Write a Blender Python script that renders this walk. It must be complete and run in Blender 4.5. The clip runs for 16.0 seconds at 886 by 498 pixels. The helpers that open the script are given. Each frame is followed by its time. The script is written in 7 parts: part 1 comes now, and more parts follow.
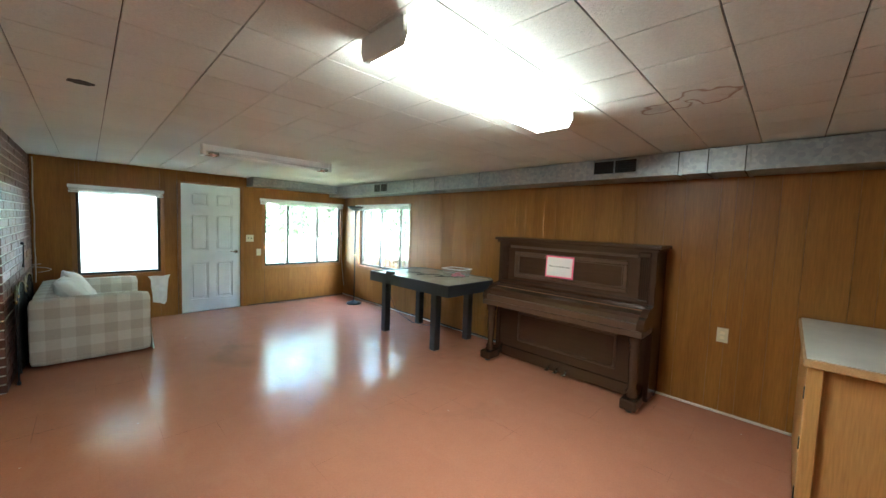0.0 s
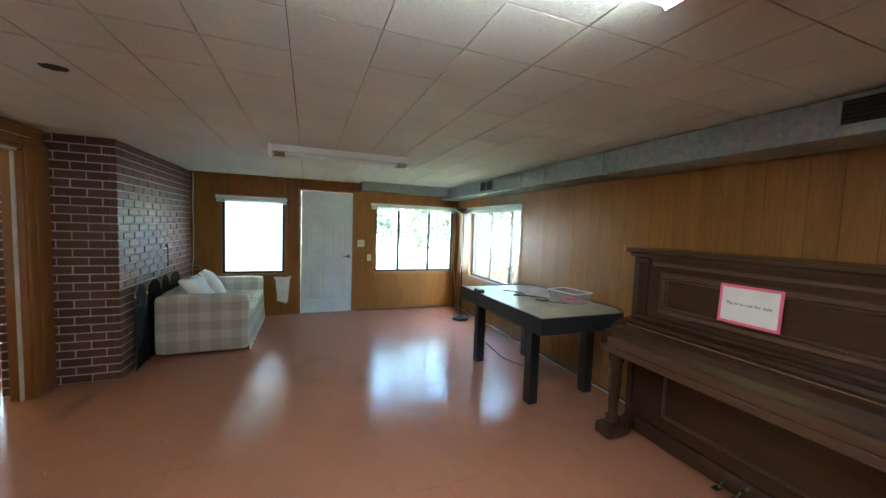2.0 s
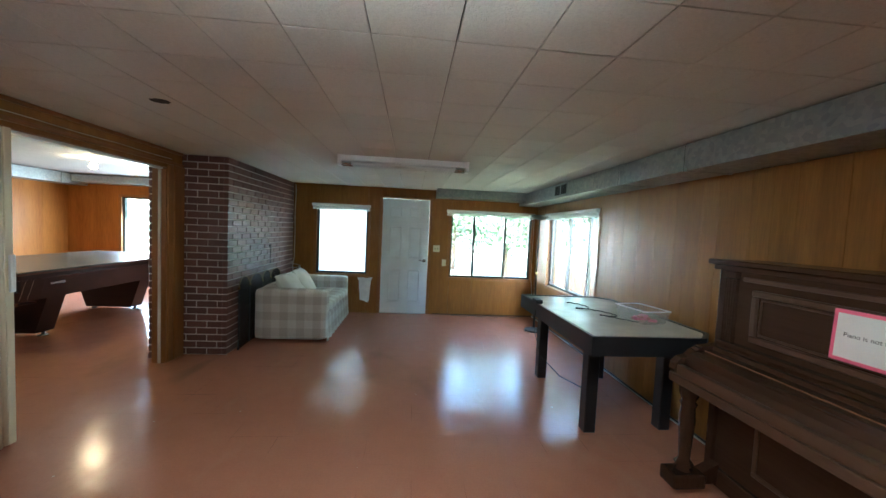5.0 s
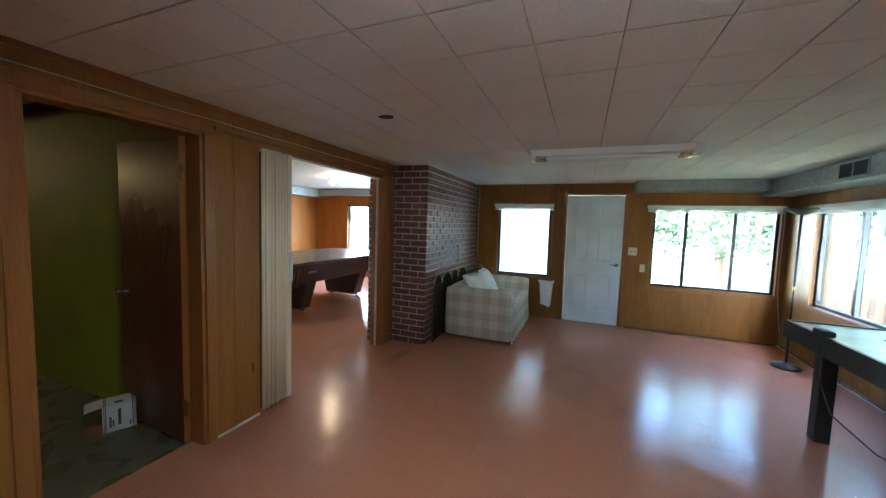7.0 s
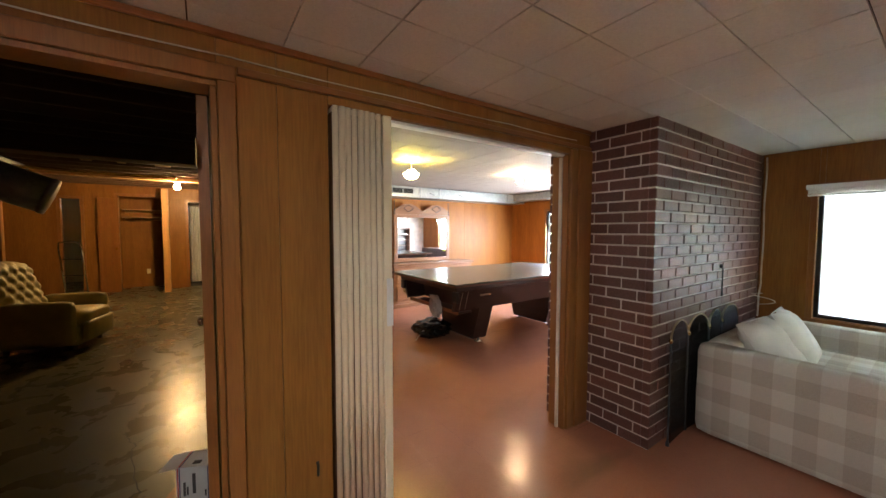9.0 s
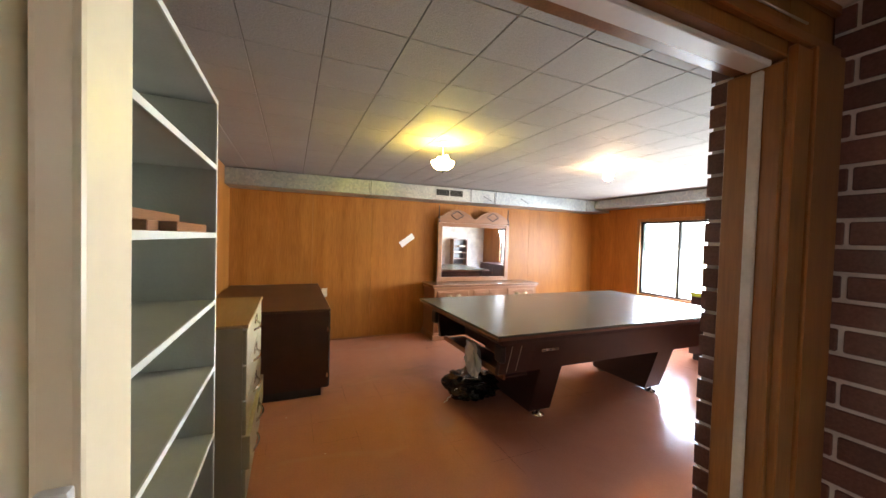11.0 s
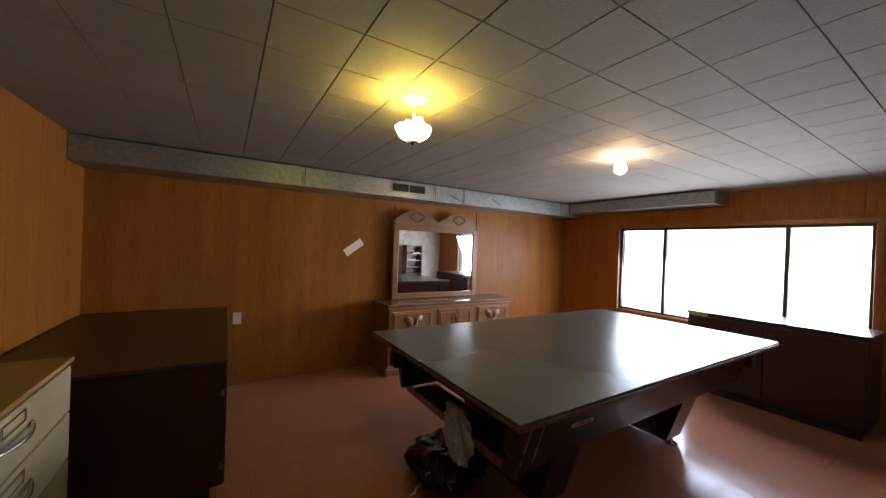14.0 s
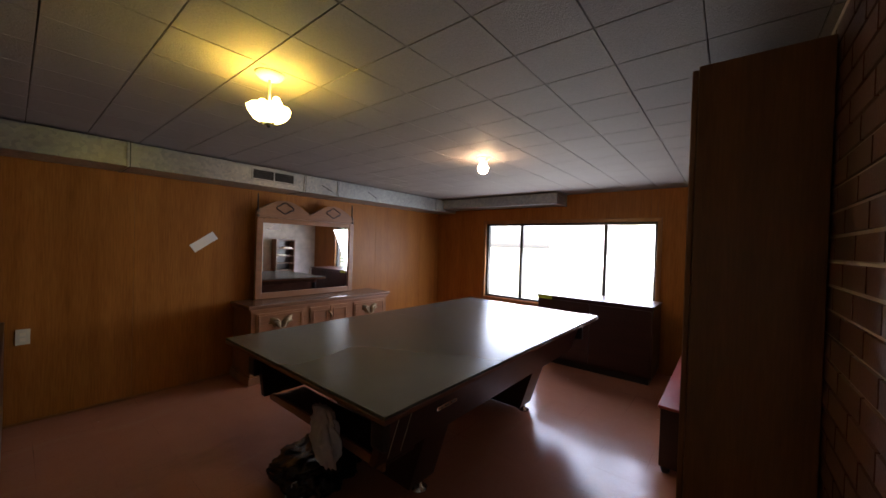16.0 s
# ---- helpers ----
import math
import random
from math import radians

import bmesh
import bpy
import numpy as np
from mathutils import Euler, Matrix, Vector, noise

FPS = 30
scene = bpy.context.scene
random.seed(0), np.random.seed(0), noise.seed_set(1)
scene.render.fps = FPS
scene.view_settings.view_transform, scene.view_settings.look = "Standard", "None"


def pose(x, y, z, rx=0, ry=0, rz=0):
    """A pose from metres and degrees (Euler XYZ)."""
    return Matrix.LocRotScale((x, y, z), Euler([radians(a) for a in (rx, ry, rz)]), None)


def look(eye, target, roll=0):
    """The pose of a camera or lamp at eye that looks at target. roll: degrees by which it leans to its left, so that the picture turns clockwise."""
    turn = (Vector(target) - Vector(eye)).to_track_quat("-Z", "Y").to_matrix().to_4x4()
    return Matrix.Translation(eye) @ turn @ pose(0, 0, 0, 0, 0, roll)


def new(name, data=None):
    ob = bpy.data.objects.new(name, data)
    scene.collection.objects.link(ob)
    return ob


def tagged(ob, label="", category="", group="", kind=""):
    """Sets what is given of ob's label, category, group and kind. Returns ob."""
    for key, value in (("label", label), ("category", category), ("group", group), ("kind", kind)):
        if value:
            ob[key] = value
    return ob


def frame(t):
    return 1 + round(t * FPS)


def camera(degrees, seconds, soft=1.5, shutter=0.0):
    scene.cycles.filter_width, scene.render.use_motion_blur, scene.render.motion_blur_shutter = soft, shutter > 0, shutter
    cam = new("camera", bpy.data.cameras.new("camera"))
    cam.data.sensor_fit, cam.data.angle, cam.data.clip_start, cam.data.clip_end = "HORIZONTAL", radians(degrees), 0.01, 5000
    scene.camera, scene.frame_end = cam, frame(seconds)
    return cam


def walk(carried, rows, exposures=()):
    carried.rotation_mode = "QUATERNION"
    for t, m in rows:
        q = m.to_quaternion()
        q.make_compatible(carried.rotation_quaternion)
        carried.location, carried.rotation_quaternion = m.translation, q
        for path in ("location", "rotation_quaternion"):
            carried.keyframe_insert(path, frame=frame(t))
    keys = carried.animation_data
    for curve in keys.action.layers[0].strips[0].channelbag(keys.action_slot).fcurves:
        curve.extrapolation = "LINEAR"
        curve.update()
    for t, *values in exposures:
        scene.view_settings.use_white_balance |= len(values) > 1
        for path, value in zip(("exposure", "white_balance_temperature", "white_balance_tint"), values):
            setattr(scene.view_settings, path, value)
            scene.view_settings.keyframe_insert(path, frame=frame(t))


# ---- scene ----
cam = camera(103.2, 16.0)
PATH = [
    (0, (-0.019, 0.497, 1.478), (1.402, 1.898, 1.346), 2.1),
    (0.5, (0.264, 0.635, 1.498), (1.551, 2.159, 1.353), 2.1),
    (1, (0.58, 0.719, 1.5), (1.663, 2.393, 1.348), 1.9),
    (1.5, (0.831, 0.825, 1.495), (1.716, 2.612, 1.34), 2.0),
    (2, (1.06, 0.965, 1.487), (1.78, 2.826, 1.357), 2.0),
    (2.5, (1.302, 1.0, 1.49), (1.959, 2.886, 1.382), 2.1),
    (3, (1.483, 0.946, 1.489), (2.1, 2.846, 1.386), 2.2),
    (5.5, (1.456, 0.921, 1.469), (1.453, 2.918, 1.359), 2.6),
    (6, (1.405, 0.934, 1.477), (1.187, 2.918, 1.356), 2.4),
    (6.5, (1.337, 0.99, 1.469), (0.862, 2.928, 1.339), 2.2),
    (7, (1.201, 1.129, 1.47), (0.467, 2.984, 1.325), 1.9),
    (7.5, (1.062, 1.422, 1.442), (0.057, 3.145, 1.289), 1.2),
    (8, (0.949, 1.771, 1.442), (-0.344, 3.292, 1.314), 0.6),
    (8.5, (0.676, 2.12, 1.475), (-0.834, 3.424, 1.33), 0.2),
    (9, (0.568, 2.542, 1.43), (-1.079, 3.671, 1.324), 0.1),
    (9.5, (0.385, 2.9, 1.447), (-1.32, 3.941, 1.346), 0.5),
    (10, (0.108, 3.186, 1.45), (-1.662, 4.113, 1.366), 0.9),
    (12.5, (-1.162, 3.681, 1.499), (-3.016, 4.429, 1.457), 1.9),
    (13, (-1.303, 3.759, 1.499), (-3.152, 4.52, 1.464), 2.0),
    (13.5, (-1.409, 3.792, 1.496), (-3.222, 4.636, 1.473), 2.1),
    (14, (-1.477, 3.801, 1.494), (-3.178, 4.853, 1.48), 2.1),
    (14.5, (-1.495, 3.808, 1.495), (-3.071, 5.039, 1.483), 2.0),
    (15, (-1.494, 3.815, 1.494), (-2.968, 5.167, 1.478), 2.0),
    (15.5, (-1.48, 3.833, 1.495), (-2.862, 5.279, 1.472), 1.9),
    (16, (-1.44, 3.861, 1.494), (-2.703, 5.411, 1.469), 1.8),
]
EXPOSURES = [(0.0, 6.7, 5550, -6), (0.5, 6.6, 5600, -4), (1.5, 6.3, 5450, -4), (3.0, 6.2, 5250, -4), (6.0, 6.0, 5250, -2), (7.0, 6.0, 5150, 0), (7.6, 6.0, 5350, 4), (8.2, 6.15, 5800, 8), (9.0, 6.45, 6200, 12), (10.0, 6.65, 6200, 12),
             (12.5, 5.15, 6100, 14), (13.5, 4.75, 6150, 15), (14.5, 4.3, 6250, 19), (16.0, 3.9, 6300, 22)]
walk(cam, [(t, look(eye, target, roll)) for t, eye, target, roll in PATH], EXPOSURES)
# strengths of the sky, the lit fixture, the two pool-room lamps, the cellar bulb, and the pool window
SKY, TUBE, GLOBE, BULB, CELLAR = 0.15, 0.6, 1.7, 8.5, 23.0
POOL_DAY = 4.4

# ---- world and sun ----
world = bpy.data.worlds.new("world")
scene.world = world
world.use_nodes = True
wn = world.node_tree.nodes
sky = wn.new("ShaderNodeTexSky")
sky.sky_type = "NISHITA"
sky.sun_disc = False
sky.sun_elevation, sky.sun_rotation = radians(50), radians(200)
sky.air_density, sky.dust_density = 1.0, 4.0
world.node_tree.links.new(sky.outputs[0], wn["Background"].inputs[0])
wn["Background"].inputs[1].default_value = SKY
sun = new("sun", bpy.data.lights.new("sun", "SUN"))
sun.data.energy, sun.data.angle, sun.data.color = 2.3, radians(6), (1.0, 0.95, 0.88)
sun.matrix_world = look((0, -5, 20), (3, 9, 0))

# daylight in the wide pool-room window
pane_light = new("window_daylight", bpy.data.lights.new("window_daylight", "AREA"))
pane_light.data.shape, pane_light.data.size, pane_light.data.size_y = "RECTANGLE", 2.38, 1.1
pane_light.data.energy, pane_light.data.color = POOL_DAY, (0.93, 0.97, 1.0)
pane_light.matrix_world = look((-3.365, 9.0, 1.26), (-3.365, 8.0, 0.82))


# ---- materials ----
def nodes_of(name):
    m = bpy.data.materials.new(name)
    m.use_nodes = True
    nt = m.node_tree
    return m, nt, nt.nodes, nt.links.new, nt.nodes["Principled BSDF"]


def rgb(c):
    return (c[0], c[1], c[2], 1.0)


def noise_tex(n, link, scale, detail, stretch=(1, 1, 1), local=False, distort=0.0):
    if local:
        src = n.new("ShaderNodeTexCoord").outputs["Object"]
    else:
        src = n.new("ShaderNodeNewGeometry").outputs["Position"]
    mp = n.new("ShaderNodeMapping")
    mp.inputs["Scale"].default_value = stretch
    link(src, mp.inputs["Vector"])
    t = n.new("ShaderNodeTexNoise")
    t.inputs["Scale"].default_value, t.inputs["Detail"].default_value = scale, detail
    t.inputs["Distortion"].default_value = distort
    link(mp.outputs[0], t.inputs["Vector"])
    return t.outputs["Fac"]


def ramp(n, link, fac, stops):
    r = n.new("ShaderNodeValToRGB")
    r.color_ramp.elements[0].position, r.color_ramp.elements[0].color = stops[0][0], rgb(stops[0][1])
    r.color_ramp.elements[1].position, r.color_ramp.elements[1].color = stops[-1][0], rgb(stops[-1][1])
    for pos, c in stops[1:-1]:
        e = r.color_ramp.elements.new(pos)
        e.color = rgb(c)
    link(fac, r.inputs[0])
    return r.outputs[0]


def mixed(n, link, fac, a, b, mode="MIX"):
    x = n.new("ShaderNodeMix")
    x.data_type, x.blend_type = "RGBA", mode
    for sock, v in ((x.inputs[0], fac), (x.inputs[6], a), (x.inputs[7], b)):
        if isinstance(v, (int, float)):
            sock.default_value = v
        elif isinstance(v, tuple):
            sock.default_value = rgb(v)
        else:
            link(v, sock)
    return x.outputs[2]


def mathn(n, link, op, a, b=None, c=None):
    x = n.new("ShaderNodeMath")
    x.operation = op
    for i, v in enumerate((a, b, c)):
        if v is None:
            continue
        if isinstance(v, (int, float)):
            x.inputs[i].default_value = v
        else:
            link(v, x.inputs[i])
    return x.outputs[0]


def bumped(n, link, bsdf, height, strength, dist=0.01):
    b = n.new("ShaderNodeBump")
    b.inputs["Strength"].default_value, b.inputs["Distance"].default_value = strength, dist
    link(height, b.inputs["Height"])
    link(b.outputs[0], bsdf.inputs["Normal"])


def dim(c, k):
    return (c[0] * k, c[1] * k, c[2] * k)


def plain(name, c, rough=0.5, metal=0.0, var=0.25, scale=6.0, bump=0.15, bscale=90.0, stretch=(1, 1, 1), spread=0.0):
    """A surface with broad stains and a fine grain."""
    m, nt, n, link, b = nodes_of(name)
    broad = noise_tex(n, link, scale, 4, stretch)
    fine = noise_tex(n, link, bscale, 3, stretch)
    col = ramp(n, link, broad, [(0.3, dim(c, 1 - var)), (0.7, dim(c, 1 + var * 0.6))])
    col = mixed(n, link, var * 0.5, col, ramp(n, link, fine, [(0.35, dim(c, 0.7)), (0.65, dim(c, 1.2))]))
    if spread:
        info = n.new("ShaderNodeObjectInfo")
        col = mixed(n, link, spread, col, ramp(n, link, info.outputs["Random"], [(0.0, dim(c, 0.5)), (1.0, dim(c, 1.45))]))
    link(col, b.inputs["Base Color"])
    b.inputs["Roughness"].default_value = rough
    if var > 0.1:
        rr = n.new("ShaderNodeMapRange")
        rr.inputs[3].default_value, rr.inputs[4].default_value = max(0.02, rough * 0.8), min(1, rough * 1.25)
        link(broad, rr.inputs[0])
        link(rr.outputs[0], b.inputs["Roughness"])
    b.inputs["Metallic"].default_value = metal
    if bump:
        bumped(n, link, b, fine, bump, 0.004)
    return m


def wood(name, dark, light, axis="z", rough=0.35, grain=14.0, spread=0.0, bump=0.015, mottle=0.0, spec=0.5):
    """Varnished wood with its grain along the axis."""
    m, nt, n, link, b = nodes_of(name)
    st = {"x": (0.06, 1, 1), "y": (1, 0.06, 1), "z": (1, 1, 0.06)}[axis]
    g = noise_tex(n, link, grain, 6, st, distort=0.6)
    fine = noise_tex(n, link, grain * 14, 3, st)
    broad = noise_tex(n, link, 1.3, 2)
    mid = tuple((p + q) / 2 for p, q in zip(dark, light))
    col = ramp(n, link, g, [(0.25, dark), (0.5, mid), (0.75, light)])
    col = mixed(n, link, 0.35, col, ramp(n, link, fine, [(0.3, dim(dark, 0.6)), (0.7, light)]))
    col = mixed(n, link, 0.3, col, ramp(n, link, broad, [(0.1, (0.78, 0.77, 0.76)), (0.9, (1, 1, 1))]), "MULTIPLY")
    if mottle:
        # aged varnish: long cloudy streaks
        cloud = noise_tex(n, link, 4.5, 5, (1, 1, 0.3), distort=0.8)
        col = mixed(n, link, mottle, col, ramp(n, link, cloud, [(0.25, (0.5, 0.44, 0.4)), (0.75, (1, 1, 1))]), "MULTIPLY")
    b.inputs["Specular IOR Level"].default_value = spec
    if spread:
        info = n.new("ShaderNodeObjectInfo")
        col = mixed(n, link, spread, col, ramp(n, link, info.outputs["Random"], [(0.0, dark), (1.0, light)]))
    link(col, b.inputs["Base Color"])
    rr = n.new("ShaderNodeMapRange")
    rr.inputs[3].default_value, rr.inputs[4].default_value = rough * 0.9, rough * 1.15
    link(broad, rr.inputs[0])
    link(rr.outputs[0], b.inputs["Roughness"])
    bumped(n, link, b, fine, bump, 0.003)
    return m


def red_floor():
    """Worn red floor paint over old tiles, still glossy."""
    m, nt, n, link, b = nodes_of("red_floor_paint")
    broad = noise_tex(n, link, 0.9, 5, distort=0.4)
    mid = noise_tex(n, link, 7, 4)
    fine = noise_tex(n, link, 70, 3)
    col = ramp(n, link, broad, [(0.0, (0.34, 0.145, 0.087)), (1.0, (0.42, 0.185, 0.113))])
    col = mixed(n, link, 0.4, col, ramp(n, link, mid, [(0.1, (0.32, 0.135, 0.08)), (0.9, (0.45, 0.2, 0.125))]))
    col = mixed(n, link, 0.3, col, ramp(n, link, fine, [(0.1, (0.29, 0.12, 0.072)), (0.9, (0.48, 0.215, 0.135))]))
    joint = n.new("ShaderNodeTexBrick")
    joint.offset, joint.squash = 0.0, 1.0
    for key, v in (("Scale", 1.0), ("Mortar Size", 0.0016), ("Mortar Smooth", 0.4), ("Brick Width", 0.305), ("Row Height", 0.305)):
        joint.inputs[key].default_value = v
    geo = n.new("ShaderNodeNewGeometry")
    link(geo.outputs["Position"], joint.inputs["Vector"])
    patchy = ramp(n, link, noise_tex(n, link, 1.7, 2), [(0.55, (0, 0, 0)), (0.68, (1, 1, 1))])
    line = mathn(n, link, "MULTIPLY", joint.outputs["Fac"], patchy)
    col = mixed(n, link, mathn(n, link, "MULTIPLY", line, 0.6), col, (0.08, 0.028, 0.018))
    # rubbed trails, greenish-grey stains and chips of pale paint
    trail = ramp(n, link, noise_tex(n, link, 3.1, 6, (1, 0.35, 1), distort=1.6), [(0.6, (0, 0, 0)), (0.72, (1, 1, 1))])
    col = mixed(n, link, mathn(n, link, "MULTIPLY", trail, 0.2), col, (0.42, 0.24, 0.15))
    stain = ramp(n, link, noise_tex(n, link, 1.15, 5, (1, 0.6, 1), distort=0.9), [(0.6, (0, 0, 0)), (0.74, (1, 1, 1))])
    col = mixed(n, link, mathn(n, link, "MULTIPLY", stain, 0.5), col, (0.16, 0.105, 0.06))
    dots = n.new("ShaderNodeTexVoronoi")
    dots.inputs["Scale"].default_value = 4.2
    link(geo.outputs["Position"], dots.inputs["Vector"])
    warp = mathn(n, link, "ADD", dots.outputs["Distance"], mathn(n, link, "MULTIPLY", noise_tex(n, link, 60, 2), 0.03))
    chip = mathn(n, link, "LESS_THAN", warp, 0.042)
    col = mixed(n, link, mathn(n, link, "MULTIPLY", chip, 0.7), col, (0.6, 0.5, 0.42))
    link(col, b.inputs["Base Color"])
    scuff = noise_tex(n, link, 34, 5, distort=1.2)
    rr = n.new("ShaderNodeMapRange")
    rr.inputs[1].default_value, rr.inputs[2].default_value = 0.25, 0.75
    rr.inputs[3].default_value, rr.inputs[4].default_value = 0.09, 0.27
    link(mathn(n, link, "ADD", mathn(n, link, "MULTIPLY", mid, 0.65), mathn(n, link, "MULTIPLY", scuff, 0.35)), rr.inputs[0])
    link(rr.outputs[0], b.inputs["Roughness"])
    # each old tile lies a little out of level
    cell = n.new("ShaderNodeTexWhiteNoise")
    cell.noise_dimensions = "2D"
    snap = n.new("ShaderNodeVectorMath")
    snap.operation = "FLOOR"
    shrink = n.new("ShaderNodeVectorMath")
    shrink.operation = "DIVIDE"
    shrink.inputs[1].default_value = (0.305, 0.305, 1)
    link(geo.outputs["Position"], shrink.inputs[0])
    link(shrink.outputs[0], snap.inputs[0])
    link(snap.outputs[0], cell.inputs["Vector"])
    rnd, at = n.new("ShaderNodeSeparateColor"), n.new("ShaderNodeSeparateXYZ")
    link(cell.outputs["Color"], rnd.inputs[0])
    link(geo.outputs["Position"], at.inputs[0])
    tip = mathn(n, link, "ADD", mathn(n, link, "MULTIPLY", mathn(n, link, "SUBTRACT", rnd.outputs[0], 0.5), at.outputs[0]), mathn(n, link, "MULTIPLY", mathn(n, link, "SUBTRACT", rnd.outputs[1], 0.5), at.outputs[1]))
    h = mathn(n, link, "ADD", noise_tex(n, link, 2.6, 3), mathn(n, link, "MULTIPLY", mid, 0.34))
    h = mathn(n, link, "ADD", h, mathn(n, link, "MULTIPLY", noise_tex(n, link, 19, 4, distort=0.7), 0.13))
    h = mathn(n, link, "ADD", h, mathn(n, link, "MULTIPLY", tip, 1.6))
    h = mathn(n, link, "SUBTRACT", h, mathn(n, link, "MULTIPLY", line, 0.2))
    b.inputs["Specular IOR Level"].default_value = 0.22
    bumped(n, link, b, h, 0.48, 0.012)
    return m


def tile_material(name, base, tint, stain=None):
    """Pressed-fibre ceiling tile, finely pitted, with an old water stain if given its place."""
    m, nt, n, link, b = nodes_of(name)
    fine = noise_tex(n, link, 110, 4, distort=0.8)
    broad = noise_tex(n, link, 1.1, 3)
    geo = n.new("ShaderNodeNewGeometry")
    col = ramp(n, link, broad, [(0.3, dim(base, 0.86)), (0.7, base)])
    col = mixed(n, link, 0.16, col, ramp(n, link, geo.outputs["Random Per Island"], [(0.0, dim(base, 0.72)), (1.0, tint)]))
    col = mixed(n, link, 0.2, col, ramp(n, link, fine, [(0.35, dim(base, 0.55)), (0.6, base)]))
    if stain:
        wob = n.new("ShaderNodeTexNoise")
        wob.inputs["Scale"].default_value, wob.inputs["Detail"].default_value = 6.0, 2.0
        link(geo.outputs["Position"], wob.inputs["Vector"])
        off = n.new("ShaderNodeVectorMath")
        off.operation = "MULTIPLY_ADD"
        off.inputs[1].default_value, off.inputs[2].default_value = (0.34, 0.34, 0), (-0.17, -0.17, 0)
        link(wob.outputs["Color"], off.inputs[0])
        add = n.new("ShaderNodeVectorMath")
        add.operation = "ADD"
        link(geo.outputs["Position"], add.inputs[0])
        link(off.outputs[0], add.inputs[1])
        d = n.new("ShaderNodeVectorMath")
        d.operation = "DISTANCE"
        d.inputs[1].default_value = stain
        link(add.outputs[0], d.inputs[0])
        arm = n.new("ShaderNodeVectorMath")
        arm.operation = "SUBTRACT"
        arm.inputs[1].default_value = stain
        link(add.outputs[0], arm.inputs[0])
        axes = n.new("ShaderNodeSeparateXYZ")
        link(arm.outputs[0], axes.inputs[0])
        turn = mathn(n, link, "ARCTAN2", axes.outputs[1], axes.outputs[0])
        reach = mathn(n, link, "ADD", 0.135, mathn(n, link, "MULTIPLY", mathn(n, link, "COSINE", mathn(n, link, "ADD", mathn(n, link, "MULTIPLY", turn, 2.0), -2.6)), 0.1))
        off_edge = mathn(n, link, "SUBTRACT", d.outputs["Value"], reach)
        ring = ramp(n, link, mathn(n, link, "ADD", off_edge, 0.1), [(0.0, (0.05, 0.05, 0.05)), (0.07, (0.12, 0.12, 0.12)), (0.094, (1, 1, 1)), (0.106, (0.9, 0.9, 0.9)), (0.118, (0, 0, 0))])
        col = mixed(n, link, mathn(n, link, "MULTIPLY", ring, 0.75), col, (0.2, 0.085, 0.035))
    link(col, b.inputs["Base Color"])
    b.inputs["Roughness"].default_value = 0.75
    bumped(n, link, b, fine, 0.55, 0.006)
    return m


def brick_material():
    m, nt, n, link, b = nodes_of("red_brick")
    info = n.new("ShaderNodeObjectInfo")
    geo = n.new("ShaderNodeNewGeometry")
    rnd = mathn(n, link, "FRACT", mathn(n, link, "ADD", info.outputs["Random"], geo.outputs["Random Per Island"]))
    col = ramp(n, link, rnd, [(0.0, (0.085, 0.036, 0.028)), (0.5, (0.125, 0.051, 0.038)), (1.0, (0.17, 0.072, 0.052))])
    fine = noise_tex(n, link, 120, 4)
    col = mixed(n, link, 0.3, col, ramp(n, link, fine, [(0.35, (0.06, 0.025, 0.02)), (0.7, (0.2, 0.095, 0.075))]))
    link(col, b.inputs["Base Color"])
    b.inputs["Roughness"].default_value = 0.38
    bumped(n, link, b, fine, 0.4, 0.004)
    return m


def galvanised():
    m, nt, n, link, b = nodes_of("galvanised_steel")
    v = n.new("ShaderNodeTexVoronoi")
    v.inputs["Scale"].default_value = 38
    geo = n.new("ShaderNodeNewGeometry")
    link(geo.outputs["Position"], v.inputs["Vector"])
    sep = n.new("ShaderNodeSeparateColor")
    link(v.outputs["Color"], sep.inputs[0])
    broad = noise_tex(n, link, 2.5, 3)
    col = ramp(n, link, sep.outputs[0], [(0.0, (0.33, 0.355, 0.37)), (1.0, (0.44, 0.46, 0.465))])
    col = mixed(n, link, 0.5, col, ramp(n, link, broad, [(0.3, (0.6, 0.62, 0.62)), (0.7, (1, 1, 1))]), "MULTIPLY")
    link(col, b.inputs["Base Color"])
    b.inputs["Metallic"].default_value = 0.75
    rr = n.new("ShaderNodeMapRange")
    rr.inputs[3].default_value, rr.inputs[4].default_value = 0.3, 0.48
    link(sep.outputs[1], rr.inputs[0])
    link(rr.outputs[0], b.inputs["Roughness"])
    bumped(n, link, b, noise_tex(n, link, 5, 3), 0.3, 0.02)
    return m


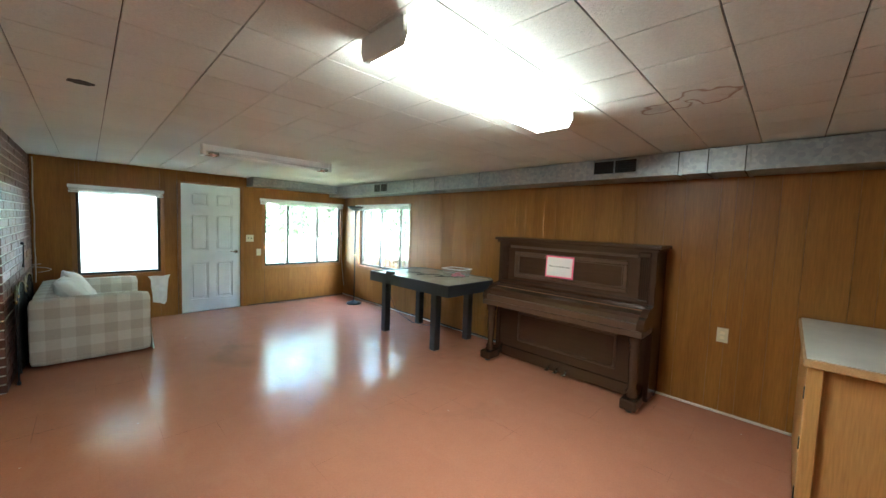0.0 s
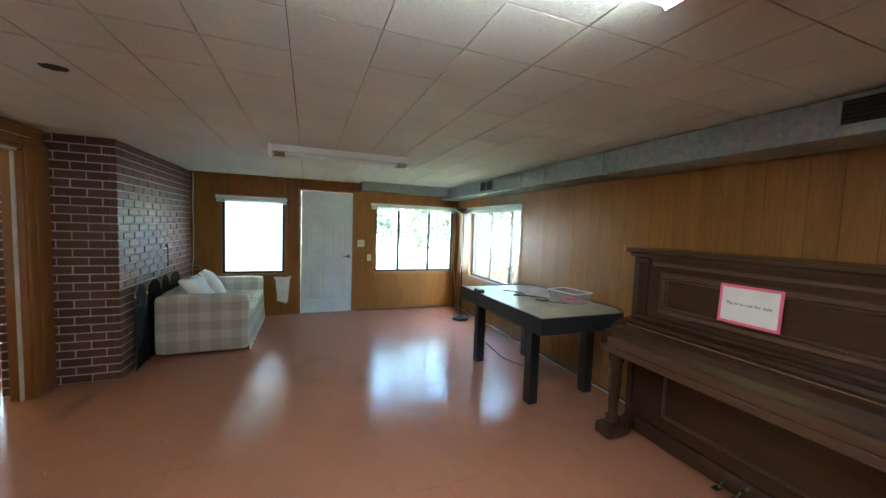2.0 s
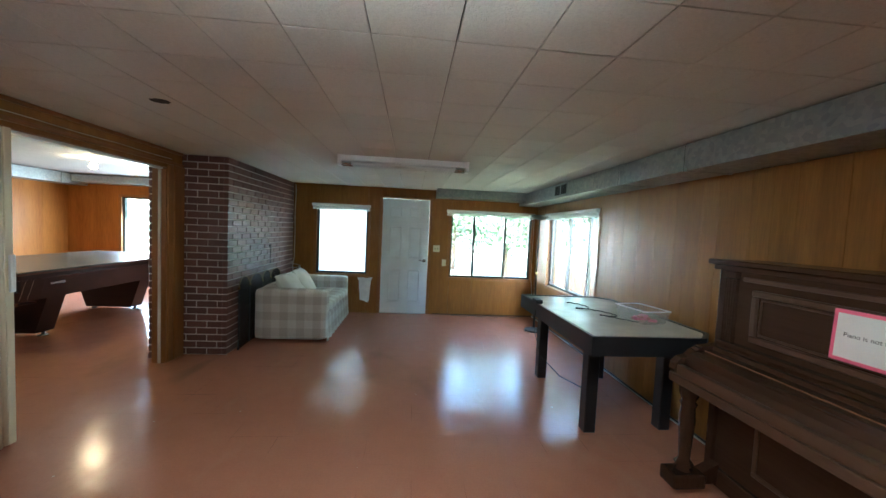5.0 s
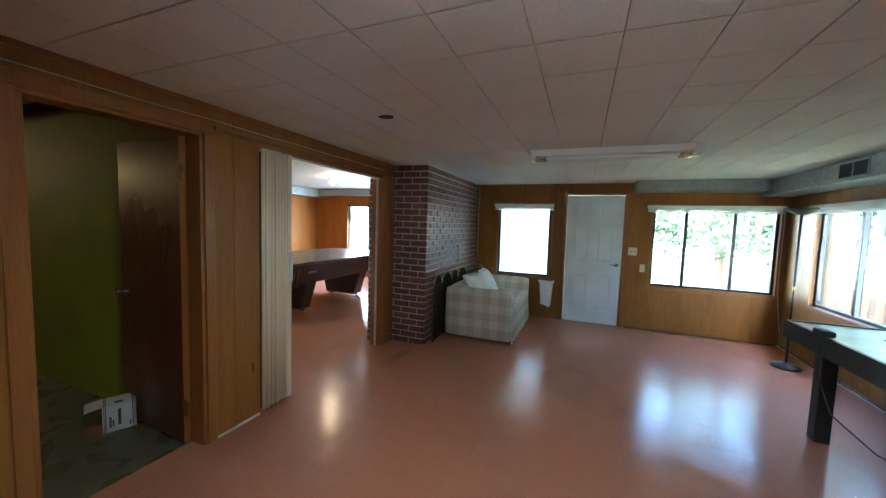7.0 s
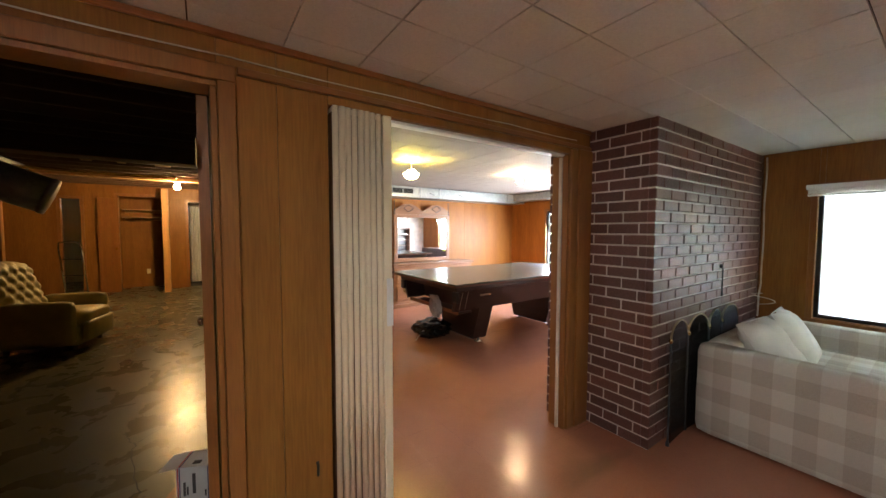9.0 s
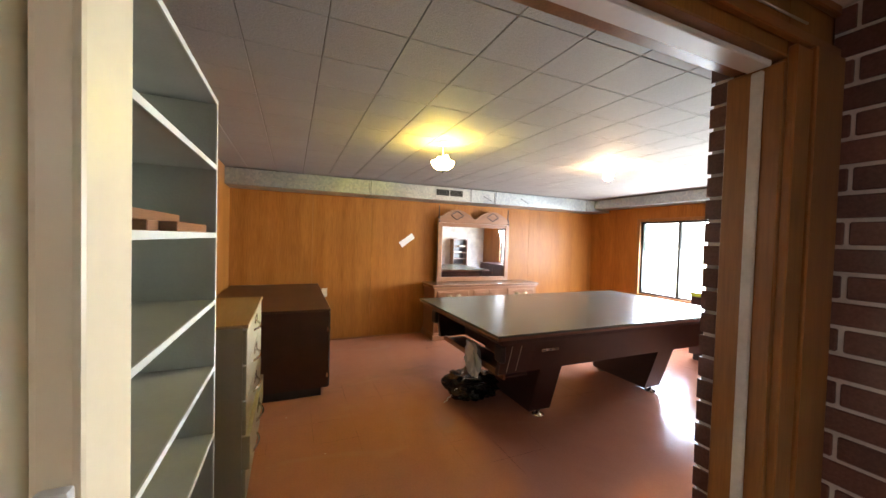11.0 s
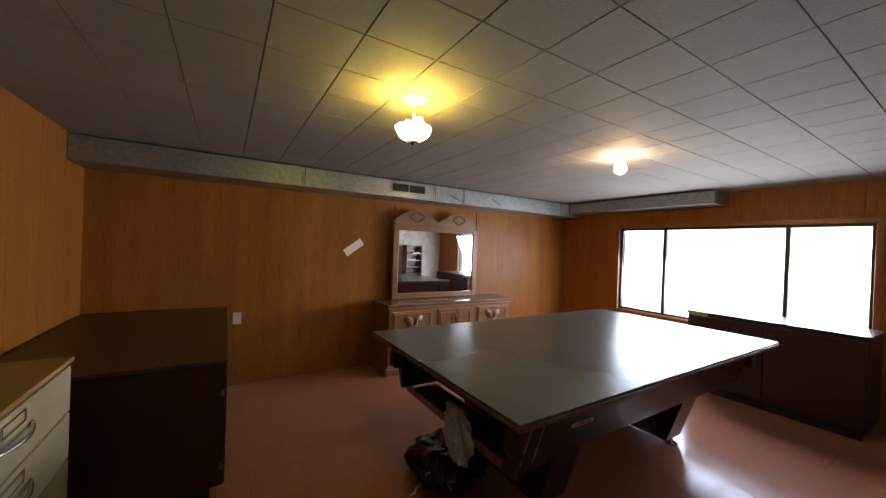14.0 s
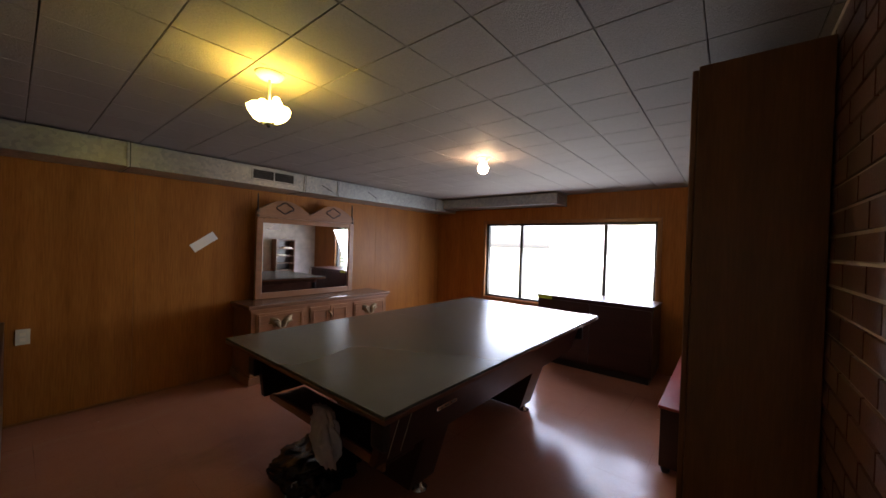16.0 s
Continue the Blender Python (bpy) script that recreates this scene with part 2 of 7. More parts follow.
def plaid():
    """Beige and cream buffalo check, woven; squares of 10 cm on every face."""
    m, nt, n, link, b = nodes_of("plaid_cloth")
    geo = n.new("ShaderNodeNewGeometry")
    ps, ns = n.new("ShaderNodeSeparateXYZ"), n.new("ShaderNodeSeparateXYZ")
    link(geo.outputs["Position"], ps.inputs[0])
    link(geo.outputs["True Normal"], ns.inputs[0])
    total = None
    for i, off in ((0, 0.02), (1, 0.05), (2, 0.03)):
        f = mathn(n, link, "FRACT", mathn(n, link, "DIVIDE", mathn(n, link, "ADD", ps.outputs[i], 10 + off), 0.2))
        s = mathn(n, link, "GREATER_THAN", f, 0.5)
        keep = mathn(n, link, "LESS_THAN", mathn(n, link, "ABSOLUTE", ns.outputs[i]), 0.7)
        s = mathn(n, link, "MULTIPLY", s, keep)
        total = s if total is None else mathn(n, link, "ADD", total, s)
    col = ramp(n, link, mathn(n, link, "MULTIPLY", total, 0.5), [(0.0, (0.68, 0.67, 0.6)), (0.5, (0.57, 0.54, 0.47)), (1.0, (0.46, 0.42, 0.35))])
    weave = noise_tex(n, link, 260, 2)
    col = mixed(n, link, 0.2, col, ramp(n, link, weave, [(0.3, (0.25, 0.22, 0.18)), (0.7, (0.75, 0.73, 0.66))]))
    link(col, b.inputs["Base Color"])
    b.inputs["Roughness"].default_value = 0.9
    bumped(n, link, b, mathn(n, link, "ADD", weave, mathn(n, link, "MULTIPLY", noise_tex(n, link, 9, 3), 4.0)), 0.25, 0.006)
    return m


def glass_material(name, tint=(1, 1, 1), rough=0.0, gloss=0.04):
    """Thin clear pane: a faint mirror over clear see-through."""
    m, nt, n, link, b = nodes_of(name)
    n.remove(b)
    tr, gl, mx = n.new("ShaderNodeBsdfTransparent"), n.new("ShaderNodeBsdfGlossy"), n.new("ShaderNodeMixShader")
    tr.inputs[0].default_value = rgb(tint)
    gl.inputs["Roughness"].default_value = rough
    mx.inputs[0].default_value = gloss
    link(tr.outputs[0], mx.inputs[1])
    link(gl.outputs[0], mx.inputs[2])
    link(mx.outputs[0], n["Material Output"].inputs[0])
    return m


def see_through(name, c, share):
    """Fine wire cloth: part solid, part open."""
    m, nt, n, link, b = nodes_of(name)
    b.inputs["Base Color"].default_value, b.inputs["Roughness"].default_value = rgb(c), 0.5
    t, mx = n.new("ShaderNodeBsdfTransparent"), n.new("ShaderNodeMixShader")
    mx.inputs[0].default_value = share
    link(b.outputs[0], mx.inputs[1])
    link(t.outputs[0], mx.inputs[2])
    link(mx.outputs[0], n["Material Output"].inputs[0])
    return m


def glow(name, c, strength):
    m, nt, n, link, b = nodes_of(name)
    b.inputs["Base Color"].default_value = rgb(c)
    b.inputs["Emission Color"].default_value = rgb(c)
    b.inputs["Emission Strength"].default_value = strength
    return m


def translucent(name, c, share=0.6):
    m, nt, n, link, b = nodes_of(name)
    n.remove(b)
    t, d, mx = n.new("ShaderNodeBsdfTranslucent"), n.new("ShaderNodeBsdfDiffuse"), n.new("ShaderNodeMixShader")
    t.inputs[0].default_value = d.inputs[0].default_value = rgb(c)
    mx.inputs[0].default_value = share
    link(d.outputs[0], mx.inputs[1])
    link(t.outputs[0], mx.inputs[2])
    link(mx.outputs[0], n["Material Output"].inputs[0])
    return m


def old_concrete():
    """Damp-stained slab with worn sealer and oil spots."""
    m, nt, n, link, b = nodes_of("old_concrete")
    broad = noise_tex(n, link, 1.3, 5, distort=0.8)
    flake = noise_tex(n, link, 4.5, 4, distort=0.5)
    fine = noise_tex(n, link, 45, 4)
    col = ramp(n, link, broad, [(0.2, (0.085, 0.076, 0.042)), (0.8, (0.125, 0.112, 0.066))])
    edge = ramp(n, link, flake, [(0.35, (0, 0, 0)), (0.52, (0.8, 0.8, 0.8)), (0.7, (0.1, 0.1, 0.1))])
    col = mixed(n, link, mathn(n, link, "MULTIPLY", edge, 0.14), col, (0.06, 0.053, 0.03))
    col = mixed(n, link, 0.12, col, ramp(n, link, fine, [(0.3, (0.06, 0.054, 0.03)), (0.7, (0.16, 0.145, 0.088))]))
    spots = n.new("ShaderNodeTexVoronoi")
    spots.inputs["Scale"].default_value = 5.0
    geo = n.new("ShaderNodeNewGeometry")
    link(geo.outputs["Position"], spots.inputs["Vector"])
    oil = mathn(n, link, "LESS_THAN", mathn(n, link, "ADD", spots.outputs["Distance"], mathn(n, link, "MULTIPLY", fine, 0.12)), 0.105)
    col = mixed(n, link, mathn(n, link, "MULTIPLY", oil, 0.6), col, (0.03, 0.026, 0.016))
    link(col, b.inputs["Base Color"])
    rr = n.new("ShaderNodeMapRange")
    rr.inputs[1].default_value, rr.inputs[2].default_value = 0.3, 0.7
    rr.inputs[3].default_value, rr.inputs[4].default_value = 0.23, 0.34
    link(flake, rr.inputs[0])
    link(rr.outputs[0], b.inputs["Roughness"])
    h = mathn(n, link, "ADD", flake, mathn(n, link, "MULTIPLY", fine, 0.25))
    b.inputs["Specular IOR Level"].default_value = 0.36
    bumped(n, link, b, h, 0.15, 0.005)
    return m


def scuffed_board():
    """Old dark green table-tennis board, chalky where it is rubbed."""
    m, nt, n, link, b = nodes_of("dark_green_board")
    cloud = noise_tex(n, link, 2.2, 2)
    smear = noise_tex(n, link, 6.0, 2, (1, 0.4, 1))
    col = ramp(n, link, cloud, [(0.15, (0.058, 0.065, 0.057)), (0.85, (0.094, 0.099, 0.088))])
    col = mixed(n, link, 0.25, col, ramp(n, link, smear, [(0.1, (0.055, 0.062, 0.054)), (0.9, (0.1, 0.105, 0.093))]))
    link(col, b.inputs["Base Color"])
    b.inputs["Roughness"].default_value = 0.27
    return m


M_FLOOR = red_floor()
M_CONC = old_concrete()
M_PANEL = wood("panelling_wood", (0.225, 0.094, 0.018), (0.37, 0.168, 0.038), "z", 0.37, 9, 0.12, mottle=0.4, spec=0.25)
M_PANEL2 = wood("pool_room_panelling", (0.27, 0.095, 0.015), (0.45, 0.18, 0.033), "z", 0.42, 7, 0.05, mottle=0.4, spec=0.22)
M_TRIM = wood("trim_wood", (0.215, 0.082, 0.018), (0.33, 0.138, 0.033), "z", 0.32, 12)
M_TRIMH = wood("trim_wood_level", (0.2, 0.07, 0.016), (0.3, 0.115, 0.028), "y", 0.32, 12)
M_DARKGAP = plain("groove_dark", (0.14, 0.062, 0.02), 0.7)
M_TILE = tile_material("ceiling_tile", (0.66, 0.66, 0.61), (0.7, 0.69, 0.63), (2.12, 0.95, 2.15))
# same tile as M_TILE, darkened: the pool room's dimness is in the colour
M_TILE2 = tile_material("ceiling_tile_shaded", (0.32, 0.295, 0.28), (0.355, 0.325, 0.3))
M_JOINT = plain("tile_joint", (0.05, 0.024, 0.015), 0.9)
M_BRICK = brick_material()
M_MORTAR = plain("mortar", (0.6, 0.54, 0.49), 0.9, 0, 0.25, 5, 0.4, 140)
M_GALV = galvanised()
M_VENTDARK = plain("vent_shadow", (0.02, 0.02, 0.02), 0.8)
M_WHITE = plain("white_paint", (0.74, 0.75, 0.74), 0.4, 0, 0.08, 4, 0.05)
M_DOOR = plain("door_white_paint", (0.66, 0.72, 0.74), 0.38, 0, 0.1, 3, 0.05)
M_BLACKFR = plain("bronze_frame", (0.025, 0.024, 0.022), 0.35, 0.4)
M_STEEL = plain("bright_steel", (0.62, 0.62, 0.6), 0.22, 1.0, 0.1, 8, 0.03)
M_BRASS = plain("brass", (0.72, 0.52, 0.2), 0.2, 1.0, 0.15, 10, 0.05)
M_BLACK = plain("black_paint", (0.02, 0.021, 0.024), 0.4, 0, 0.3)
M_PLAID = plaid()
M_CUSHION = plain("cream_cushion", (0.75, 0.74, 0.68), 0.9, 0, 0.12, 7, 0.4, 60)
M_PIANO = wood("piano_mahogany", (0.047, 0.0225, 0.0135), (0.063, 0.031, 0.0185), "y", 0.25, 4)
M_PIANOV = wood("piano_mahogany_upright", (0.043, 0.0205, 0.0125), (0.058, 0.028, 0.017), "z", 0.25, 4)
# lighter wood: wear on key slip and key bed, painted highlights on the mouldings
M_WORNGLEAM = wood("piano_worn_and_gleam", (0.075, 0.0375, 0.022), (0.095, 0.048, 0.029), "y", 0.35, 12)
M_DARKWOOD = wood("dark_veneer", (0.025, 0.009, 0.008), (0.05, 0.018, 0.013), "x", 0.3, 8)
M_DRESSER = wood("dresser_oak", (0.19, 0.085, 0.04), (0.34, 0.16, 0.078), "y", 0.3, 12)
M_OLDDOOR = wood("old_door_veneer", (0.075, 0.024, 0.009), (0.15, 0.052, 0.02), "z", 0.28, 9)
M_PLAY = plain("glossy_play_surface", (0.6, 0.59, 0.5), 0.22, 0, 0.12, 5, 0.04)
M_ANTIQUE = plain("antique_brass", (0.32, 0.25, 0.15), 0.4, 1.0, 0.3, 40, 0.05)
M_CHESTLID = wood("chest_lid_veneer", (0.04, 0.019, 0.013), (0.075, 0.034, 0.022), "x", 0.38, 8)
M_FRET = wood("dark_fretwork", (0.03, 0.014, 0.008), (0.06, 0.028, 0.016), "z", 0.4, 12)
M_EDGE = wood("board_edge_wood", (0.11, 0.042, 0.02), (0.2, 0.085, 0.042), "x", 0.4, 12)
M_RACK = wood("rack_wood", (0.13, 0.055, 0.02), (0.21, 0.092, 0.035), "z", 0.4, 10)
M_LIP = wood("tray_lip_wood", (0.2, 0.085, 0.035), (0.32, 0.15, 0.065), "x", 0.35, 12)
M_DRESSTOP = wood("dresser_top", (0.17, 0.085, 0.05), (0.27, 0.15, 0.09), "y", 0.22, 10)
M_PINE = wood("pine", (0.42, 0.2, 0.06), (0.6, 0.33, 0.11), "z", 0.4, 9)
M_PINEH = wood("pine_board", (0.4, 0.22, 0.09), (0.56, 0.34, 0.15), "x", 0.5, 12)
M_LAMINATE = plain("pale_laminate", (0.55, 0.55, 0.5), 0.35, 0, 0.1)
M_IVORY = plain("ivory_plastic", (0.66, 0.6, 0.45), 0.4, 0, 0.06)
M_VINYL = plain("cream_vinyl", (0.76, 0.67, 0.49), 0.34, 0, 0.06, 3, 0.0)
M_GREEN = plain("green_wall_paint", (0.4, 0.46, 0.02), 0.65, 0, 0.2, 2)
M_RECL = plain("olive_vinyl", (0.52, 0.42, 0.17), 0.5, 0, 0.25, 6, 0.15, 60)
M_JOIST = wood("joist_wood", (0.05, 0.026, 0.012), (0.1, 0.05, 0.024), "y", 0.8, 10)
M_GREYSHELF = plain("grey_shelf_paint", (0.38, 0.39, 0.345), 0.5, 0, 0.15, 3)
M_SHELFEDGE = plain("shelf_edge_paint", (0.55, 0.57, 0.54), 0.5, 0, 0.12, 5)
M_CHEST = plain("cream_drawer_paint", (0.27, 0.235, 0.155), 0.45, 0, 0.15, 3)
M_CHESTTOP = wood("chest_top_veneer", (0.21, 0.135, 0.05), (0.3, 0.19, 0.07), "x", 0.4, 8)
M_BOARD = scuffed_board()
M_REDTOP = plain("red_painted_top", (0.3, 0.055, 0.045), 0.3, 0, 0.15)
M_MIRROR = plain("mirror_silver", (0.88, 0.9, 0.9), 0.02, 1.0, 0.02, 2, 0.0)
M_GLASS = glass_material("window_glass")
M_PLASTIC = see_through("clear_plastic", (0.78, 0.8, 0.82), 0.72)
M_FILM = translucent("white_window_film", (0.92, 0.92, 0.9), 0.85)
M_SHEER = translucent("sheer_curtain", (0.85, 0.86, 0.88), 0.5)
M_VANE = see_through("sheer_strip", (0.8, 0.82, 0.84), 0.5)
M_TUBE = glow("lit_diffuser", (1.0, 0.96, 0.88), TUBE)
M_TUBEOFF = plain("fluorescent_tube_off", (0.75, 0.76, 0.74), 0.25, 0, 0.05)
M_GLOBE = glow("yellow_lit_glass", (1.0, 0.79, 0.15), GLOBE)
M_LIT = glow("yellow_lit_bulb", (1.0, 0.8, 0.16), GLOBE * 1.6)
M_BULB = glow("warm_lit_bulb", (1.0, 0.66, 0.34), BULB)
M_BULB2 = glow("warm_cellar_bulb", (1.0, 0.62, 0.24), CELLAR)
M_PAPER = plain("white_paper", (0.8, 0.78, 0.78), 0.8, 0, 0.05)
M_PINK = plain("pink_card", (0.85, 0.16, 0.3), 0.7, 0, 0.06)
M_INK = plain("dark_ink", (0.06, 0.05, 0.05), 0.8)
M_CABLE = plain("cable_rubber", (0.02, 0.02, 0.02), 0.5)
M_WIRE = plain("pale_wire", (0.6, 0.56, 0.5), 0.5)
M_PLASTER = plain("white_filler", (0.78, 0.8, 0.82), 0.85, 0, 0.15, 12, 0.5, 60)
M_CARTON = plain("white_carton", (0.62, 0.6, 0.58), 0.7, 0, 0.12)
M_NAVY = plain("carton_navy", (0.05, 0.05, 0.16), 0.7)
M_RED = plain("carton_red", (0.5, 0.05, 0.05), 0.7)
M_BAG = plain("black_bin_bag", (0.008, 0.009, 0.009), 0.22, 0, 0.3, 9, 0.6, 30)
M_BAGW = translucent("white_carrier_bag", (0.6, 0.57, 0.55), 0.3)
M_MESH = see_through("fire_screen_mesh", (0.02, 0.019, 0.018), 0.45)
M_LEAF = plain("leaf", (0.07, 0.115, 0.06), 0.5, 0, 0.4, 3, 0)
M_BARK = plain("bark", (0.1, 0.075, 0.05), 0.9)
M_GRASS = plain("grass", (0.12, 0.135, 0.075), 0.9, 0, 0.4, 2)
M_SIDING = plain("pale_siding", (0.6, 0.62, 0.64), 0.7)
M_STICKER = plain("yellow_green_sticker", (0.4, 0.55, 0.05), 0.6)
M_CARPET = plain("grey_carpet", (0.06, 0.065, 0.075), 0.95, 0, 0.3, 8, 0.5, 120)
M_GREYMETAL = plain("grey_fixture_enamel", (0.6, 0.58, 0.53), 0.4, 0, 0.12)


# ---- mesh tools ----
def finish(bm, name, mat, smooth=False):
    me = bpy.data.meshes.new(name)
    bm.normal_update()
    bm.to_mesh(me)
    bm.free()
    me.materials.append(mat)
    if smooth:
        for p in me.polygons:
            p.use_smooth = True
    return me


def box(bm, x0, x1, y0, y1, z0, z1, bevel=0.0, seg=2):
    r = bmesh.ops.create_cube(bm, size=1)
    vs = r["verts"]
    for v in vs:
        v.co = Vector(((x0 + x1) / 2 + v.co.x * (x1 - x0), (y0 + y1) / 2 + v.co.y * (y1 - y0), (z0 + z1) / 2 + v.co.z * (z1 - z0)))
    if bevel:
        es = list({e for v in vs for e in v.link_edges})
        bmesh.ops.bevel(bm, geom=es, offset=bevel, segments=seg, affect="EDGES", profile=0.6)
    return bm


def a_box(x0, x1, y0, y1, z0, z1, bevel=0.0, seg=2):
    return box(bmesh.new(), x0, x1, y0, y1, z0, z1, bevel, seg)


def lathe(profile, steps=20, bm=None, centre=(0, 0, 0), squash=(1, 1)):
    """A turned shape from (radius, height) pairs."""
    bm = bm or bmesh.new()
    rings = []
    for r, z in profile:
        rings.append([bm.verts.new((centre[0] + squash[0] * r * math.cos(2 * math.pi * i / steps), centre[1] + squash[1] * r * math.sin(2 * math.pi * i / steps), centre[2] + z)) for i in range(steps)])
    for a, b in zip(rings, rings[1:]):
        for i in range(steps):
            j = (i + 1) % steps
            bm.faces.new((a[i], a[j], b[j], b[i]))
    bm.faces.new(rings[0][::-1])
    bm.faces.new(rings[-1])
    return bm


def tube(points, radius, bm=None, steps=8):
    """A round bar along the points."""
    bm = bm or bmesh.new()
    pts = [Vector(p) for p in points]
    rings = []
    up = Vector((0, 0, 1))
    for i, p in enumerate(pts):
        d = (pts[min(i + 1, len(pts) - 1)] - pts[max(i - 1, 0)]).normalized()
        ref = up if abs(d.z) < 0.95 else Vector((1, 0, 0))
        a = d.cross(ref).normalized()
        b = d.cross(a).normalized()
        rings.append([bm.verts.new(p + radius * (math.cos(2 * math.pi * k / steps) * a + math.sin(2 * math.pi * k / steps) * b)) for k in range(steps)])
    for a, b in zip(rings, rings[1:]):
        for i in range(steps):
            j = (i + 1) % steps
            bm.faces.new((a[i], a[j], b[j], b[i]))
    bm.faces.new(rings[0][::-1])
    bm.faces.new(rings[-1])
    bmesh.ops.recalc_face_normals(bm, faces=bm.faces[:])
    return bm


def extrude_profile(points, axis, lo, hi, bm=None):
    """A bar with the outline points (two coordinates, in the order of the other axes) from lo to hi along the axis."""
    bm = bm or bmesh.new()

    def at(p, v):
        return {"x": (v, p[0], p[1]), "y": (p[0], v, p[1]), "z": (p[0], p[1], v)}[axis]

    a = [bm.verts.new(at(p, lo)) for p in points]
    b = [bm.verts.new(at(p, hi)) for p in points]
    for i in range(len(points)):
        j = (i + 1) % len(points)
        bm.faces.new((a[i], a[j], b[j], b[i]))
    bm.faces.new(a[::-1])
    bm.faces.new(b)
    bmesh.ops.recalc_face_normals(bm, faces=bm.faces[:])
    return bm


def part(name, bm, mat, parent, label="", smooth=False):
    ob = new(name, finish(bm, name, mat, smooth))
    ob.parent = parent
    return tagged(ob, label)


def thing(name, label, category, at=(0, 0, 0), turn=0, group=""):
    ob = new(name)
    ob.empty_display_size = 0.1
    ob.matrix_basis = pose(*at, 0, 0, turn)
    return tagged(ob, label, category, group)


def solo(name, bm, mat, label, category, smooth=False, group="", kind=""):
    return tagged(new(name, finish(bm, name, mat, smooth)), label, category, group, kind)


def structure(name, bm, mat, label=""):
    return tagged(new(name, finish(bm, name, mat)), label, "", "", "structure")


def moulding(bm, plane, at, a0, a1, z0, z1, w, proud):
    """A raised rectangular moulding on the plane x=at or y=at."""
    s = min(0, proud), max(0, proud)
    for (p, q, r, t) in ((a0, a1, z0, z0 + w), (a0, a1, z1 - w, z1), (a0, a0 + w, z0 + w, z1 - w), (a1 - w, a1, z0 + w, z1 - w)):
        if plane == "x":
            box(bm, at + s[0], at + s[1], p, q, r, t, min(w, abs(proud)) * 0.3, 1)
        else:
            box(bm, p, q, at + s[0], at + s[1], r, t, min(w, abs(proud)) * 0.3, 1)
    return bm


# ---- large structure ----
CEIL, CEIL2 = 2.15, 2.262
FAR, RIGHT, LEFT = 6.98, 3.67, -0.97
SOUTH = -1.6
P_WEST, P_NORTH, P_SOUTH, P_EAST = -5.65, 8.88, 2.75, -1.09
C_WEST, C_NORTH, C_TOP = -10.3, 2.66, 2.55


def cells(lo, hi, z0, z1, holes):
    """Splits a wall into rectangles round its openings."""
    cuts = sorted({lo, hi, *[h[0] for h in holes], *[h[1] for h in holes]})
    out = []
    for a, b in zip(cuts, cuts[1:]):
        if b <= lo or a >= hi:
            continue
        spans = sorted((h[2], h[3]) for h in holes if h[0] <= a + 1e-6 and h[1] >= b - 1e-6)
        z = z0
        for s, e in spans:
            if s > z + 1e-6:
                out.append((a, b, z, s))
            z = max(z, e)
        if z < z1 - 1e-6:
            out.append((a, b, z, z1))
    return out


def wall(name, plane, at, depth, lo, hi, z1, holes, mat, label=""):
    """A wall whose face lies at x=at or y=at; depth is its thickness, signed, away from the room."""
    bm = bmesh.new()
    p, q = sorted((at, at + depth))
    for a, b, z, t in cells(lo, hi, -0.05, z1, holes):
        if plane == "x":
            box(bm, p, q, a, b, z, t)
        else:
            box(bm, a, b, p, q, z, t)
    return structure(name, bm, mat, label)


def panelling(parent, plane, at, proud, lo, hi, z0, z1, holes, seed, mat=None, widths=(0.1, 0.2, 0.14, 0.1, 0.16, 0.24, 0.12, 0.15)):
    """Vertical planks of uneven width with V-joints, one object each."""
    mat = mat or M_PANEL
    rng = random.Random(seed)
    edges, e = [lo], lo
    while e < hi - 0.06:
        e = min(hi, e + widths[rng.randrange(len(widths))])
        edges.append(e)
    if edges[-1] < hi:
        edges[-1] = hi
    for a, b in zip(edges, edges[1:]):
        for p, q, z, t in cells(a, b, z0, z1, [(max(h[0], a), min(h[1], b), h[2], h[3]) for h in holes if h[0] < b - 1e-4 and h[1] > a + 1e-4]):
            if q - p < 0.012 or t - z < 0.02:
                continue
            g, c = 0.0003, 0.001
            outline = [(p + g, 0), (p + g, 0.6), (p + g + c, 1), (q - g - c, 1), (q - g, 0.6), (q - g, 0)]
            verts = []
            for h in (z, t):
                for u, d in outline:
                    verts.append((at + proud * d, u, h) if plane == "x" else (u, at + proud * d, h))
            k = len(outline)
            faces = [(i, i + 1, i + 1 + k, i + k) for i in range(k - 1)] + [tuple(range(k)), tuple(range(2 * k - 1, k - 1, -1))]
            me = bpy.data.meshes.new("plank")
            me.from_pydata(verts, [], faces)
            me.materials.append(mat)
            bm = bmesh.new()
            bm.from_mesh(me)
            bmesh.ops.recalc_face_normals(bm, faces=bm.faces[:])
            bm.to_mesh(me)
            bm.free()
            ob = new("plank", me)
            ob.parent = parent


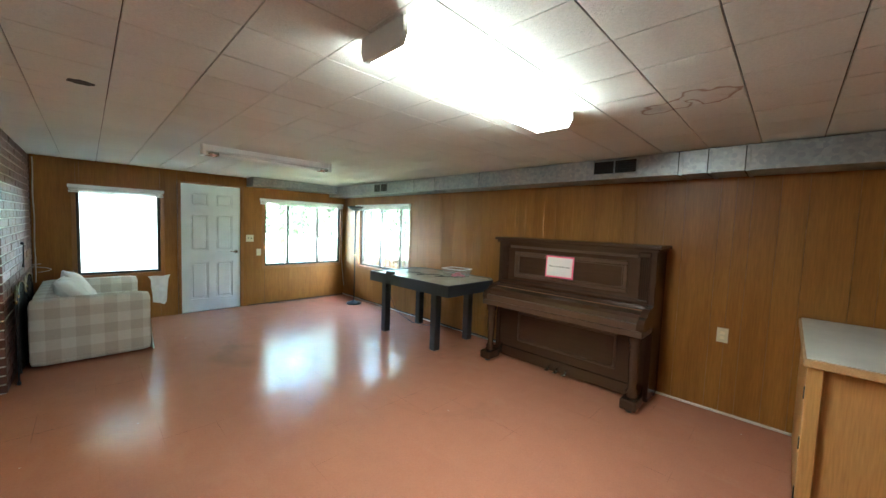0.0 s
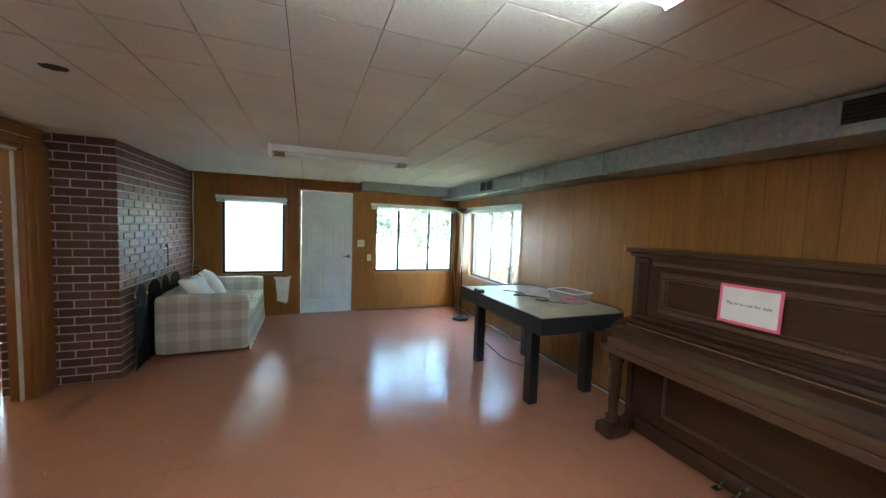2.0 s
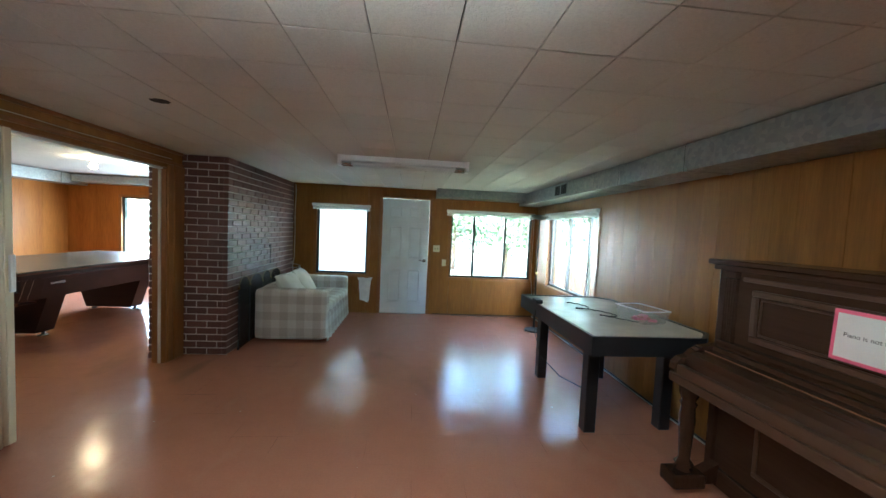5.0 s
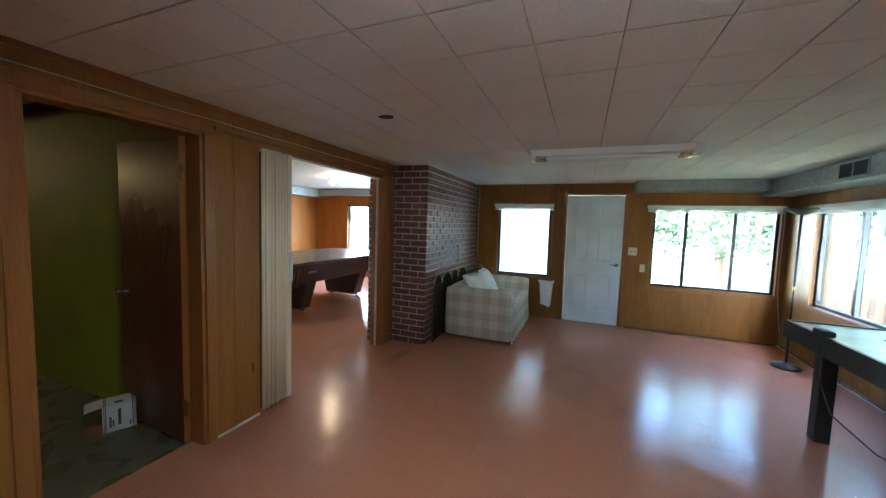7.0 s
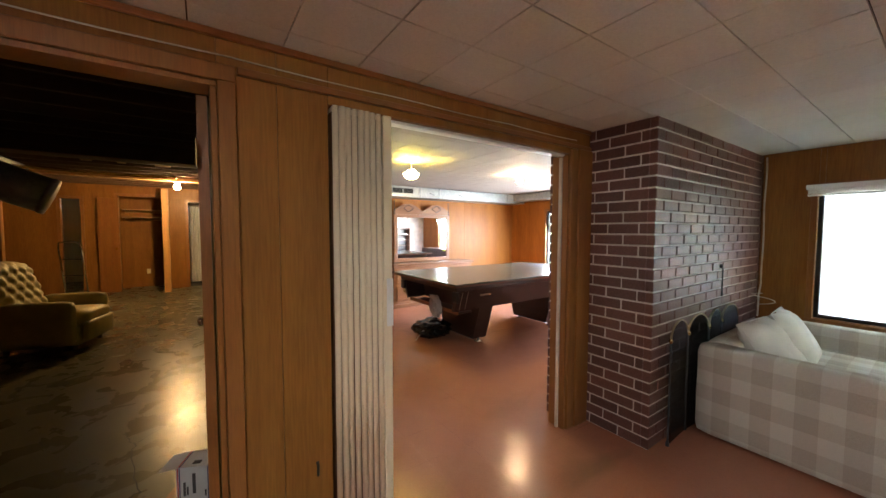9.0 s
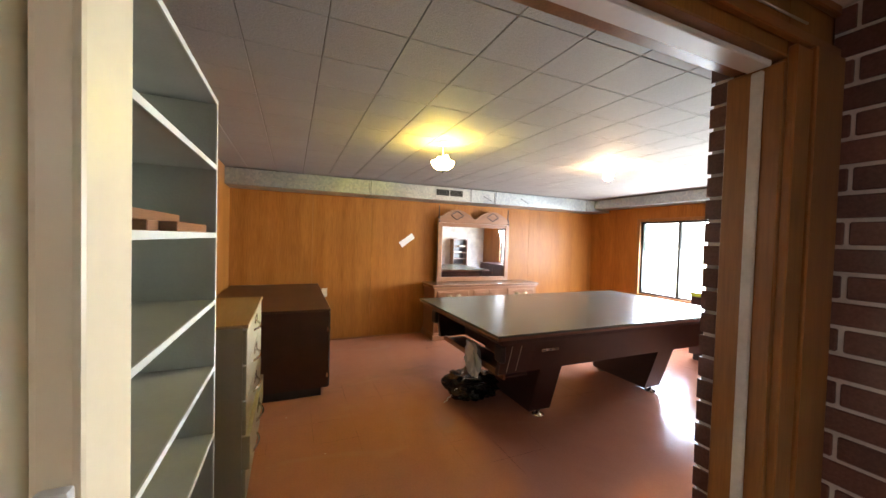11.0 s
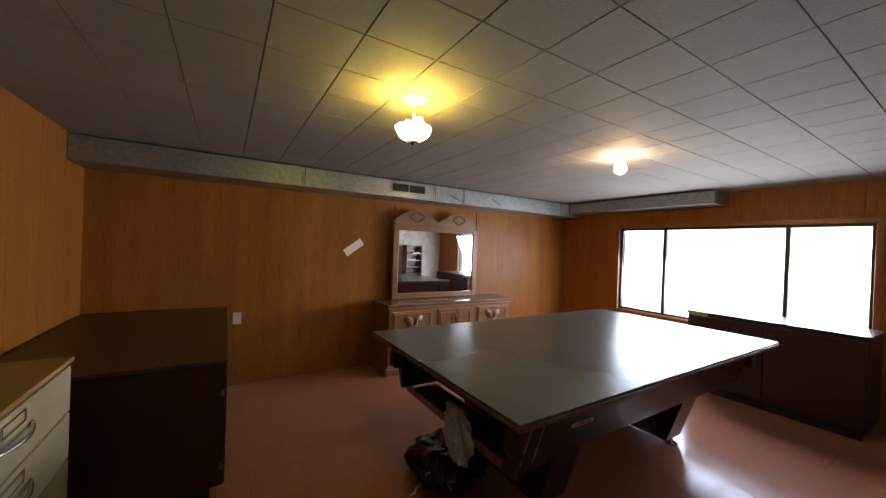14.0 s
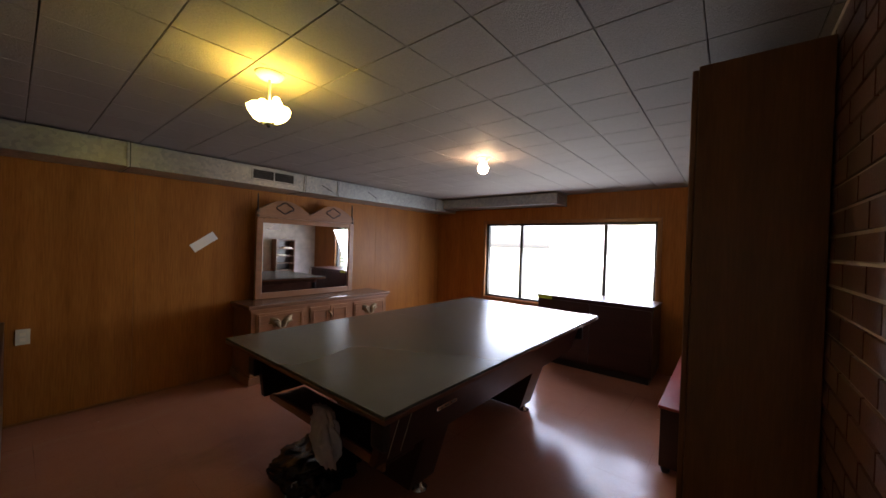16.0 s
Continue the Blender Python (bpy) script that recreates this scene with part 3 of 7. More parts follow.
def tiled_ceiling(name, x0, x1, y0, y1, z, gx, gy, mat, label):
    """Square fibre tiles of 30.5 cm with eased edges under a dark slab; gx, gy: one joint's place."""
    s, verts, faces = 0.305, [], []
    i0, i1 = math.floor((x0 - gx) / s), math.ceil((x1 - gx) / s)
    j0, j1 = math.floor((y0 - gy) / s), math.ceil((y1 - gy) / s)
    rng = random.Random(3)
    for i in range(i0, i1):
        for j in range(j0, j1):
            a, b = max(x0, gx + i * s), min(x1, gx + (i + 1) * s)
            c, d = max(y0, gy + j * s), min(y1, gy + (j + 1) * s)
            if b - a < 0.01 or d - c < 0.01:
                continue
            gxw, gyw, k = 0.0019 + 0.0008 * (rng.random() < 0.5), 0.0021 + 0.0008 * rng.random(), len(verts)
            drop = 0.0004 * rng.random()
            for (e, h) in ((0.0, z + 0.012), (0.0, z + 0.0008 - drop), (0.0008, z - drop)):
                verts += [(a + gxw + e, c + gyw + e, h), (b - gxw - e, c + gyw + e, h), (b - gxw - e, d - gyw - e, h), (a + gxw + e, d - gyw - e, h)]
            for r in (0, 4):
                for q in range(4):
                    w = (q + 1) % 4
                    faces.append((k + r + q, k + r + 4 + q, k + r + 4 + w, k + r + w))
            faces.append((k + 8, k + 11, k + 10, k + 9))
    me = bpy.data.meshes.new(name)
    me.from_pydata(verts, [], faces)
    me.materials.append(mat)
    me.materials.append(M_JOINT)
    bm = bmesh.new()
    bm.from_mesh(me)
    k = len(bm.faces)
    box(bm, x0 - 0.1, x1 + 0.1, y0 - 0.1, y1 + 0.1, z + 0.013, z + 0.1)
    bm.faces.ensure_lookup_table()
    for f in bm.faces[k:]:
        f.material_index = 1
    bm.to_mesh(me)
    bm.free()
    return tagged(new(name, me), label, "", "", "structure")


# window and door openings: (from, to, bottom, top) along their wall
WIN_1 = (-0.12, 0.72, 0.66, 1.8)
DOOR_FAR = (0.92, 1.80, -0.05, 2.0)
WIN_2 = (2.14, 3.57, 0.66, 1.8)
WIN_3 = (4.9, 6.40, 0.66, 1.78)
CELLAR_DOOR = (1.84, 2.60, -0.05, 1.97)
WIDE_OPEN = (3.0, 4.66, -0.05, 1.97)
WIN_P = (-4.6, -2.13, 0.66, 1.86)

structure("floor", a_box(LEFT - 0.12, RIGHT + 0.12, SOUTH - 0.12, FAR + 0.12, -0.1, 0), M_FLOOR, "worn glossy red painted floor")
structure("floor_2", a_box(P_WEST - 0.12, LEFT - 0.12, P_SOUTH - 0.02, P_NORTH + 0.12, -0.1, 0), M_FLOOR, "worn glossy red painted floor")
slab_floor = structure("floor_3", a_box(C_WEST - 3.0, LEFT - 0.12, -3.2, P_SOUTH - 0.02, -0.1, -0.006), M_CONC, "stained bare concrete floor")


def crack(points, width, seed):
    """A dark crack wandering from point to point over the slab."""
    rng = random.Random(seed)
    path = []
    for (x0, y0), (x1, y1) in zip(points, points[1:]):
        for k in range(7):
            path.append((x0 + (x1 - x0) * k / 7 + rng.gauss(0, 0.012), y0 + (y1 - y0) * k / 7 + rng.gauss(0, 0.008), -0.007))
    part("crack", tube(path, width, None, 5), M_VENTDARK, slab_floor)


crack([(-2.7, 2.05), (-2.48, 2.12), (-2.29, 2.13), (-1.9, 2.22), (-1.85, 2.11), (-1.74, 2.06), (-1.5, 2.0)], 0.0035, 1)
crack([(-2.48, 2.12), (-2.65, 2.3), (-2.95, 2.42)], 0.002, 2)
structure("floor_4", a_box(C_WEST - 3.0, P_WEST - 0.12, P_SOUTH - 0.02, 5.2, -0.1, -0.006), M_CONC, "stained bare concrete floor")
tiled_ceiling("ceiling", LEFT - 0.01, RIGHT, SOUTH, FAR, CEIL, 1.0 - 0.32 + 0.005, 2.21 + 0.005, M_TILE, "beige fibre ceiling tiles with a water stain")
tiled_ceiling("ceiling_2", P_WEST, LEFT - 0.12, P_SOUTH, P_NORTH, CEIL2, -2.135, 5.13, M_TILE2, "beige fibre ceiling tiles, darkened for the dimmer room")

w_far = wall("wall_north", "y", FAR, 0.14, LEFT - 0.12, RIGHT + 0.14, 2.74, [WIN_1, DOOR_FAR, WIN_2], M_DARKGAP, "orange-brown wood panelled wall")
w_right = wall("wall_east", "x", RIGHT, 0.14, SOUTH, FAR, 2.74, [WIN_3], M_DARKGAP, "orange-brown wood panelled wall")
w_left = wall("wall_west", "x", LEFT - 0.12, 0.112, SOUTH, FAR, 2.74, [CELLAR_DOOR, WIDE_OPEN], M_DARKGAP, "orange-brown wood panelled wall")
w_south = wall("wall_south", "y", SOUTH, -0.12, LEFT - 0.12, RIGHT + 0.14, 2.74, [], M_DARKGAP, "orange-brown wood panelled wall")
panelling(w_far, "y", FAR, -0.008, LEFT + 0.48, RIGHT - 0.008, 0, CEIL, [WIN_1, DOOR_FAR, WIN_2], 1, None, (0.406, 0.813, 1.0))
panelling(w_right, "x", RIGHT, -0.008, SOUTH, FAR, 0, CEIL, [WIN_3], 2)
panelling(w_left, "x", LEFT - 0.008, 0.008, SOUTH, 4.89, 0, CEIL, [CELLAR_DOOR, WIDE_OPEN], 3, None, (1.1,))
panelling(w_south, "y", SOUTH, 0.008, LEFT, RIGHT - 0.008, 0, CEIL, [], 4)

p_west = wall("wall_pool_west", "x", P_WEST, -0.12, P_SOUTH - 0.09, P_NORTH + 0.14, 2.74, [], M_DARKGAP, "orange-brown wood panelled wall")
p_north = wall("wall_pool_north", "y", P_NORTH, 0.14, P_WEST, P_EAST + 0.12, 2.74, [WIN_P], M_DARKGAP, "orange-brown wood panelled wall")
p_south = wall("wall_pool_south", "y", P_SOUTH, -0.05, P_WEST, LEFT - 0.12, 2.74, [], M_DARKGAP, "orange-brown wood panelled wall")
structure("wall_cellar_green", a_box(-5.2, LEFT - 0.12, P_SOUTH - 0.09, P_SOUTH - 0.05, -0.05, 2.5), M_GREEN, "olive green painted cellar wall")
structure("wall_cellar_stub", a_box(-5.77, -5.2, P_SOUTH - 0.14, P_SOUTH - 0.05, -0.05, 2.5), M_GREEN, "olive green painted wall end")
structure("wall_pool_east", a_box(LEFT - 0.12, LEFT - 0.0, FAR + 0.14, P_NORTH + 0.14, -0.05, 2.74), M_PANEL, "orange-brown wood wall")
panelling(p_west, "x", P_WEST, 0.008, P_SOUTH, P_NORTH, 0, CEIL2, [], 5, M_PANEL2, (0.406, 0.813, 1.0))
panelling(p_north, "y", P_NORTH, -0.008, P_WEST + 0.008, P_EAST, 0, CEIL2, [WIN_P], 6, M_PANEL2, (0.406, 0.813, 1.0))
panelling(p_south, "y", P_SOUTH, 0.008, P_WEST + 0.008, LEFT - 0.125, 0, CEIL2, [], 7, M_PANEL2, (0.406, 0.813, 1.0))

for x, z in ((-4.21, 1.82), (-4.34, 1.82), (-4.28, 1.76), (-4.5, 1.79), (-4.56, 1.85), (-4.19, 1.65), (-3.94, 1.57), (-3.41, 1.39), (-4.07, 1.21)):
    part("nail_hole", a_box(x - 0.009, x + 0.009, P_SOUTH + 0.0085, P_SOUTH + 0.0095, z - 0.004, z + 0.004), M_DARKGAP, p_south)
for x, z in ((-3.81, 1.6), (-3.62, 1.57), (-3.51, 1.55)):
    part("nail_head", a_box(x - 0.005, x + 0.005, P_SOUTH + 0.0085, P_SOUTH + 0.011, z - 0.005, z + 0.005), M_WHITE, p_south)

# cellar shell
structure("wall_cellar_east", a_box(LEFT - 0.12, LEFT, -3.3, SOUTH - 0.121, -0.05, 2.74), M_PANEL, "brown wood cellar wall")
structure("wall_cellar_south", a_box(C_WEST - 3.0, LEFT - 0.12, -3.3, -3.2, -0.05, 2.74), M_PANEL, "brown wood cellar wall")
structure("wall_cellar_north", a_box(C_WEST - 3.0, P_WEST - 0.12, 5.2, 5.3, -0.05, 2.74), M_PANEL, "brown wood cellar wall")
structure("ceiling_3", a_box(C_WEST - 3.0, LEFT - 0.12, -3.2, 5.3, C_TOP + 0.12, C_TOP + 0.19), M_JOIST, "dark open underside of floor boards")
CLOSET = (0.98, 1.76, -0.05, 2.2)
FARDOOR = (2.27, 2.84, -0.05, 2.12)
SIDEDOOR = (0.05, 0.35, -0.05, 2.1)
c_west = wall("wall_cellar_west", "x", C_WEST, -0.1, -3.2, 5.2, 2.6, [CLOSET, FARDOOR, SIDEDOOR], M_PANEL, "yellow-brown wood cellar wall")
structure("wall_closet_back", a_box(C_WEST - 0.75, C_WEST - 0.7, 0.6, 1.95, -0.05, 2.5), M_PANEL, "yellow-brown closet back wall")
structure("wall_far_back", a_box(C_WEST - 2.9, C_WEST - 2.8, -3.2, 5.2, -0.05, 2.5), M_VINYL, "pale wall of the room beyond")
structure("floor_carpet", a_box(C_WEST - 2.8, C_WEST - 0.11, 2.0, 4.4, -0.0055, 0.006), M_CARPET, "dark grey carpet in the room beyond")

# ---- openings, trim ----
def casing(name, plane, at, proud, hole, w, mat, bottom=True, label="brown wood casing"):
    """Flat trim round an opening, on the room side."""
    bm = bmesh.new()
    a, b, z, t = hole
    p, q = sorted((at, at + proud))
    bars = [(a - w, a, z if z > 0 else 0, t), (b, b + w, z if z > 0 else 0, t), (a - w, b + w, t, t + w)]
    if bottom:
        bars.append((a - w, b + w, z - w, z))
    for (c, d, e, f) in bars:
        if plane == "x":
            box(bm, p, q, c, d, e, f, 0.003, 1)
        else:
            box(bm, c, d, p, q, e, f, 0.003, 1)
    return structure(name, bm, mat, label)


def window(name, plane, at, sign, hole, mullions, label):
    """A dark metal sliding window in a wall whose inner face is at 'at'; sign points outwards."""
    a, b, z, t = hole
    root = new(name)
    tagged(root, label, "window", "", "structure")

    def put(bm, u0, u1, d0, d1, h0, h1, bev=0.003):
        p, q = sorted((at + sign * d0, at + sign * d1))
        if plane == "x":
            box(bm, p, q, u0, u1, h0, h1, bev, 1)
        else:
            box(bm, u0, u1, p, q, h0, h1, bev, 1)
        return bm

    bm = bmesh.new()
    for args in ((a, a + 0.03, z, t), (b - 0.03, b, z, t), (a + 0.03, b - 0.03, z, z + 0.035), (a + 0.03, b - 0.03, t - 0.03, t)):
        put(bm, args[0], args[1], 0.03, 0.1, args[2], args[3])
    part("window_frame", bm, M_BLACKFR, root)
    edges = [a + 0.03, *mullions, b - 0.03]
    for m in mullions:
        part("mullion", put(bmesh.new(), m - 0.02, m + 0.02, 0.04, 0.09, z + 0.035, t - 0.03), M_BLACKFR, root)
    for i, (u, v) in enumerate(zip(edges, edges[1:])):
        d = 0.055 + 0.014 * (i % 2)
        pane = part("pane", put(bmesh.new(), u + 0.002, v - 0.002, d, d + 0.004, z + 0.03, t - 0.025, 0), M_GLASS, root)
        pane.visible_shadow = False
    part("window_sill", put(bmesh.new(), a + 0.001, b - 0.001, 0.001, 0.03, z - 0.012, z + 0.006), M_TRIMH, root)
    return root


window("window_1", "y", FAR, 1, WIN_1, [], "dark framed window covered by white film")
window("window_2", "y", FAR, 1, WIN_2, [2.55, 3.11], "dark framed three-pane sliding window")
window("window_3", "x", RIGHT, 1, WIN_3, [5.21, 5.79], "dark framed three-pane sliding window")
window("window_4", "y", P_NORTH, 1, WIN_P, [-3.98, -2.74], "wide dark framed three-pane sliding window")
casing("trim_1", "y", FAR - 0.008, -0.012, WIN_1, 0.045, M_TRIM)
casing("trim_2", "y", FAR - 0.008, -0.012, WIN_2, 0.045, M_TRIM)
casing("trim_3", "x", RIGHT - 0.008, -0.012, WIN_3, 0.045, M_TRIM)
casing("trim_4", "y", P_NORTH - 0.008, -0.014, WIN_P, 0.05, M_TRIM)
casing("trim_5", "x", LEFT, 0.014, CELLAR_DOOR, 0.06, M_TRIM, False)
casing("trim_6", "x", C_WEST, 0.02, CLOSET, 0.07, M_TRIM, False)
casing("trim_7", "x", C_WEST, 0.02, FARDOOR, 0.06, M_TRIM, False)
casing("trim_8", "x", C_WEST, 0.02, SIDEDOOR, 0.06, M_TRIM, False)
solo("window_film", a_box(WIN_1[0] + 0.031, WIN_1[1] - 0.031, FAR + 0.064, FAR + 0.067, WIN_1[2] + 0.036, WIN_1[3] - 0.031), M_FILM, "white translucent film over the window pane", "window film")

# jamb linings of the two openings in the west wall
bm = bmesh.new()
box(bm, LEFT - 0.125, LEFT + 0.003, WIDE_OPEN[1] - 0.02, WIDE_OPEN[1] - 0.001, 0, 1.95, 0.002, 1)
box(bm, LEFT - 0.125, LEFT + 0.003, WIDE_OPEN[0] + 0.001, WIDE_OPEN[1] - 0.001, 1.962, 1.969, 0.001, 1)
structure("trim_9", bm, M_TRIM, "brown wood jamb lining")
structure("trim_15", a_box(LEFT - 0.062, LEFT - 0.036, WIDE_OPEN[1] - 0.034, WIDE_OPEN[1] - 0.0205, 0, 1.94, 0.003, 1), M_WIRE, "pale latch strip on the door jamb")
structure("trim_10", a_box(LEFT + 0.001, LEFT + 0.022, WIDE_OPEN[1] - 0.005, WIDE_OPEN[1] + 0.075, 0, 1.99, 0.004, 1), M_TRIM, "brown wood door casing")
structure("trim_11", a_box(LEFT + 0.001, LEFT + 0.03, WIDE_OPEN[1] + 0.076, 4.888, 0, 2.0, 0.004, 1), M_TRIM, "brown wood post beside the brick")
structure("trim_12", a_box(LEFT + 0.001, LEFT + 0.02, 2.665, 4.888, 2.001, 2.03, 0.003, 1), M_TRIMH, "brown wood ledge over the openings")
structure("trim_13", a_box(LEFT + 0.001, LEFT + 0.018, SOUTH, 4.888, CEIL - 0.03, CEIL - 0.002, 0.004, 1), M_TRIMH, "light brown ceiling moulding")
bm = bmesh.new()
box(bm, LEFT - 0.125, LEFT + 0.002, CELLAR_DOOR[0] + 0.001, CELLAR_DOOR[0] + 0.022, 0, 1.948, 0.002, 1)
box(bm, LEFT - 0.125, LEFT + 0.002, CELLAR_DOOR[1] - 0.022, CELLAR_DOOR[1] - 0.001, 0, 1.948, 0.002, 1)
box(bm, LEFT - 0.125, LEFT + 0.002, CELLAR_DOOR[0] + 0.001, CELLAR_DOOR[1] - 0.001, 1.949, 1.969, 0.002, 1)
structure("trim_14", bm, M_TRIM, "brown wood door frame")
bm = bmesh.new()
box(bm, RIGHT - 0.024, RIGHT - 0.009, SOUTH, FAR - 0.01, 0.001, 0.022, 0.005, 1)
structure("baseboard", bm, M_WIRE, "thin pale floor moulding along the wall")
structure("baseboard_2", a_box(1.86, RIGHT - 0.025, FAR - 0.022, FAR - 0.009, 0.001, 0.02, 0.005, 1), M_JOIST, "thin dark floor moulding")
structure("baseboard_3", a_box(P_WEST + 0.009, P_WEST + 0.022, P_SOUTH + 0.01, P_NORTH - 0.01, 0.001, 0.02, 0.005, 1), M_TRIMH, "thin brown floor moulding")
structure("baseboard_4", a_box(LEFT + 0.001, LEFT + 0.014, 2.665, 2.99, 0.001, 0.018, 0.004, 1), M_WIRE, "thin pale floor moulding")


def six_panel_door():
    a, b = DOOR_FAR[0] + 0.045, DOOR_FAR[1] - 0.045
    root = new("door_1")
    tagged(root, "closed pale grey-white six-panel entry door", "door", "", "structure")
    bm = bmesh.new()
    for args in ((DOOR_FAR[0] + 0.001, a - 0.003), (b + 0.003, DOOR_FAR[1] - 0.001)):
        box(bm, args[0], args[1], FAR - 0.02, FAR + 0.12, 0, 1.999, 0.003, 1)
    box(bm, a - 0.003, b + 0.003, FAR - 0.02, FAR + 0.12, 1.975, 1.999, 0.003, 1)
    part("door_frame", bm, M_TRIM, root)
    front = FAR + 0.004
    slab = part("slab", a_box(a, b, front + 0.022, front + 0.045, 0.012, 1.97), M_DOOR, root)
    w = b - a
    st = 0.11
    cols = [(a + st, a + w / 2 - 0.05), (a + w / 2 + 0.05, b - st)]
    rows = [(0.2, 0.78), (0.95, 1.52), (1.64, 1.85)]
    bm = bmesh.new()
    zs = [0.012, 0.2, 0.78, 0.95, 1.52, 1.64, 1.85, 1.97]
    for z0, z1 in zip(zs[::2], zs[1::2]):
        box(bm, a, b, front, front + 0.022, z0, z1)
    for z0, z1 in rows:
        for u0, u1 in ((a, cols[0][0]), (cols[0][1], cols[1][0]), (cols[1][1], b)):
            box(bm, u0, u1, front, front + 0.022, z0, z1)
    part("stiles_and_rails", bm, M_DOOR, slab)
    for u0, u1 in cols:
        for z0, z1 in rows:
            part("raised_panel", a_box(u0 + 0.018, u1 - 0.018, front + 0.002, front + 0.0215, z0 + 0.02, z1 - 0.02, 0.0185, 1), M_DOOR, slab)
    bm = lathe([(0.03, 0), (0.03, 0.006), (0.012, 0.01), (0.012, 0.045)], 16)
    bmesh.ops.rotate(bm, verts=bm.verts, matrix=Matrix.Rotation(radians(90), 3, "X"))
    bmesh.ops.translate(bm, verts=bm.verts, vec=(b - 0.06, front, 0.93))
    tube([(b - 0.06, front - 0.045, 0.93), (b - 0.1, front - 0.048, 0.932), (b - 0.15, front - 0.045, 0.935)], 0.009, bm)
    part("door_handle", bm, M_STEEL, root, "satin steel lever handle", True)
    part("threshold", a_box(a - 0.02, b + 0.02, FAR - 0.03, FAR + 0.1, 0.0, 0.012, 0.003, 1), M_STEEL, root)
    for z in (0.25, 1.0, 1.75):
        part("hinge", a_box(a - 0.014, a + 0.002, front - 0.004, front + 0.006, z - 0.045, z + 0.045, 0.002, 1), M_STEEL, root)


six_panel_door()


def blind_rail(name, plane, at, sign, a, b, z, label):
    """A raised mini-blind: headrail with the stack of slats under it."""
    root = thing(name, label, "window blind")

    def put(u0, u1, d0, d1, h0, h1, bev):
        p, q = sorted((at + sign * d0, at + sign * d1))
        return a_box(p, q, u0, u1, h0, h1, bev, 1) if plane == "x" else a_box(u0, u1, p, q, h0, h1, bev, 1)

    part("headrail", put(a, b, 0.004, 0.05, z, z + 0.04, 0.003), M_WHITE, root)
    for i in range(7):
        part("slat", put(a + 0.01, b - 0.01, 0.006, 0.034, z - 0.005 - 0.0055 * i, z - 0.002 - 0.0055 * i, 0), M_WHITE, root)
    part("bottom_rail", put(a + 0.008, b - 0.008, 0.005, 0.036, z - 0.058, z - 0.043, 0.003), M_WHITE, root)


blind_rail("window_blind", "y", FAR - 0.02, -1, -0.19, 0.76, 1.79, "raised white mini-blind over the covered window")
blind_rail("window_blind", "y", FAR - 0.02, -1, 2.05, 3.6, 1.79, "raised white mini-blind over the wide window")
blind_rail("window_blind", "x", RIGHT - 0.02, -1, 4.86, 6.46, 1.77, "raised white mini-blind over the side window")


def vanes():
    """What is left of a sheer vertical blind in the side window."""
    for y, w, lo in ((4.97, 0.1, 0.7), (5.12, 0.05, 0.72), (5.5, 0.07, 0.74), (5.68, 0.05, 0.7), (6.02, 0.09, 0.72), (6.28, 0.06, 0.75)):
        bm = bmesh.new()
        rows = []
        for k in range(9):
            z = 1.7 + (lo - 1.7) * k / 8
            rows.append([bm.verts.new((RIGHT + 0.008 + 0.006 * math.sin(i * 1.9 + y * 7) + 0.003 * math.sin(k * 0.9 + y), y - w / 2 + w * i / 6 + 0.004 * math.sin(k * 0.7), z)) for i in range(7)])
        for a, b in zip(rows, rows[1:]):
            for i in range(6):
                bm.faces.new((a[i], a[i + 1], b[i + 1], b[i]))
        solo("sheer_vane", bm, M_VANE, "limp sheer white strip hanging in the window", "window blind", True, "sheer strips in the side window")


vanes()


def plate(name, plane, at, sign, u, z, w, h, label, toggles=0, outlet=False):
    root = thing(name, label, "light switch" if toggles else "power outlet")

    def put(u0, u1, d0, d1, h0, h1, bev=0.0015):
        p, q = sorted((at + sign * d0, at + sign * d1))
        return a_box(p, q, u0, u1, h0, h1, bev, 1) if plane == "x" else a_box(u0, u1, p, q, h0, h1, bev, 1)

    part("cover_plate", put(u - w / 2, u + w / 2, 0, 0.006, z - h / 2, z + h / 2), M_IVORY, root)
    for i in range(toggles):
        c = u + (i - (toggles - 1) / 2) * 0.046
        part("toggle", put(c - 0.005, c + 0.005, 0.006, 0.016, z - 0.012, z + 0.012), M_BLACK if toggles > 1 else M_IVORY, root)
    if outlet:
        for s in (-1, 1):
            part("socket", put(u - 0.016, u + 0.016, 0.006, 0.009, z + s * 0.02 - 0.014, z + s * 0.02 + 0.014), M_VINYL, root)


plate("light_switch", "y", FAR - 0.008, -1, 1.9, 1.15, 0.115, 0.115, "white double light switch beside the entry door", 2)
plate("light_switch", "y", FAR - 0.008, -1, 2.04, 0.91, 0.07, 0.115, "ivory single light switch on the wood panelling", 1)
plate("wall_outlet", "x", RIGHT - 0.008, -1, 0.84, 0.66, 0.075, 0.12, "ivory wall outlet on the wood panelling", 0, True)
plate("wall_outlet", "x", P_WEST + 0.008, 1, 3.92, 0.68, 0.075, 0.12, "ivory wall outlet on the wood panelling", 0, True)
plate("wall_outlet", "x", C_WEST - 0.7, 1, 1.4, 0.38, 0.075, 0.12, "ivory outlet low on the closet wall", 0, True)
plate("light_switch", "y", P_SOUTH - 0.09, -1, -3.75, 1.5, 0.075, 0.12, "pale switch plates on the green wall", 1)


# ---- brick chimney ----
BRICK_MESHES = {}


def brick_mesh(lx, ly):
    key = (round(lx, 3), round(ly, 3))
    if key not in BRICK_MESHES:
        BRICK_MESHES[key] = finish(a_box(0, key[0], 0, key[1], 0, 0.0625, 0.0035, 1), "brick", M_BRICK)
    return BRICK_MESHES[key]


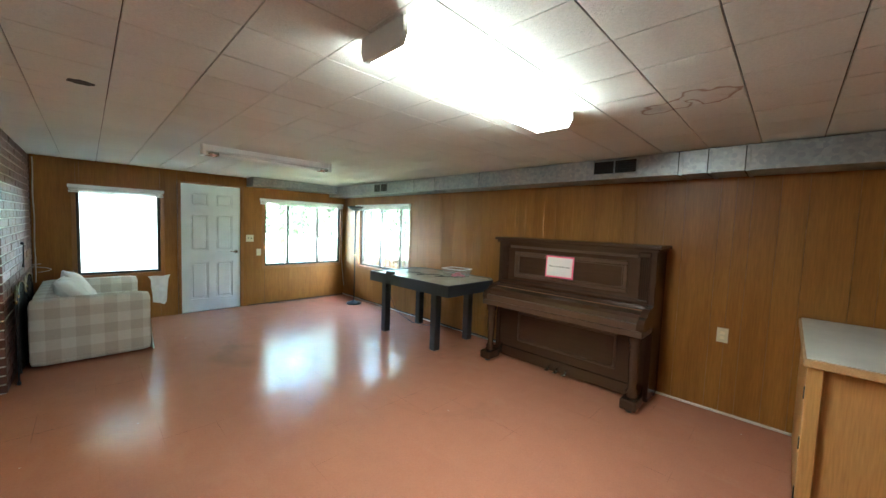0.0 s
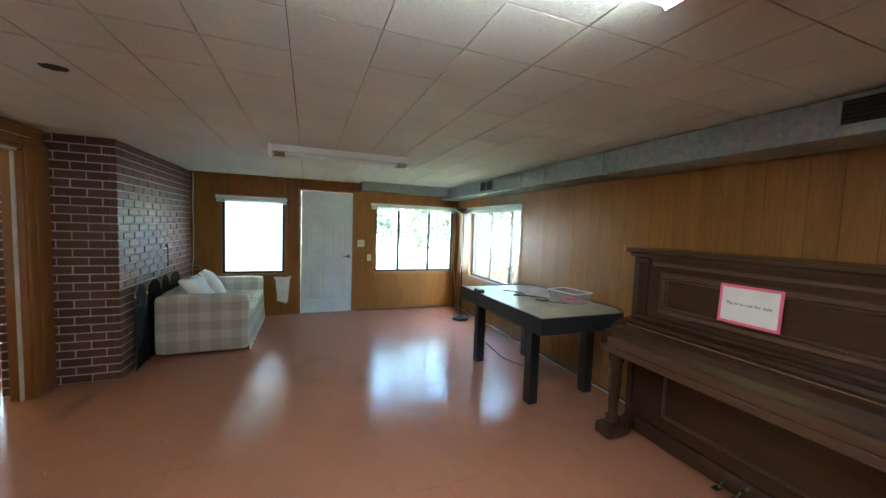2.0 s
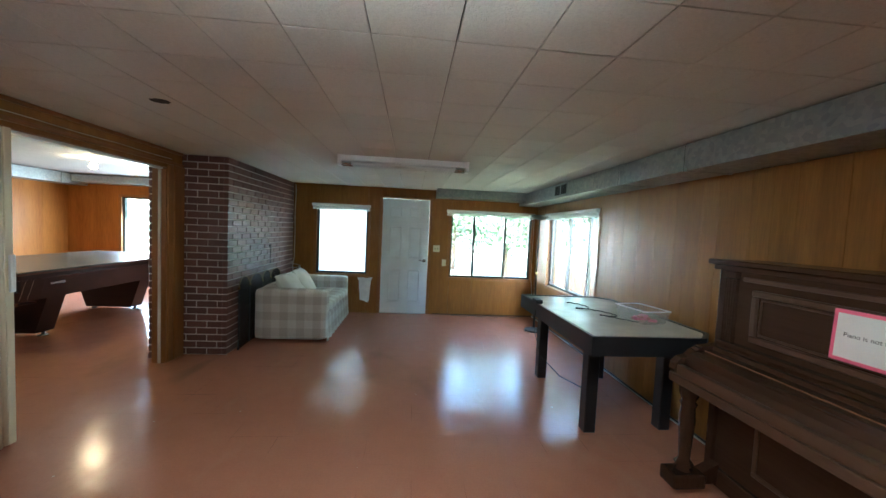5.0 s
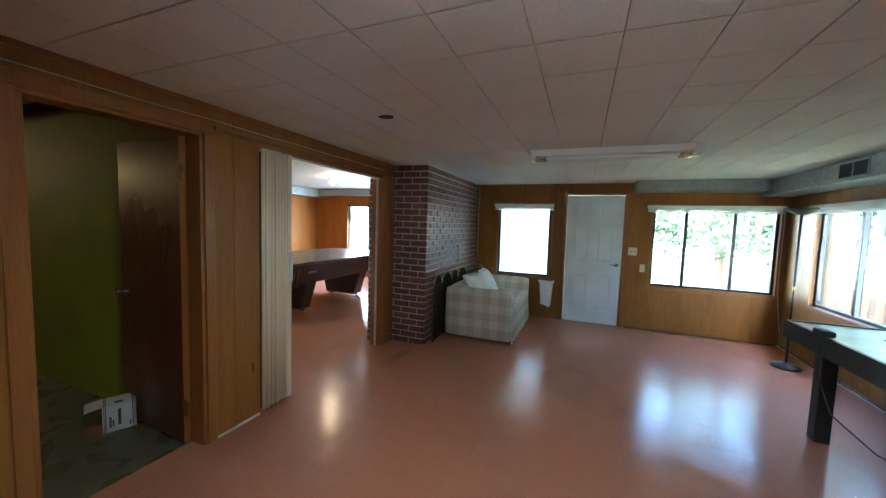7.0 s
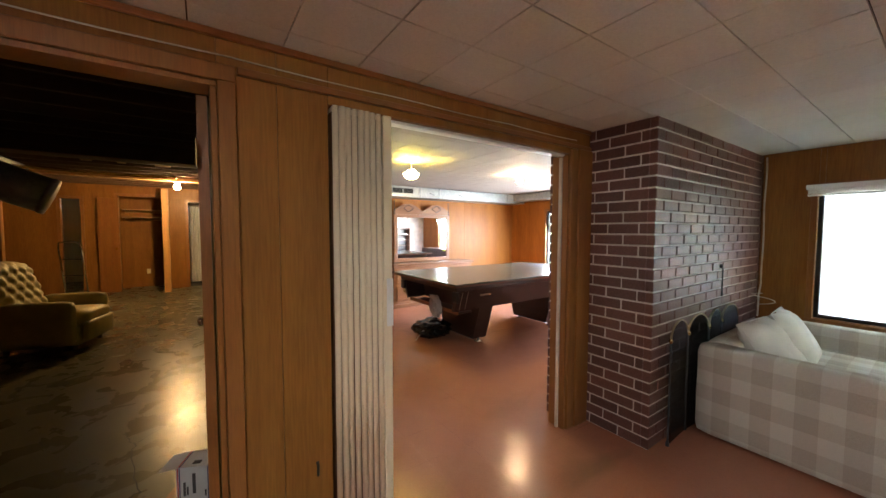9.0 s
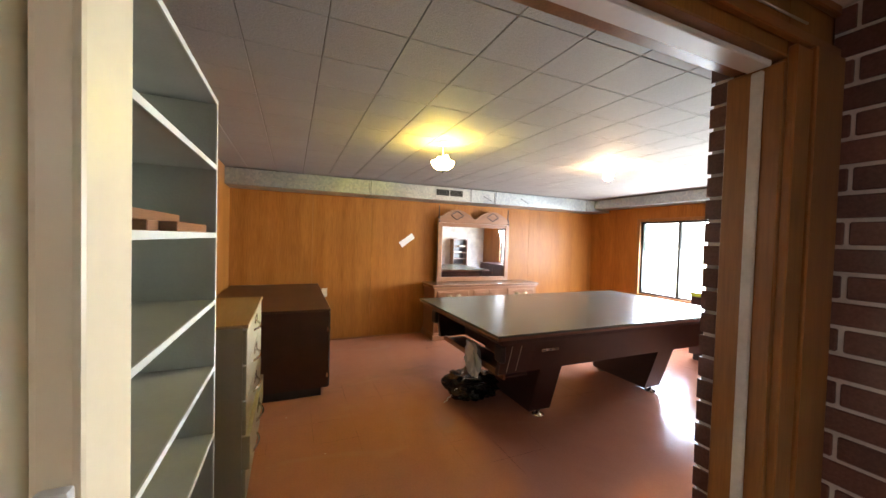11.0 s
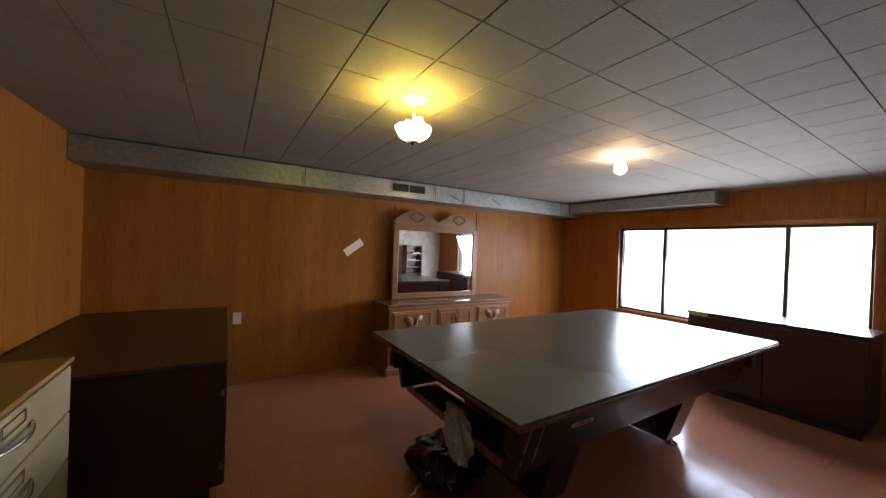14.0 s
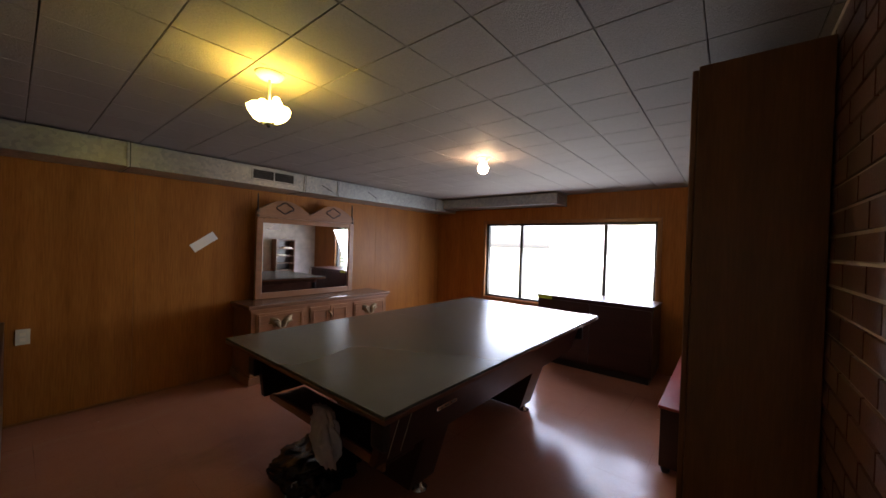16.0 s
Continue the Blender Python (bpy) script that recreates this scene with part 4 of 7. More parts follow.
def chimney():
    core = bmesh.new()
    box(core, LEFT + 0.001, -0.508, 4.897, FAR - 0.001, 0, CEIL - 0.002)
    root = structure("chimney_wall", core, M_MORTAR, "red brick chimney breast with pale mortar")
    rest = bmesh.new()
    rng = random.Random(5)
    n, course = 0, (CEIL - 0.004) / 29
    spots = []
    for k in range(29):
        z, odd = 0.006 + k * course, k % 2
        y = 4.889
        first = True
        while y < FAR - 0.02:
            ln = 0.098 if (odd and first) else 0.203
            ln = min(ln, FAR - 0.003 - y)
            if ln > 0.02:
                spots.append((-0.55, y, z, 0.05, ln))
            y += ln + 0.0105
            first = False
        x, first = -0.5505 if not odd else -0.5505, True
        while x > LEFT + 0.02:
            ln = 0.047 if (first and odd) else (0.152 if first else 0.203)
            ln = min(ln, x - LEFT - 0.003)
            if ln > 0.02:
                spots.append((x - ln, 4.889, z, ln, 0.05))
            x -= ln + 0.0105
            first = False
    for (x, y, z, lx, ly) in spots:
        jx, jy = rng.uniform(-0.0015, 0.0015), rng.uniform(-0.0015, 0.0015)
        if y < 6.35 and n < 300:
            ob = new("brick", brick_mesh(lx, ly))
            ob.location = (x + jx, y + jy, z)
            ob.parent = root
            n += 1
        else:
            box(rest, x, x + lx, y + jy, y + jy + ly, z, z + 0.0625)
    tagged(part("bricks_by_the_corner", rest, M_BRICK, root), kind="stuff")
    # the other side, in the pool room
    root2 = structure("chimney_wall_2", a_box(-1.192, LEFT - 0.125, 4.755, P_NORTH - 0.01, 0, CEIL2 - 0.002), M_MORTAR, "dark red brick wall with pale mortar")
    bm = bmesh.new()
    for k in range(30):
        z, y = 0.006 + k * course, 4.75 - (k % 2) * 0.1
        while y < 6.5:
            a = max(4.748, y)
            if y + 0.203 - a > 0.03:
                box(bm, -1.2, -1.15, a, y + 0.203, z, z + 0.0625)
            y += 0.2135
    tagged(part("bricks", bm, M_BRICK, root2), kind="stuff")


chimney()

# ---- ducts ----
def duct(name, label, boxes_, joints, vents, axis):
    """Rectangular sheet-metal trunk: body, slip joints and grilles."""
    root = thing(name, label, "air duct")
    for b in boxes_:
        part("trunk", a_box(*b, 0.003, 1), M_GALV, root)
    for j in joints:
        part("slip_joint", a_box(*j, 0.002, 1), M_GALV, root)
        # solid dark strip standing for the shadow gap beside each joint
        part("seam_shade", a_box(j[0] + 0.004, j[1] - 0.002, j[3] + 0.0005, j[3] + 0.007, j[4] + 0.003, j[5] - 0.003), M_VENTDARK, root, "dark strip drawn as the shadow beside the joint")
    for (plane, at, sign, a, b, z0, z1, slots) in vents:
        bm = bmesh.new()
        moulding(bm, plane, at, a, b, z0, z1, 0.016, sign * 0.008)
        fr = part("vent_frame", bm, M_GALV, root)
        p, q = sorted((at + sign * 0.001, at + sign * 0.003))
        part("vent_back", a_box(p, q, a + 0.016, b - 0.016, z0 + 0.016, z1 - 0.016), M_VENTDARK, fr)
        m = (a + b) / 2
        p, q = sorted((at + sign * 0.003, at + sign * 0.008))
        part("vent_bar", a_box(p, q, m - 0.006, m + 0.006, z0 + 0.016, z1 - 0.016), M_GALV, fr)
        for i in range(slots):
            zz = z0 + 0.02 + (z1 - z0 - 0.04) * (i + 0.5) / slots
            part("louvre", a_box(p, q, a + 0.016, b - 0.016, zz - 0.0012, zz + 0.0012), M_BLACKFR, fr)


js = [(3.312, 3.66, y - 0.012, y + 0.012, 1.948, 2.14) for y in (3.2, 3.98, 4.41, 1.16, 0.97, 0.75)]
duct("air_duct", "grey galvanised air duct along the ceiling edge", [(3.32, 3.66, SOUTH, FAR - 0.01, 1.955, 2.138)], js,
     [("x", 3.32, -1, 1.47, 1.86, 1.99, 2.13, 5), ("x", 3.32, -1, 5.06, 5.44, 1.975, 2.125, 5)], "y")
duct("air_duct", "grey galvanised branch duct above the window", [(1.86, 3.318, 6.64, FAR - 0.01, 2.01, 2.148)], [(1.852, 1.87, 6.636, FAR - 0.012, 2.004, 2.149)], [], "x")
js = [(P_WEST + 0.01, P_WEST + 0.408, y - 0.009, y + 0.009, 2.043, 2.251) for y in (4.45, 5.98, 6.42, 8.3)]
duct("air_duct", "spangled galvanised air duct above the dresser", [(P_WEST + 0.01, P_WEST + 0.4, P_SOUTH + 0.01, P_NORTH - 0.01, 2.05, 2.248)], js,
     [("x", P_WEST + 0.4, 1, 5.4, 5.86, 2.105, 2.225, 4)], "y")
duct("air_duct", "short galvanised branch duct above the window", [(P_WEST + 0.41, -3.27, 8.5, P_NORTH - 0.01, 2.1, 2.248)], [(-3.29, -3.26, 8.495, P_NORTH - 0.012, 2.095, 2.25)], [], "x")
bm = bmesh.new()
tube([(P_WEST + 0.402, 6.2, 2.16), (P_WEST + 0.406, 6.34, 2.1)], 0.004, bm, 6)
solo("duct_strap", bm, M_BLACK, "dark strip of tape on the duct", "duct strap")
bm = bmesh.new()
tube([(P_WEST + 0.402, 6.9, 2.17), (P_WEST + 0.406, 7.05, 2.1)], 0.004, bm, 6)
solo("duct_strap", bm, M_BLACK, "dark strip of tape on the duct", "duct strap")


def wall_grille():
    root = thing("wall_vent", "white louvred return-air grille on the wood wall", "air vent")
    y = P_SOUTH + 0.009
    a, b, z0, z1 = -3.99, -3.27, 2.045, 2.218
    part("vent_frame", moulding(bmesh.new(), "y", y, a, b, z0, z1, 0.024, 0.012), M_WHITE, root)
    part("vent_back", a_box(a + 0.024, b - 0.024, y, y + 0.002, z0 + 0.024, z1 - 0.024), M_VENTDARK, root)
    for i in range(1, 4):
        u = a + (b - a) * i / 4
        part("vent_bar", a_box(u - 0.007, u + 0.007, y + 0.002, y + 0.01, z0 + 0.024, z1 - 0.024), M_WHITE, root)
    for i in range(8):
        z = z0 + 0.03 + i * 0.0145
        bm = a_box(a + 0.024, b - 0.024, y + 0.002, y + 0.009, z, z + 0.004)
        part("louvre", bm, M_WHITE, root)


wall_grille()


# ---- lamps ----
def strip_off():
    root = thing("fluorescent_light", "unlit white two-tube fluorescent strip on the tiled ceiling", "ceiling light", (1.367, 4.42, CEIL))
    prof = [(-0.036, -0.001), (-0.038, -0.045), (-0.05, -0.056), (-0.05, -0.06), (0.05, -0.06), (0.05, -0.056), (0.038, -0.045), (0.036, -0.001)]
    part("housing", extrude_profile(prof, "x", -0.615, 0.615), M_WHITE, root)
    for s in (-1, 1):
        bracket = part("lamp_holder", a_box(s * 0.62 - 0.013, s * 0.62 + 0.013, -0.058, 0.058, -0.1, -0.001, 0.005, 2), M_WHITE, root)
        for u in (-1, 1):
            part("socket", lathe([(0.02, -0.014), (0.02, 0.014)], 12, None, (s * 0.6, u * 0.034, -0.08)), M_GREYMETAL, bracket)
        part("tube", tube([(-0.6, s * 0.034, -0.08), (0.6, s * 0.034, -0.08)], 0.017, None, 14), M_TUBEOFF, root, "", True)
        for e in (-1, 1):
            a, b = sorted((e * 0.5, e * 0.597))
            part("tube_cap", tube([(a, s * 0.034, -0.08), (b, s * 0.034, -0.08)], 0.0185, None, 14), M_STEEL, root, "bright metal tube end", True)


def wrap_on():
    root = thing("fluorescent_light", "lit wraparound fluorescent fixture on the tiled ceiling", "ceiling light", (1.32, 1.545, CEIL))
    part("housing", a_box(-0.61, 0.61, -0.07, 0.07, -0.03, -0.001, 0.004, 1), M_GREYMETAL, root)
    prof = [(-0.115, -0.03), (-0.118, -0.05), (-0.1, -0.082), (0.1, -0.082), (0.118, -0.05), (0.115, -0.03)]
    part("diffuser", extrude_profile(prof, "x", -0.595, 0.595), M_TUBE, root, "glowing white diffuser")
    prof2 = [(-0.121, -0.002), (-0.123, -0.052), (-0.104, -0.088), (0.104, -0.088), (0.123, -0.052), (0.121, -0.002)]
    for s in (-1, 1):
        a, b = sorted((s * 0.597, s * 0.618))
        part("end_cap", extrude_profile(prof2, "x", a, b), M_GREYMETAL, root)


def globe_lamp():
    root = thing("ceiling_light", "lit yellow pressed-glass bowl lamp under the ceiling", "ceiling light", (-3.12, 4.61, CEIL2))
    part("canopy", lathe([(0.02, -0.03), (0.05, -0.022), (0.062, -0.008), (0.064, -0.001)], 24), M_WHITE, root, "", True)
    part("stem", tube([(0, 0, -0.03), (0, 0, -0.214)], 0.006, None, 10), M_WHITE, root, "", True)
    outer = [(0.012, -0.212), (0.05, -0.208), (0.082, -0.192), (0.1, -0.168), (0.107, -0.145)]
    inner = [(0.1, -0.145), (0.093, -0.166), (0.076, -0.186), (0.046, -0.2), (0.012, -0.204)]
    bm = lathe(outer + inner, 40)
    for v in bm.verts:
        k = 0.86 * (1 + 0.035 * math.cos(10 * math.atan2(v.co.y, v.co.x)))
        v.co.x, v.co.y, v.co.z = v.co.x * k, v.co.y * k, v.co.z - 0.014
    part("glass_shade", bm, M_GLOBE, root, "glowing fluted glass bowl", True)
    for a in (0.4, 0.4 + math.pi):
        bm = lathe([(0.004, -0.032), (0.02, -0.026), (0.03, -0.008), (0.03, 0.006), (0.018, 0.026), (0.013, 0.04)], 16, None, (0.04 * math.cos(a), 0.04 * math.sin(a), -0.155))
        part("bulb", bm, M_LIT, root, "glowing bulb in the bowl", True)
    bm = lathe([(0.004, -0.25), (0.01, -0.244), (0.007, -0.234), (0.014, -0.227)], 12)
    for a in (0.3, 1.35):
        tube([(0.035 * math.cos(a), 0.035 * math.sin(a), -0.231), (-0.035 * math.cos(a), -0.035 * math.sin(a), -0.231)], 0.004, bm, 6)
    part("finial", bm, M_BLACKFR, root, "dark cross-shaped finial", True)


def bare_bulb(name, label, at, mat, r=0.045):
    root = thing(name, label, "ceiling light", at)
    part("lamp_holder", lathe([(0.03, -0.045), (0.034, -0.03), (0.055, -0.012), (0.06, -0.001)], 20), M_WHITE, root, "", True)
    prof = [(0.004, -0.045 - 2.2 * r)] + [(r * math.sin(a), -0.045 - 1.2 * r - r * math.cos(a)) for a in (0.35, 0.7, 1.05, 1.4, 1.75, 2.1)] + [(r * 0.55, -0.05), (r * 0.5, -0.044)]
    part("bulb", lathe(prof, 20), mat, root, "glowing bulb", True)


strip_off()
wrap_on()
globe_lamp()
bare_bulb("ceiling_light", "lit bare warm bulb in a ceiling holder", (-3.12, 6.44, CEIL2), M_BULB)
bare_bulb("ceiling_light", "lit bare cellar bulb under the joists", (-8.0, 2.17, 2.36), M_BULB2, 0.05)
rng = random.Random(31)
rim = [(-0.028 + 0.056 * (1 + rng.uniform(-0.2, 0.12)) * math.cos(i * math.pi / 11), 3.158 + 0.04 * (1 + rng.uniform(-0.2, 0.12)) * math.sin(i * math.pi / 11)) for i in range(22)]
bm = extrude_profile(rim, "z", CEIL - 0.004, CEIL - 0.001)
solo("ceiling_hole", bm, M_VENTDARK, "dark ragged hole broken through a ceiling tile", "ceiling hole")


# ---- furniture, first room ----
def piano():
    root = thing("piano", "old dark mahogany upright piano with turned legs", "piano")
    y0, y1, back = 1.275, 2.88, 3.655
    front = 3.34
    for a, b in ((y0, y0 + 0.045), (y1 - 0.045, y1)):
        part("side_panel", a_box(front - 0.005, back, a, b, 0.02, 1.32, 0.006, 2), M_PIANOV, root)
    bm = bmesh.new()
    box(bm, front - 0.06, back, y0 - 0.035, y1 + 0.035, 1.345, 1.376, 0.01, 3)
    box(bm, front - 0.035, back, y0 - 0.015, y1 + 0.015, 1.315, 1.345, 0.008, 2)
    part("lid", bm, M_PIANO, root)
    up = part("upper_panel", a_box(front, front + 0.03, y0 + 0.045, y1 - 0.045, 0.86, 1.315), M_PIANO, root)
    # the mouldings' highlights are put into this paler colour
    part("frieze", a_box(front - 0.008, front, y0 + 0.15, y1 - 0.15, 1.262, 1.288, 0.004, 1), M_WORNGLEAM, up)
    part("frame_moulding", moulding(bmesh.new(), "x", front, y0 + 0.22, y1 - 0.22, 0.94, 1.225, 0.035, -0.022), M_WORNGLEAM, up)
    part("bead", moulding(bmesh.new(), "x", front, y0 + 0.26, y1 - 0.26, 0.98, 1.185, 0.012, -0.01), M_WORNGLEAM, up)
    for c in (y0 + 0.09, y1 - 0.09):
        bm = bmesh.new()
        box(bm, front - 0.03, front, c - 0.045, c + 0.045, 0.87, 0.9, 0.004, 1)
        box(bm, front - 0.03, front, c - 0.045, c + 0.045, 1.27, 1.31, 0.004, 1)
        for i in range(5):
            u = c - 0.032 + i * 0.016
            box(bm, front - 0.022, front, u - 0.005, u + 0.005, 0.9, 1.27, 0.002, 1)
        part("pilaster", bm, M_PIANO, up)
    # fallboard rolling down over the keys
    prof = [(front + 0.03, 0.88), (front - 0.02, 0.88), (front - 0.035, 0.86), (front - 0.05, 0.855), (front - 0.06, 0.835), (front - 0.16, 0.825), (front - 0.2, 0.81), (front - 0.225, 0.78), (front - 0.235, 0.74), (front + 0.03, 0.74)]
    part("fallboard", extrude_profile(prof, "y", y0 + 0.05, y1 - 0.05), M_PIANO, root, "closed fallboard over the keys")
    part("fallboard_edge", a_box(front - 0.12, front - 0.112, y0 + 0.06, y1 - 0.06, 0.829, 0.834, 0.002, 1), M_LIP, root, "rubbed pale edge of the fallboard")
    part("music_shelf", a_box(front - 0.045, front + 0.01, y0 + 0.05, y1 - 0.05, 0.882, 0.905, 0.006, 2), M_PIANO, root)
    part("key_slip", a_box(front - 0.275, front - 0.235, y0 + 0.02, y1 - 0.02, 0.685, 0.745, 0.008, 2), M_WORNGLEAM, root, "worn key slip along the front")
    part("key_bed", a_box(front - 0.285, front, y0, y1, 0.635, 0.685, 0.008, 2), M_WORNGLEAM, root)
    for a, b in ((y0 - 0.002, y0 + 0.05), (y1 - 0.05, y1 + 0.002)):
        prof = [(front + 0.02, 0.685), (front - 0.27, 0.685), (front - 0.285, 0.71), (front - 0.28, 0.75), (front - 0.25, 0.78), (front - 0.2, 0.79), (front - 0.165, 0.825), (front - 0.12, 0.85), (front - 0.05, 0.858), (front + 0.02, 0.87)]
        part("arm", extrude_profile(prof, "y", a, b), M_PIANO, root)
    for c in (y0 + 0.07, y1 - 0.07):
        leg = part("leg", lathe([(0.034, 0.11), (0.05, 0.125), (0.036, 0.14), (0.052, 0.155), (0.03, 0.185), (0.036, 0.3), (0.043, 0.42), (0.037, 0.5), (0.046, 0.52), (0.034, 0.535), (0.05, 0.57), (0.055, 0.635)], 20, None, (front - 0.2, c, 0)), M_PIANOV, root, "turned baluster leg", True)
        part("foot_block", a_box(front - 0.3, front - 0.1, c - 0.062, c + 0.062, 0.03, 0.112, 0.012, 2), M_PIANOV, leg)
        bm = bmesh.new()
        extrude_profile([(front + 0.0, 0.16), (front - 0.12, 0.1), (front - 0.1, 0.04), (front + 0.0, 0.04)], "y", c - 0.03, c + 0.03, bm)
        part("toe_block", bm, M_PIANOV, leg)
        part("caster", lathe([(0.022, 0.0), (0.028, 0.008), (0.02, 0.03)], 14, None, (front - 0.24, c, 0)), M_BLACK, leg, "", True)
    low = part("lower_panel", a_box(front + 0.02, front + 0.045, y0 + 0.045, y1 - 0.045, 0.13, 0.635), M_PIANO, root)
    part("frame_moulding", moulding(bmesh.new(), "x", front + 0.02, y0 + 0.28, y1 - 0.28, 0.22, 0.55, 0.024, -0.012), M_WORNGLEAM, low)
    part("plinth", a_box(front - 0.005, front + 0.05, y0 + 0.045, y1 - 0.045, 0.02, 0.128, 0.006, 2), M_PIANO, root)
    part("back_frame", a_box(front + 0.06, back - 0.005, y0 + 0.045, y1 - 0.045, 0.02, 0.08), M_JOIST, root)
    for i in (-1, 0, 1):
        c = (y0 + y1) / 2 + 0.09 * i
        bm = bmesh.new()
        tube([(front, c, 0.075), (front - 0.05, c, 0.08), (front - 0.075, c, 0.06)], 0.009, bm)
        box(bm, front - 0.125, front - 0.065, c - 0.017, c + 0.017, 0.048, 0.058, 0.004, 2)
        part("pedal", bm, M_STEEL, root, "tarnished metal pedal")
    for a in (y0 + 0.02, y1 - 0.02):
        part("caster_wheel", lathe([(0.018, 0.0), (0.02, 0.01), (0.018, 0.022)], 12, None, (back - 0.06, a, 0)), M_BLACK, root)


piano()


def paper_sign():
    root = thing("paper_sign", "white paper sign in a pink border on the piano", "sign", (3.318, 2.128, 1.1))
    root.matrix_basis = pose(3.312, 2.128, 1.105, 0, 3, 0)
    part("pink_border", a_box(-0.002, 0.0, -0.148, 0.148, -0.11, 0.11), M_PINK, root, "pink card border")
    part("sheet", a_box(-0.004, -0.0022, -0.133, 0.133, -0.094, 0.094), M_PAPER, root)
    cu = bpy.data.curves.new("words", "FONT")
    cu.body, cu.size, cu.align_x, cu.align_y, cu.extrude = "Piano is not for sale", 0.0265, "CENTER", "CENTER", 0.0002
    tmp = new("words_source", cu)
    dg = bpy.context.evaluated_depsgraph_get()
    me = bpy.data.meshes.new_from_object(tmp.evaluated_get(dg))
    bpy.data.objects.remove(tmp)
    me.materials.clear()
    me.materials.append(M_INK)
    ob = new("words", me)
    ob.parent = root
    ob.matrix_basis = Matrix(((0, 0, -1, -0.0046), (-1, 0, 0, 0), (0, 1, 0, 0.005), (0, 0, 0, 1)))


paper_sign()


def game_table():
    root = thing("game_table", "black framed air hockey table with a white top", "game table")
    x0, x1, y0, y1, z = 2.63, 3.54, 3.01, 4.46, 0.84
    c = 0.13

    def slab(d, h0, h1):
        return extrude_profile([(x0 + d, y0 + d), (x1 - d - c, y0 + d), (x1 - d, y0 + d + c), (x1 - d, y1 - d - c), (x1 - d - c, y1 - d), (x0 + d, y1 - d)], "z", h0, h1)

    part("apron", slab(0, z - 0.12, z - 0.012), M_BLACK, root)
    part("playing_surface", slab(0.022, z - 0.012, z - 0.002), M_PLAY, root, "off-white playing surface")
    bm = bmesh.new()
    pts = [(x0, y0), (x1 - c, y0), (x1, y0 + c), (x1, y1 - c), (x1 - c, y1), (x0, y1)]
    for p, q in zip(pts, pts[1:] + pts[:1]):
        d = Vector((q[0] - p[0], q[1] - p[1], 0))
        nrm = Vector((-d.y, d.x, 0)).normalized() * 0.022
        extrude_profile([p, q, (q[0] + nrm.x, q[1] + nrm.y), (p[0] + nrm.x, p[1] + nrm.y)], "z", z - 0.012, z + 0.006, bm)
    part("rim", bm, M_BLACK, root)
    for lx, ly in ((2.86, 3.42), (2.86, 4.47), (3.5, 3.45), (3.5, 4.5)):
        lx, ly = min(lx, x1 - 0.06), min(ly, y1 - 0.06)
        part("leg", a_box(lx - 0.045, lx + 0.045, ly - 0.045, ly + 0.045, 0, z - 0.119, 0.005, 1), M_BLACK, root)
    part("score_unit", a_box(x0 - 0.018, x0 + 0.045, 3.97, 4.09, z + 0.007, z + 0.045, 0.012, 2), M_BLACK, root, "black plastic blower unit")
    bm = tube([(x0 - 0.005, 4.02, 0.78), (x0 - 0.012, 4.0, 0.6), (x0 + 0.02, 3.9, 0.4), (x0 + 0.14, 3.74, 0.28), (x0 + 0.26, 3.6, 0.25), (x0 + 0.3, 3.55, 0.26)], 0.004, None, 6)
    part("power_cord", bm, M_CABLE, root)


game_table()


def soft_box(x0, x1, y0, y1, z0, z1, r=0.05, sag=0.0, seed=0, cuts=6):
    """A padded block: rounded edges, slight swelling and wrinkles."""
    bm = bmesh.new()
    bmesh.ops.create_cube(bm, size=1)
    bmesh.ops.subdivide_edges(bm, edges=bm.edges[:], cuts=cuts, use_grid_fill=True)
    sx, sy, sz = x1 - x0, y1 - y0, z1 - z0
    for v in bm.verts:
        p = Vector((v.co.x * sx, v.co.y * sy, v.co.z * sz))
        inner = Vector((max(-sx / 2 + r, min(sx / 2 - r, p.x)), max(-sy / 2 + r, min(sy / 2 - r, p.y)), max(-sz / 2 + r, min(sz / 2 - r, p.z))))
        d = p - inner
        if d.length > 1e-6:
            p = inner + d.normalized() * r
        k = noise.noise(Vector((p.x * 6 + seed, p.y * 6, p.z * 6))) * 0.008
        swell = 1 + sag * (1 - (2 * v.co.x) ** 2) * (1 - (2 * v.co.y) ** 2)
        p = Vector((p.x * (1 + k), p.y * (1 + k), p.z * swell))
        v.co = p + Vector(((x0 + x1) / 2, (y0 + y1) / 2, (z0 + z1) / 2))
    return bm


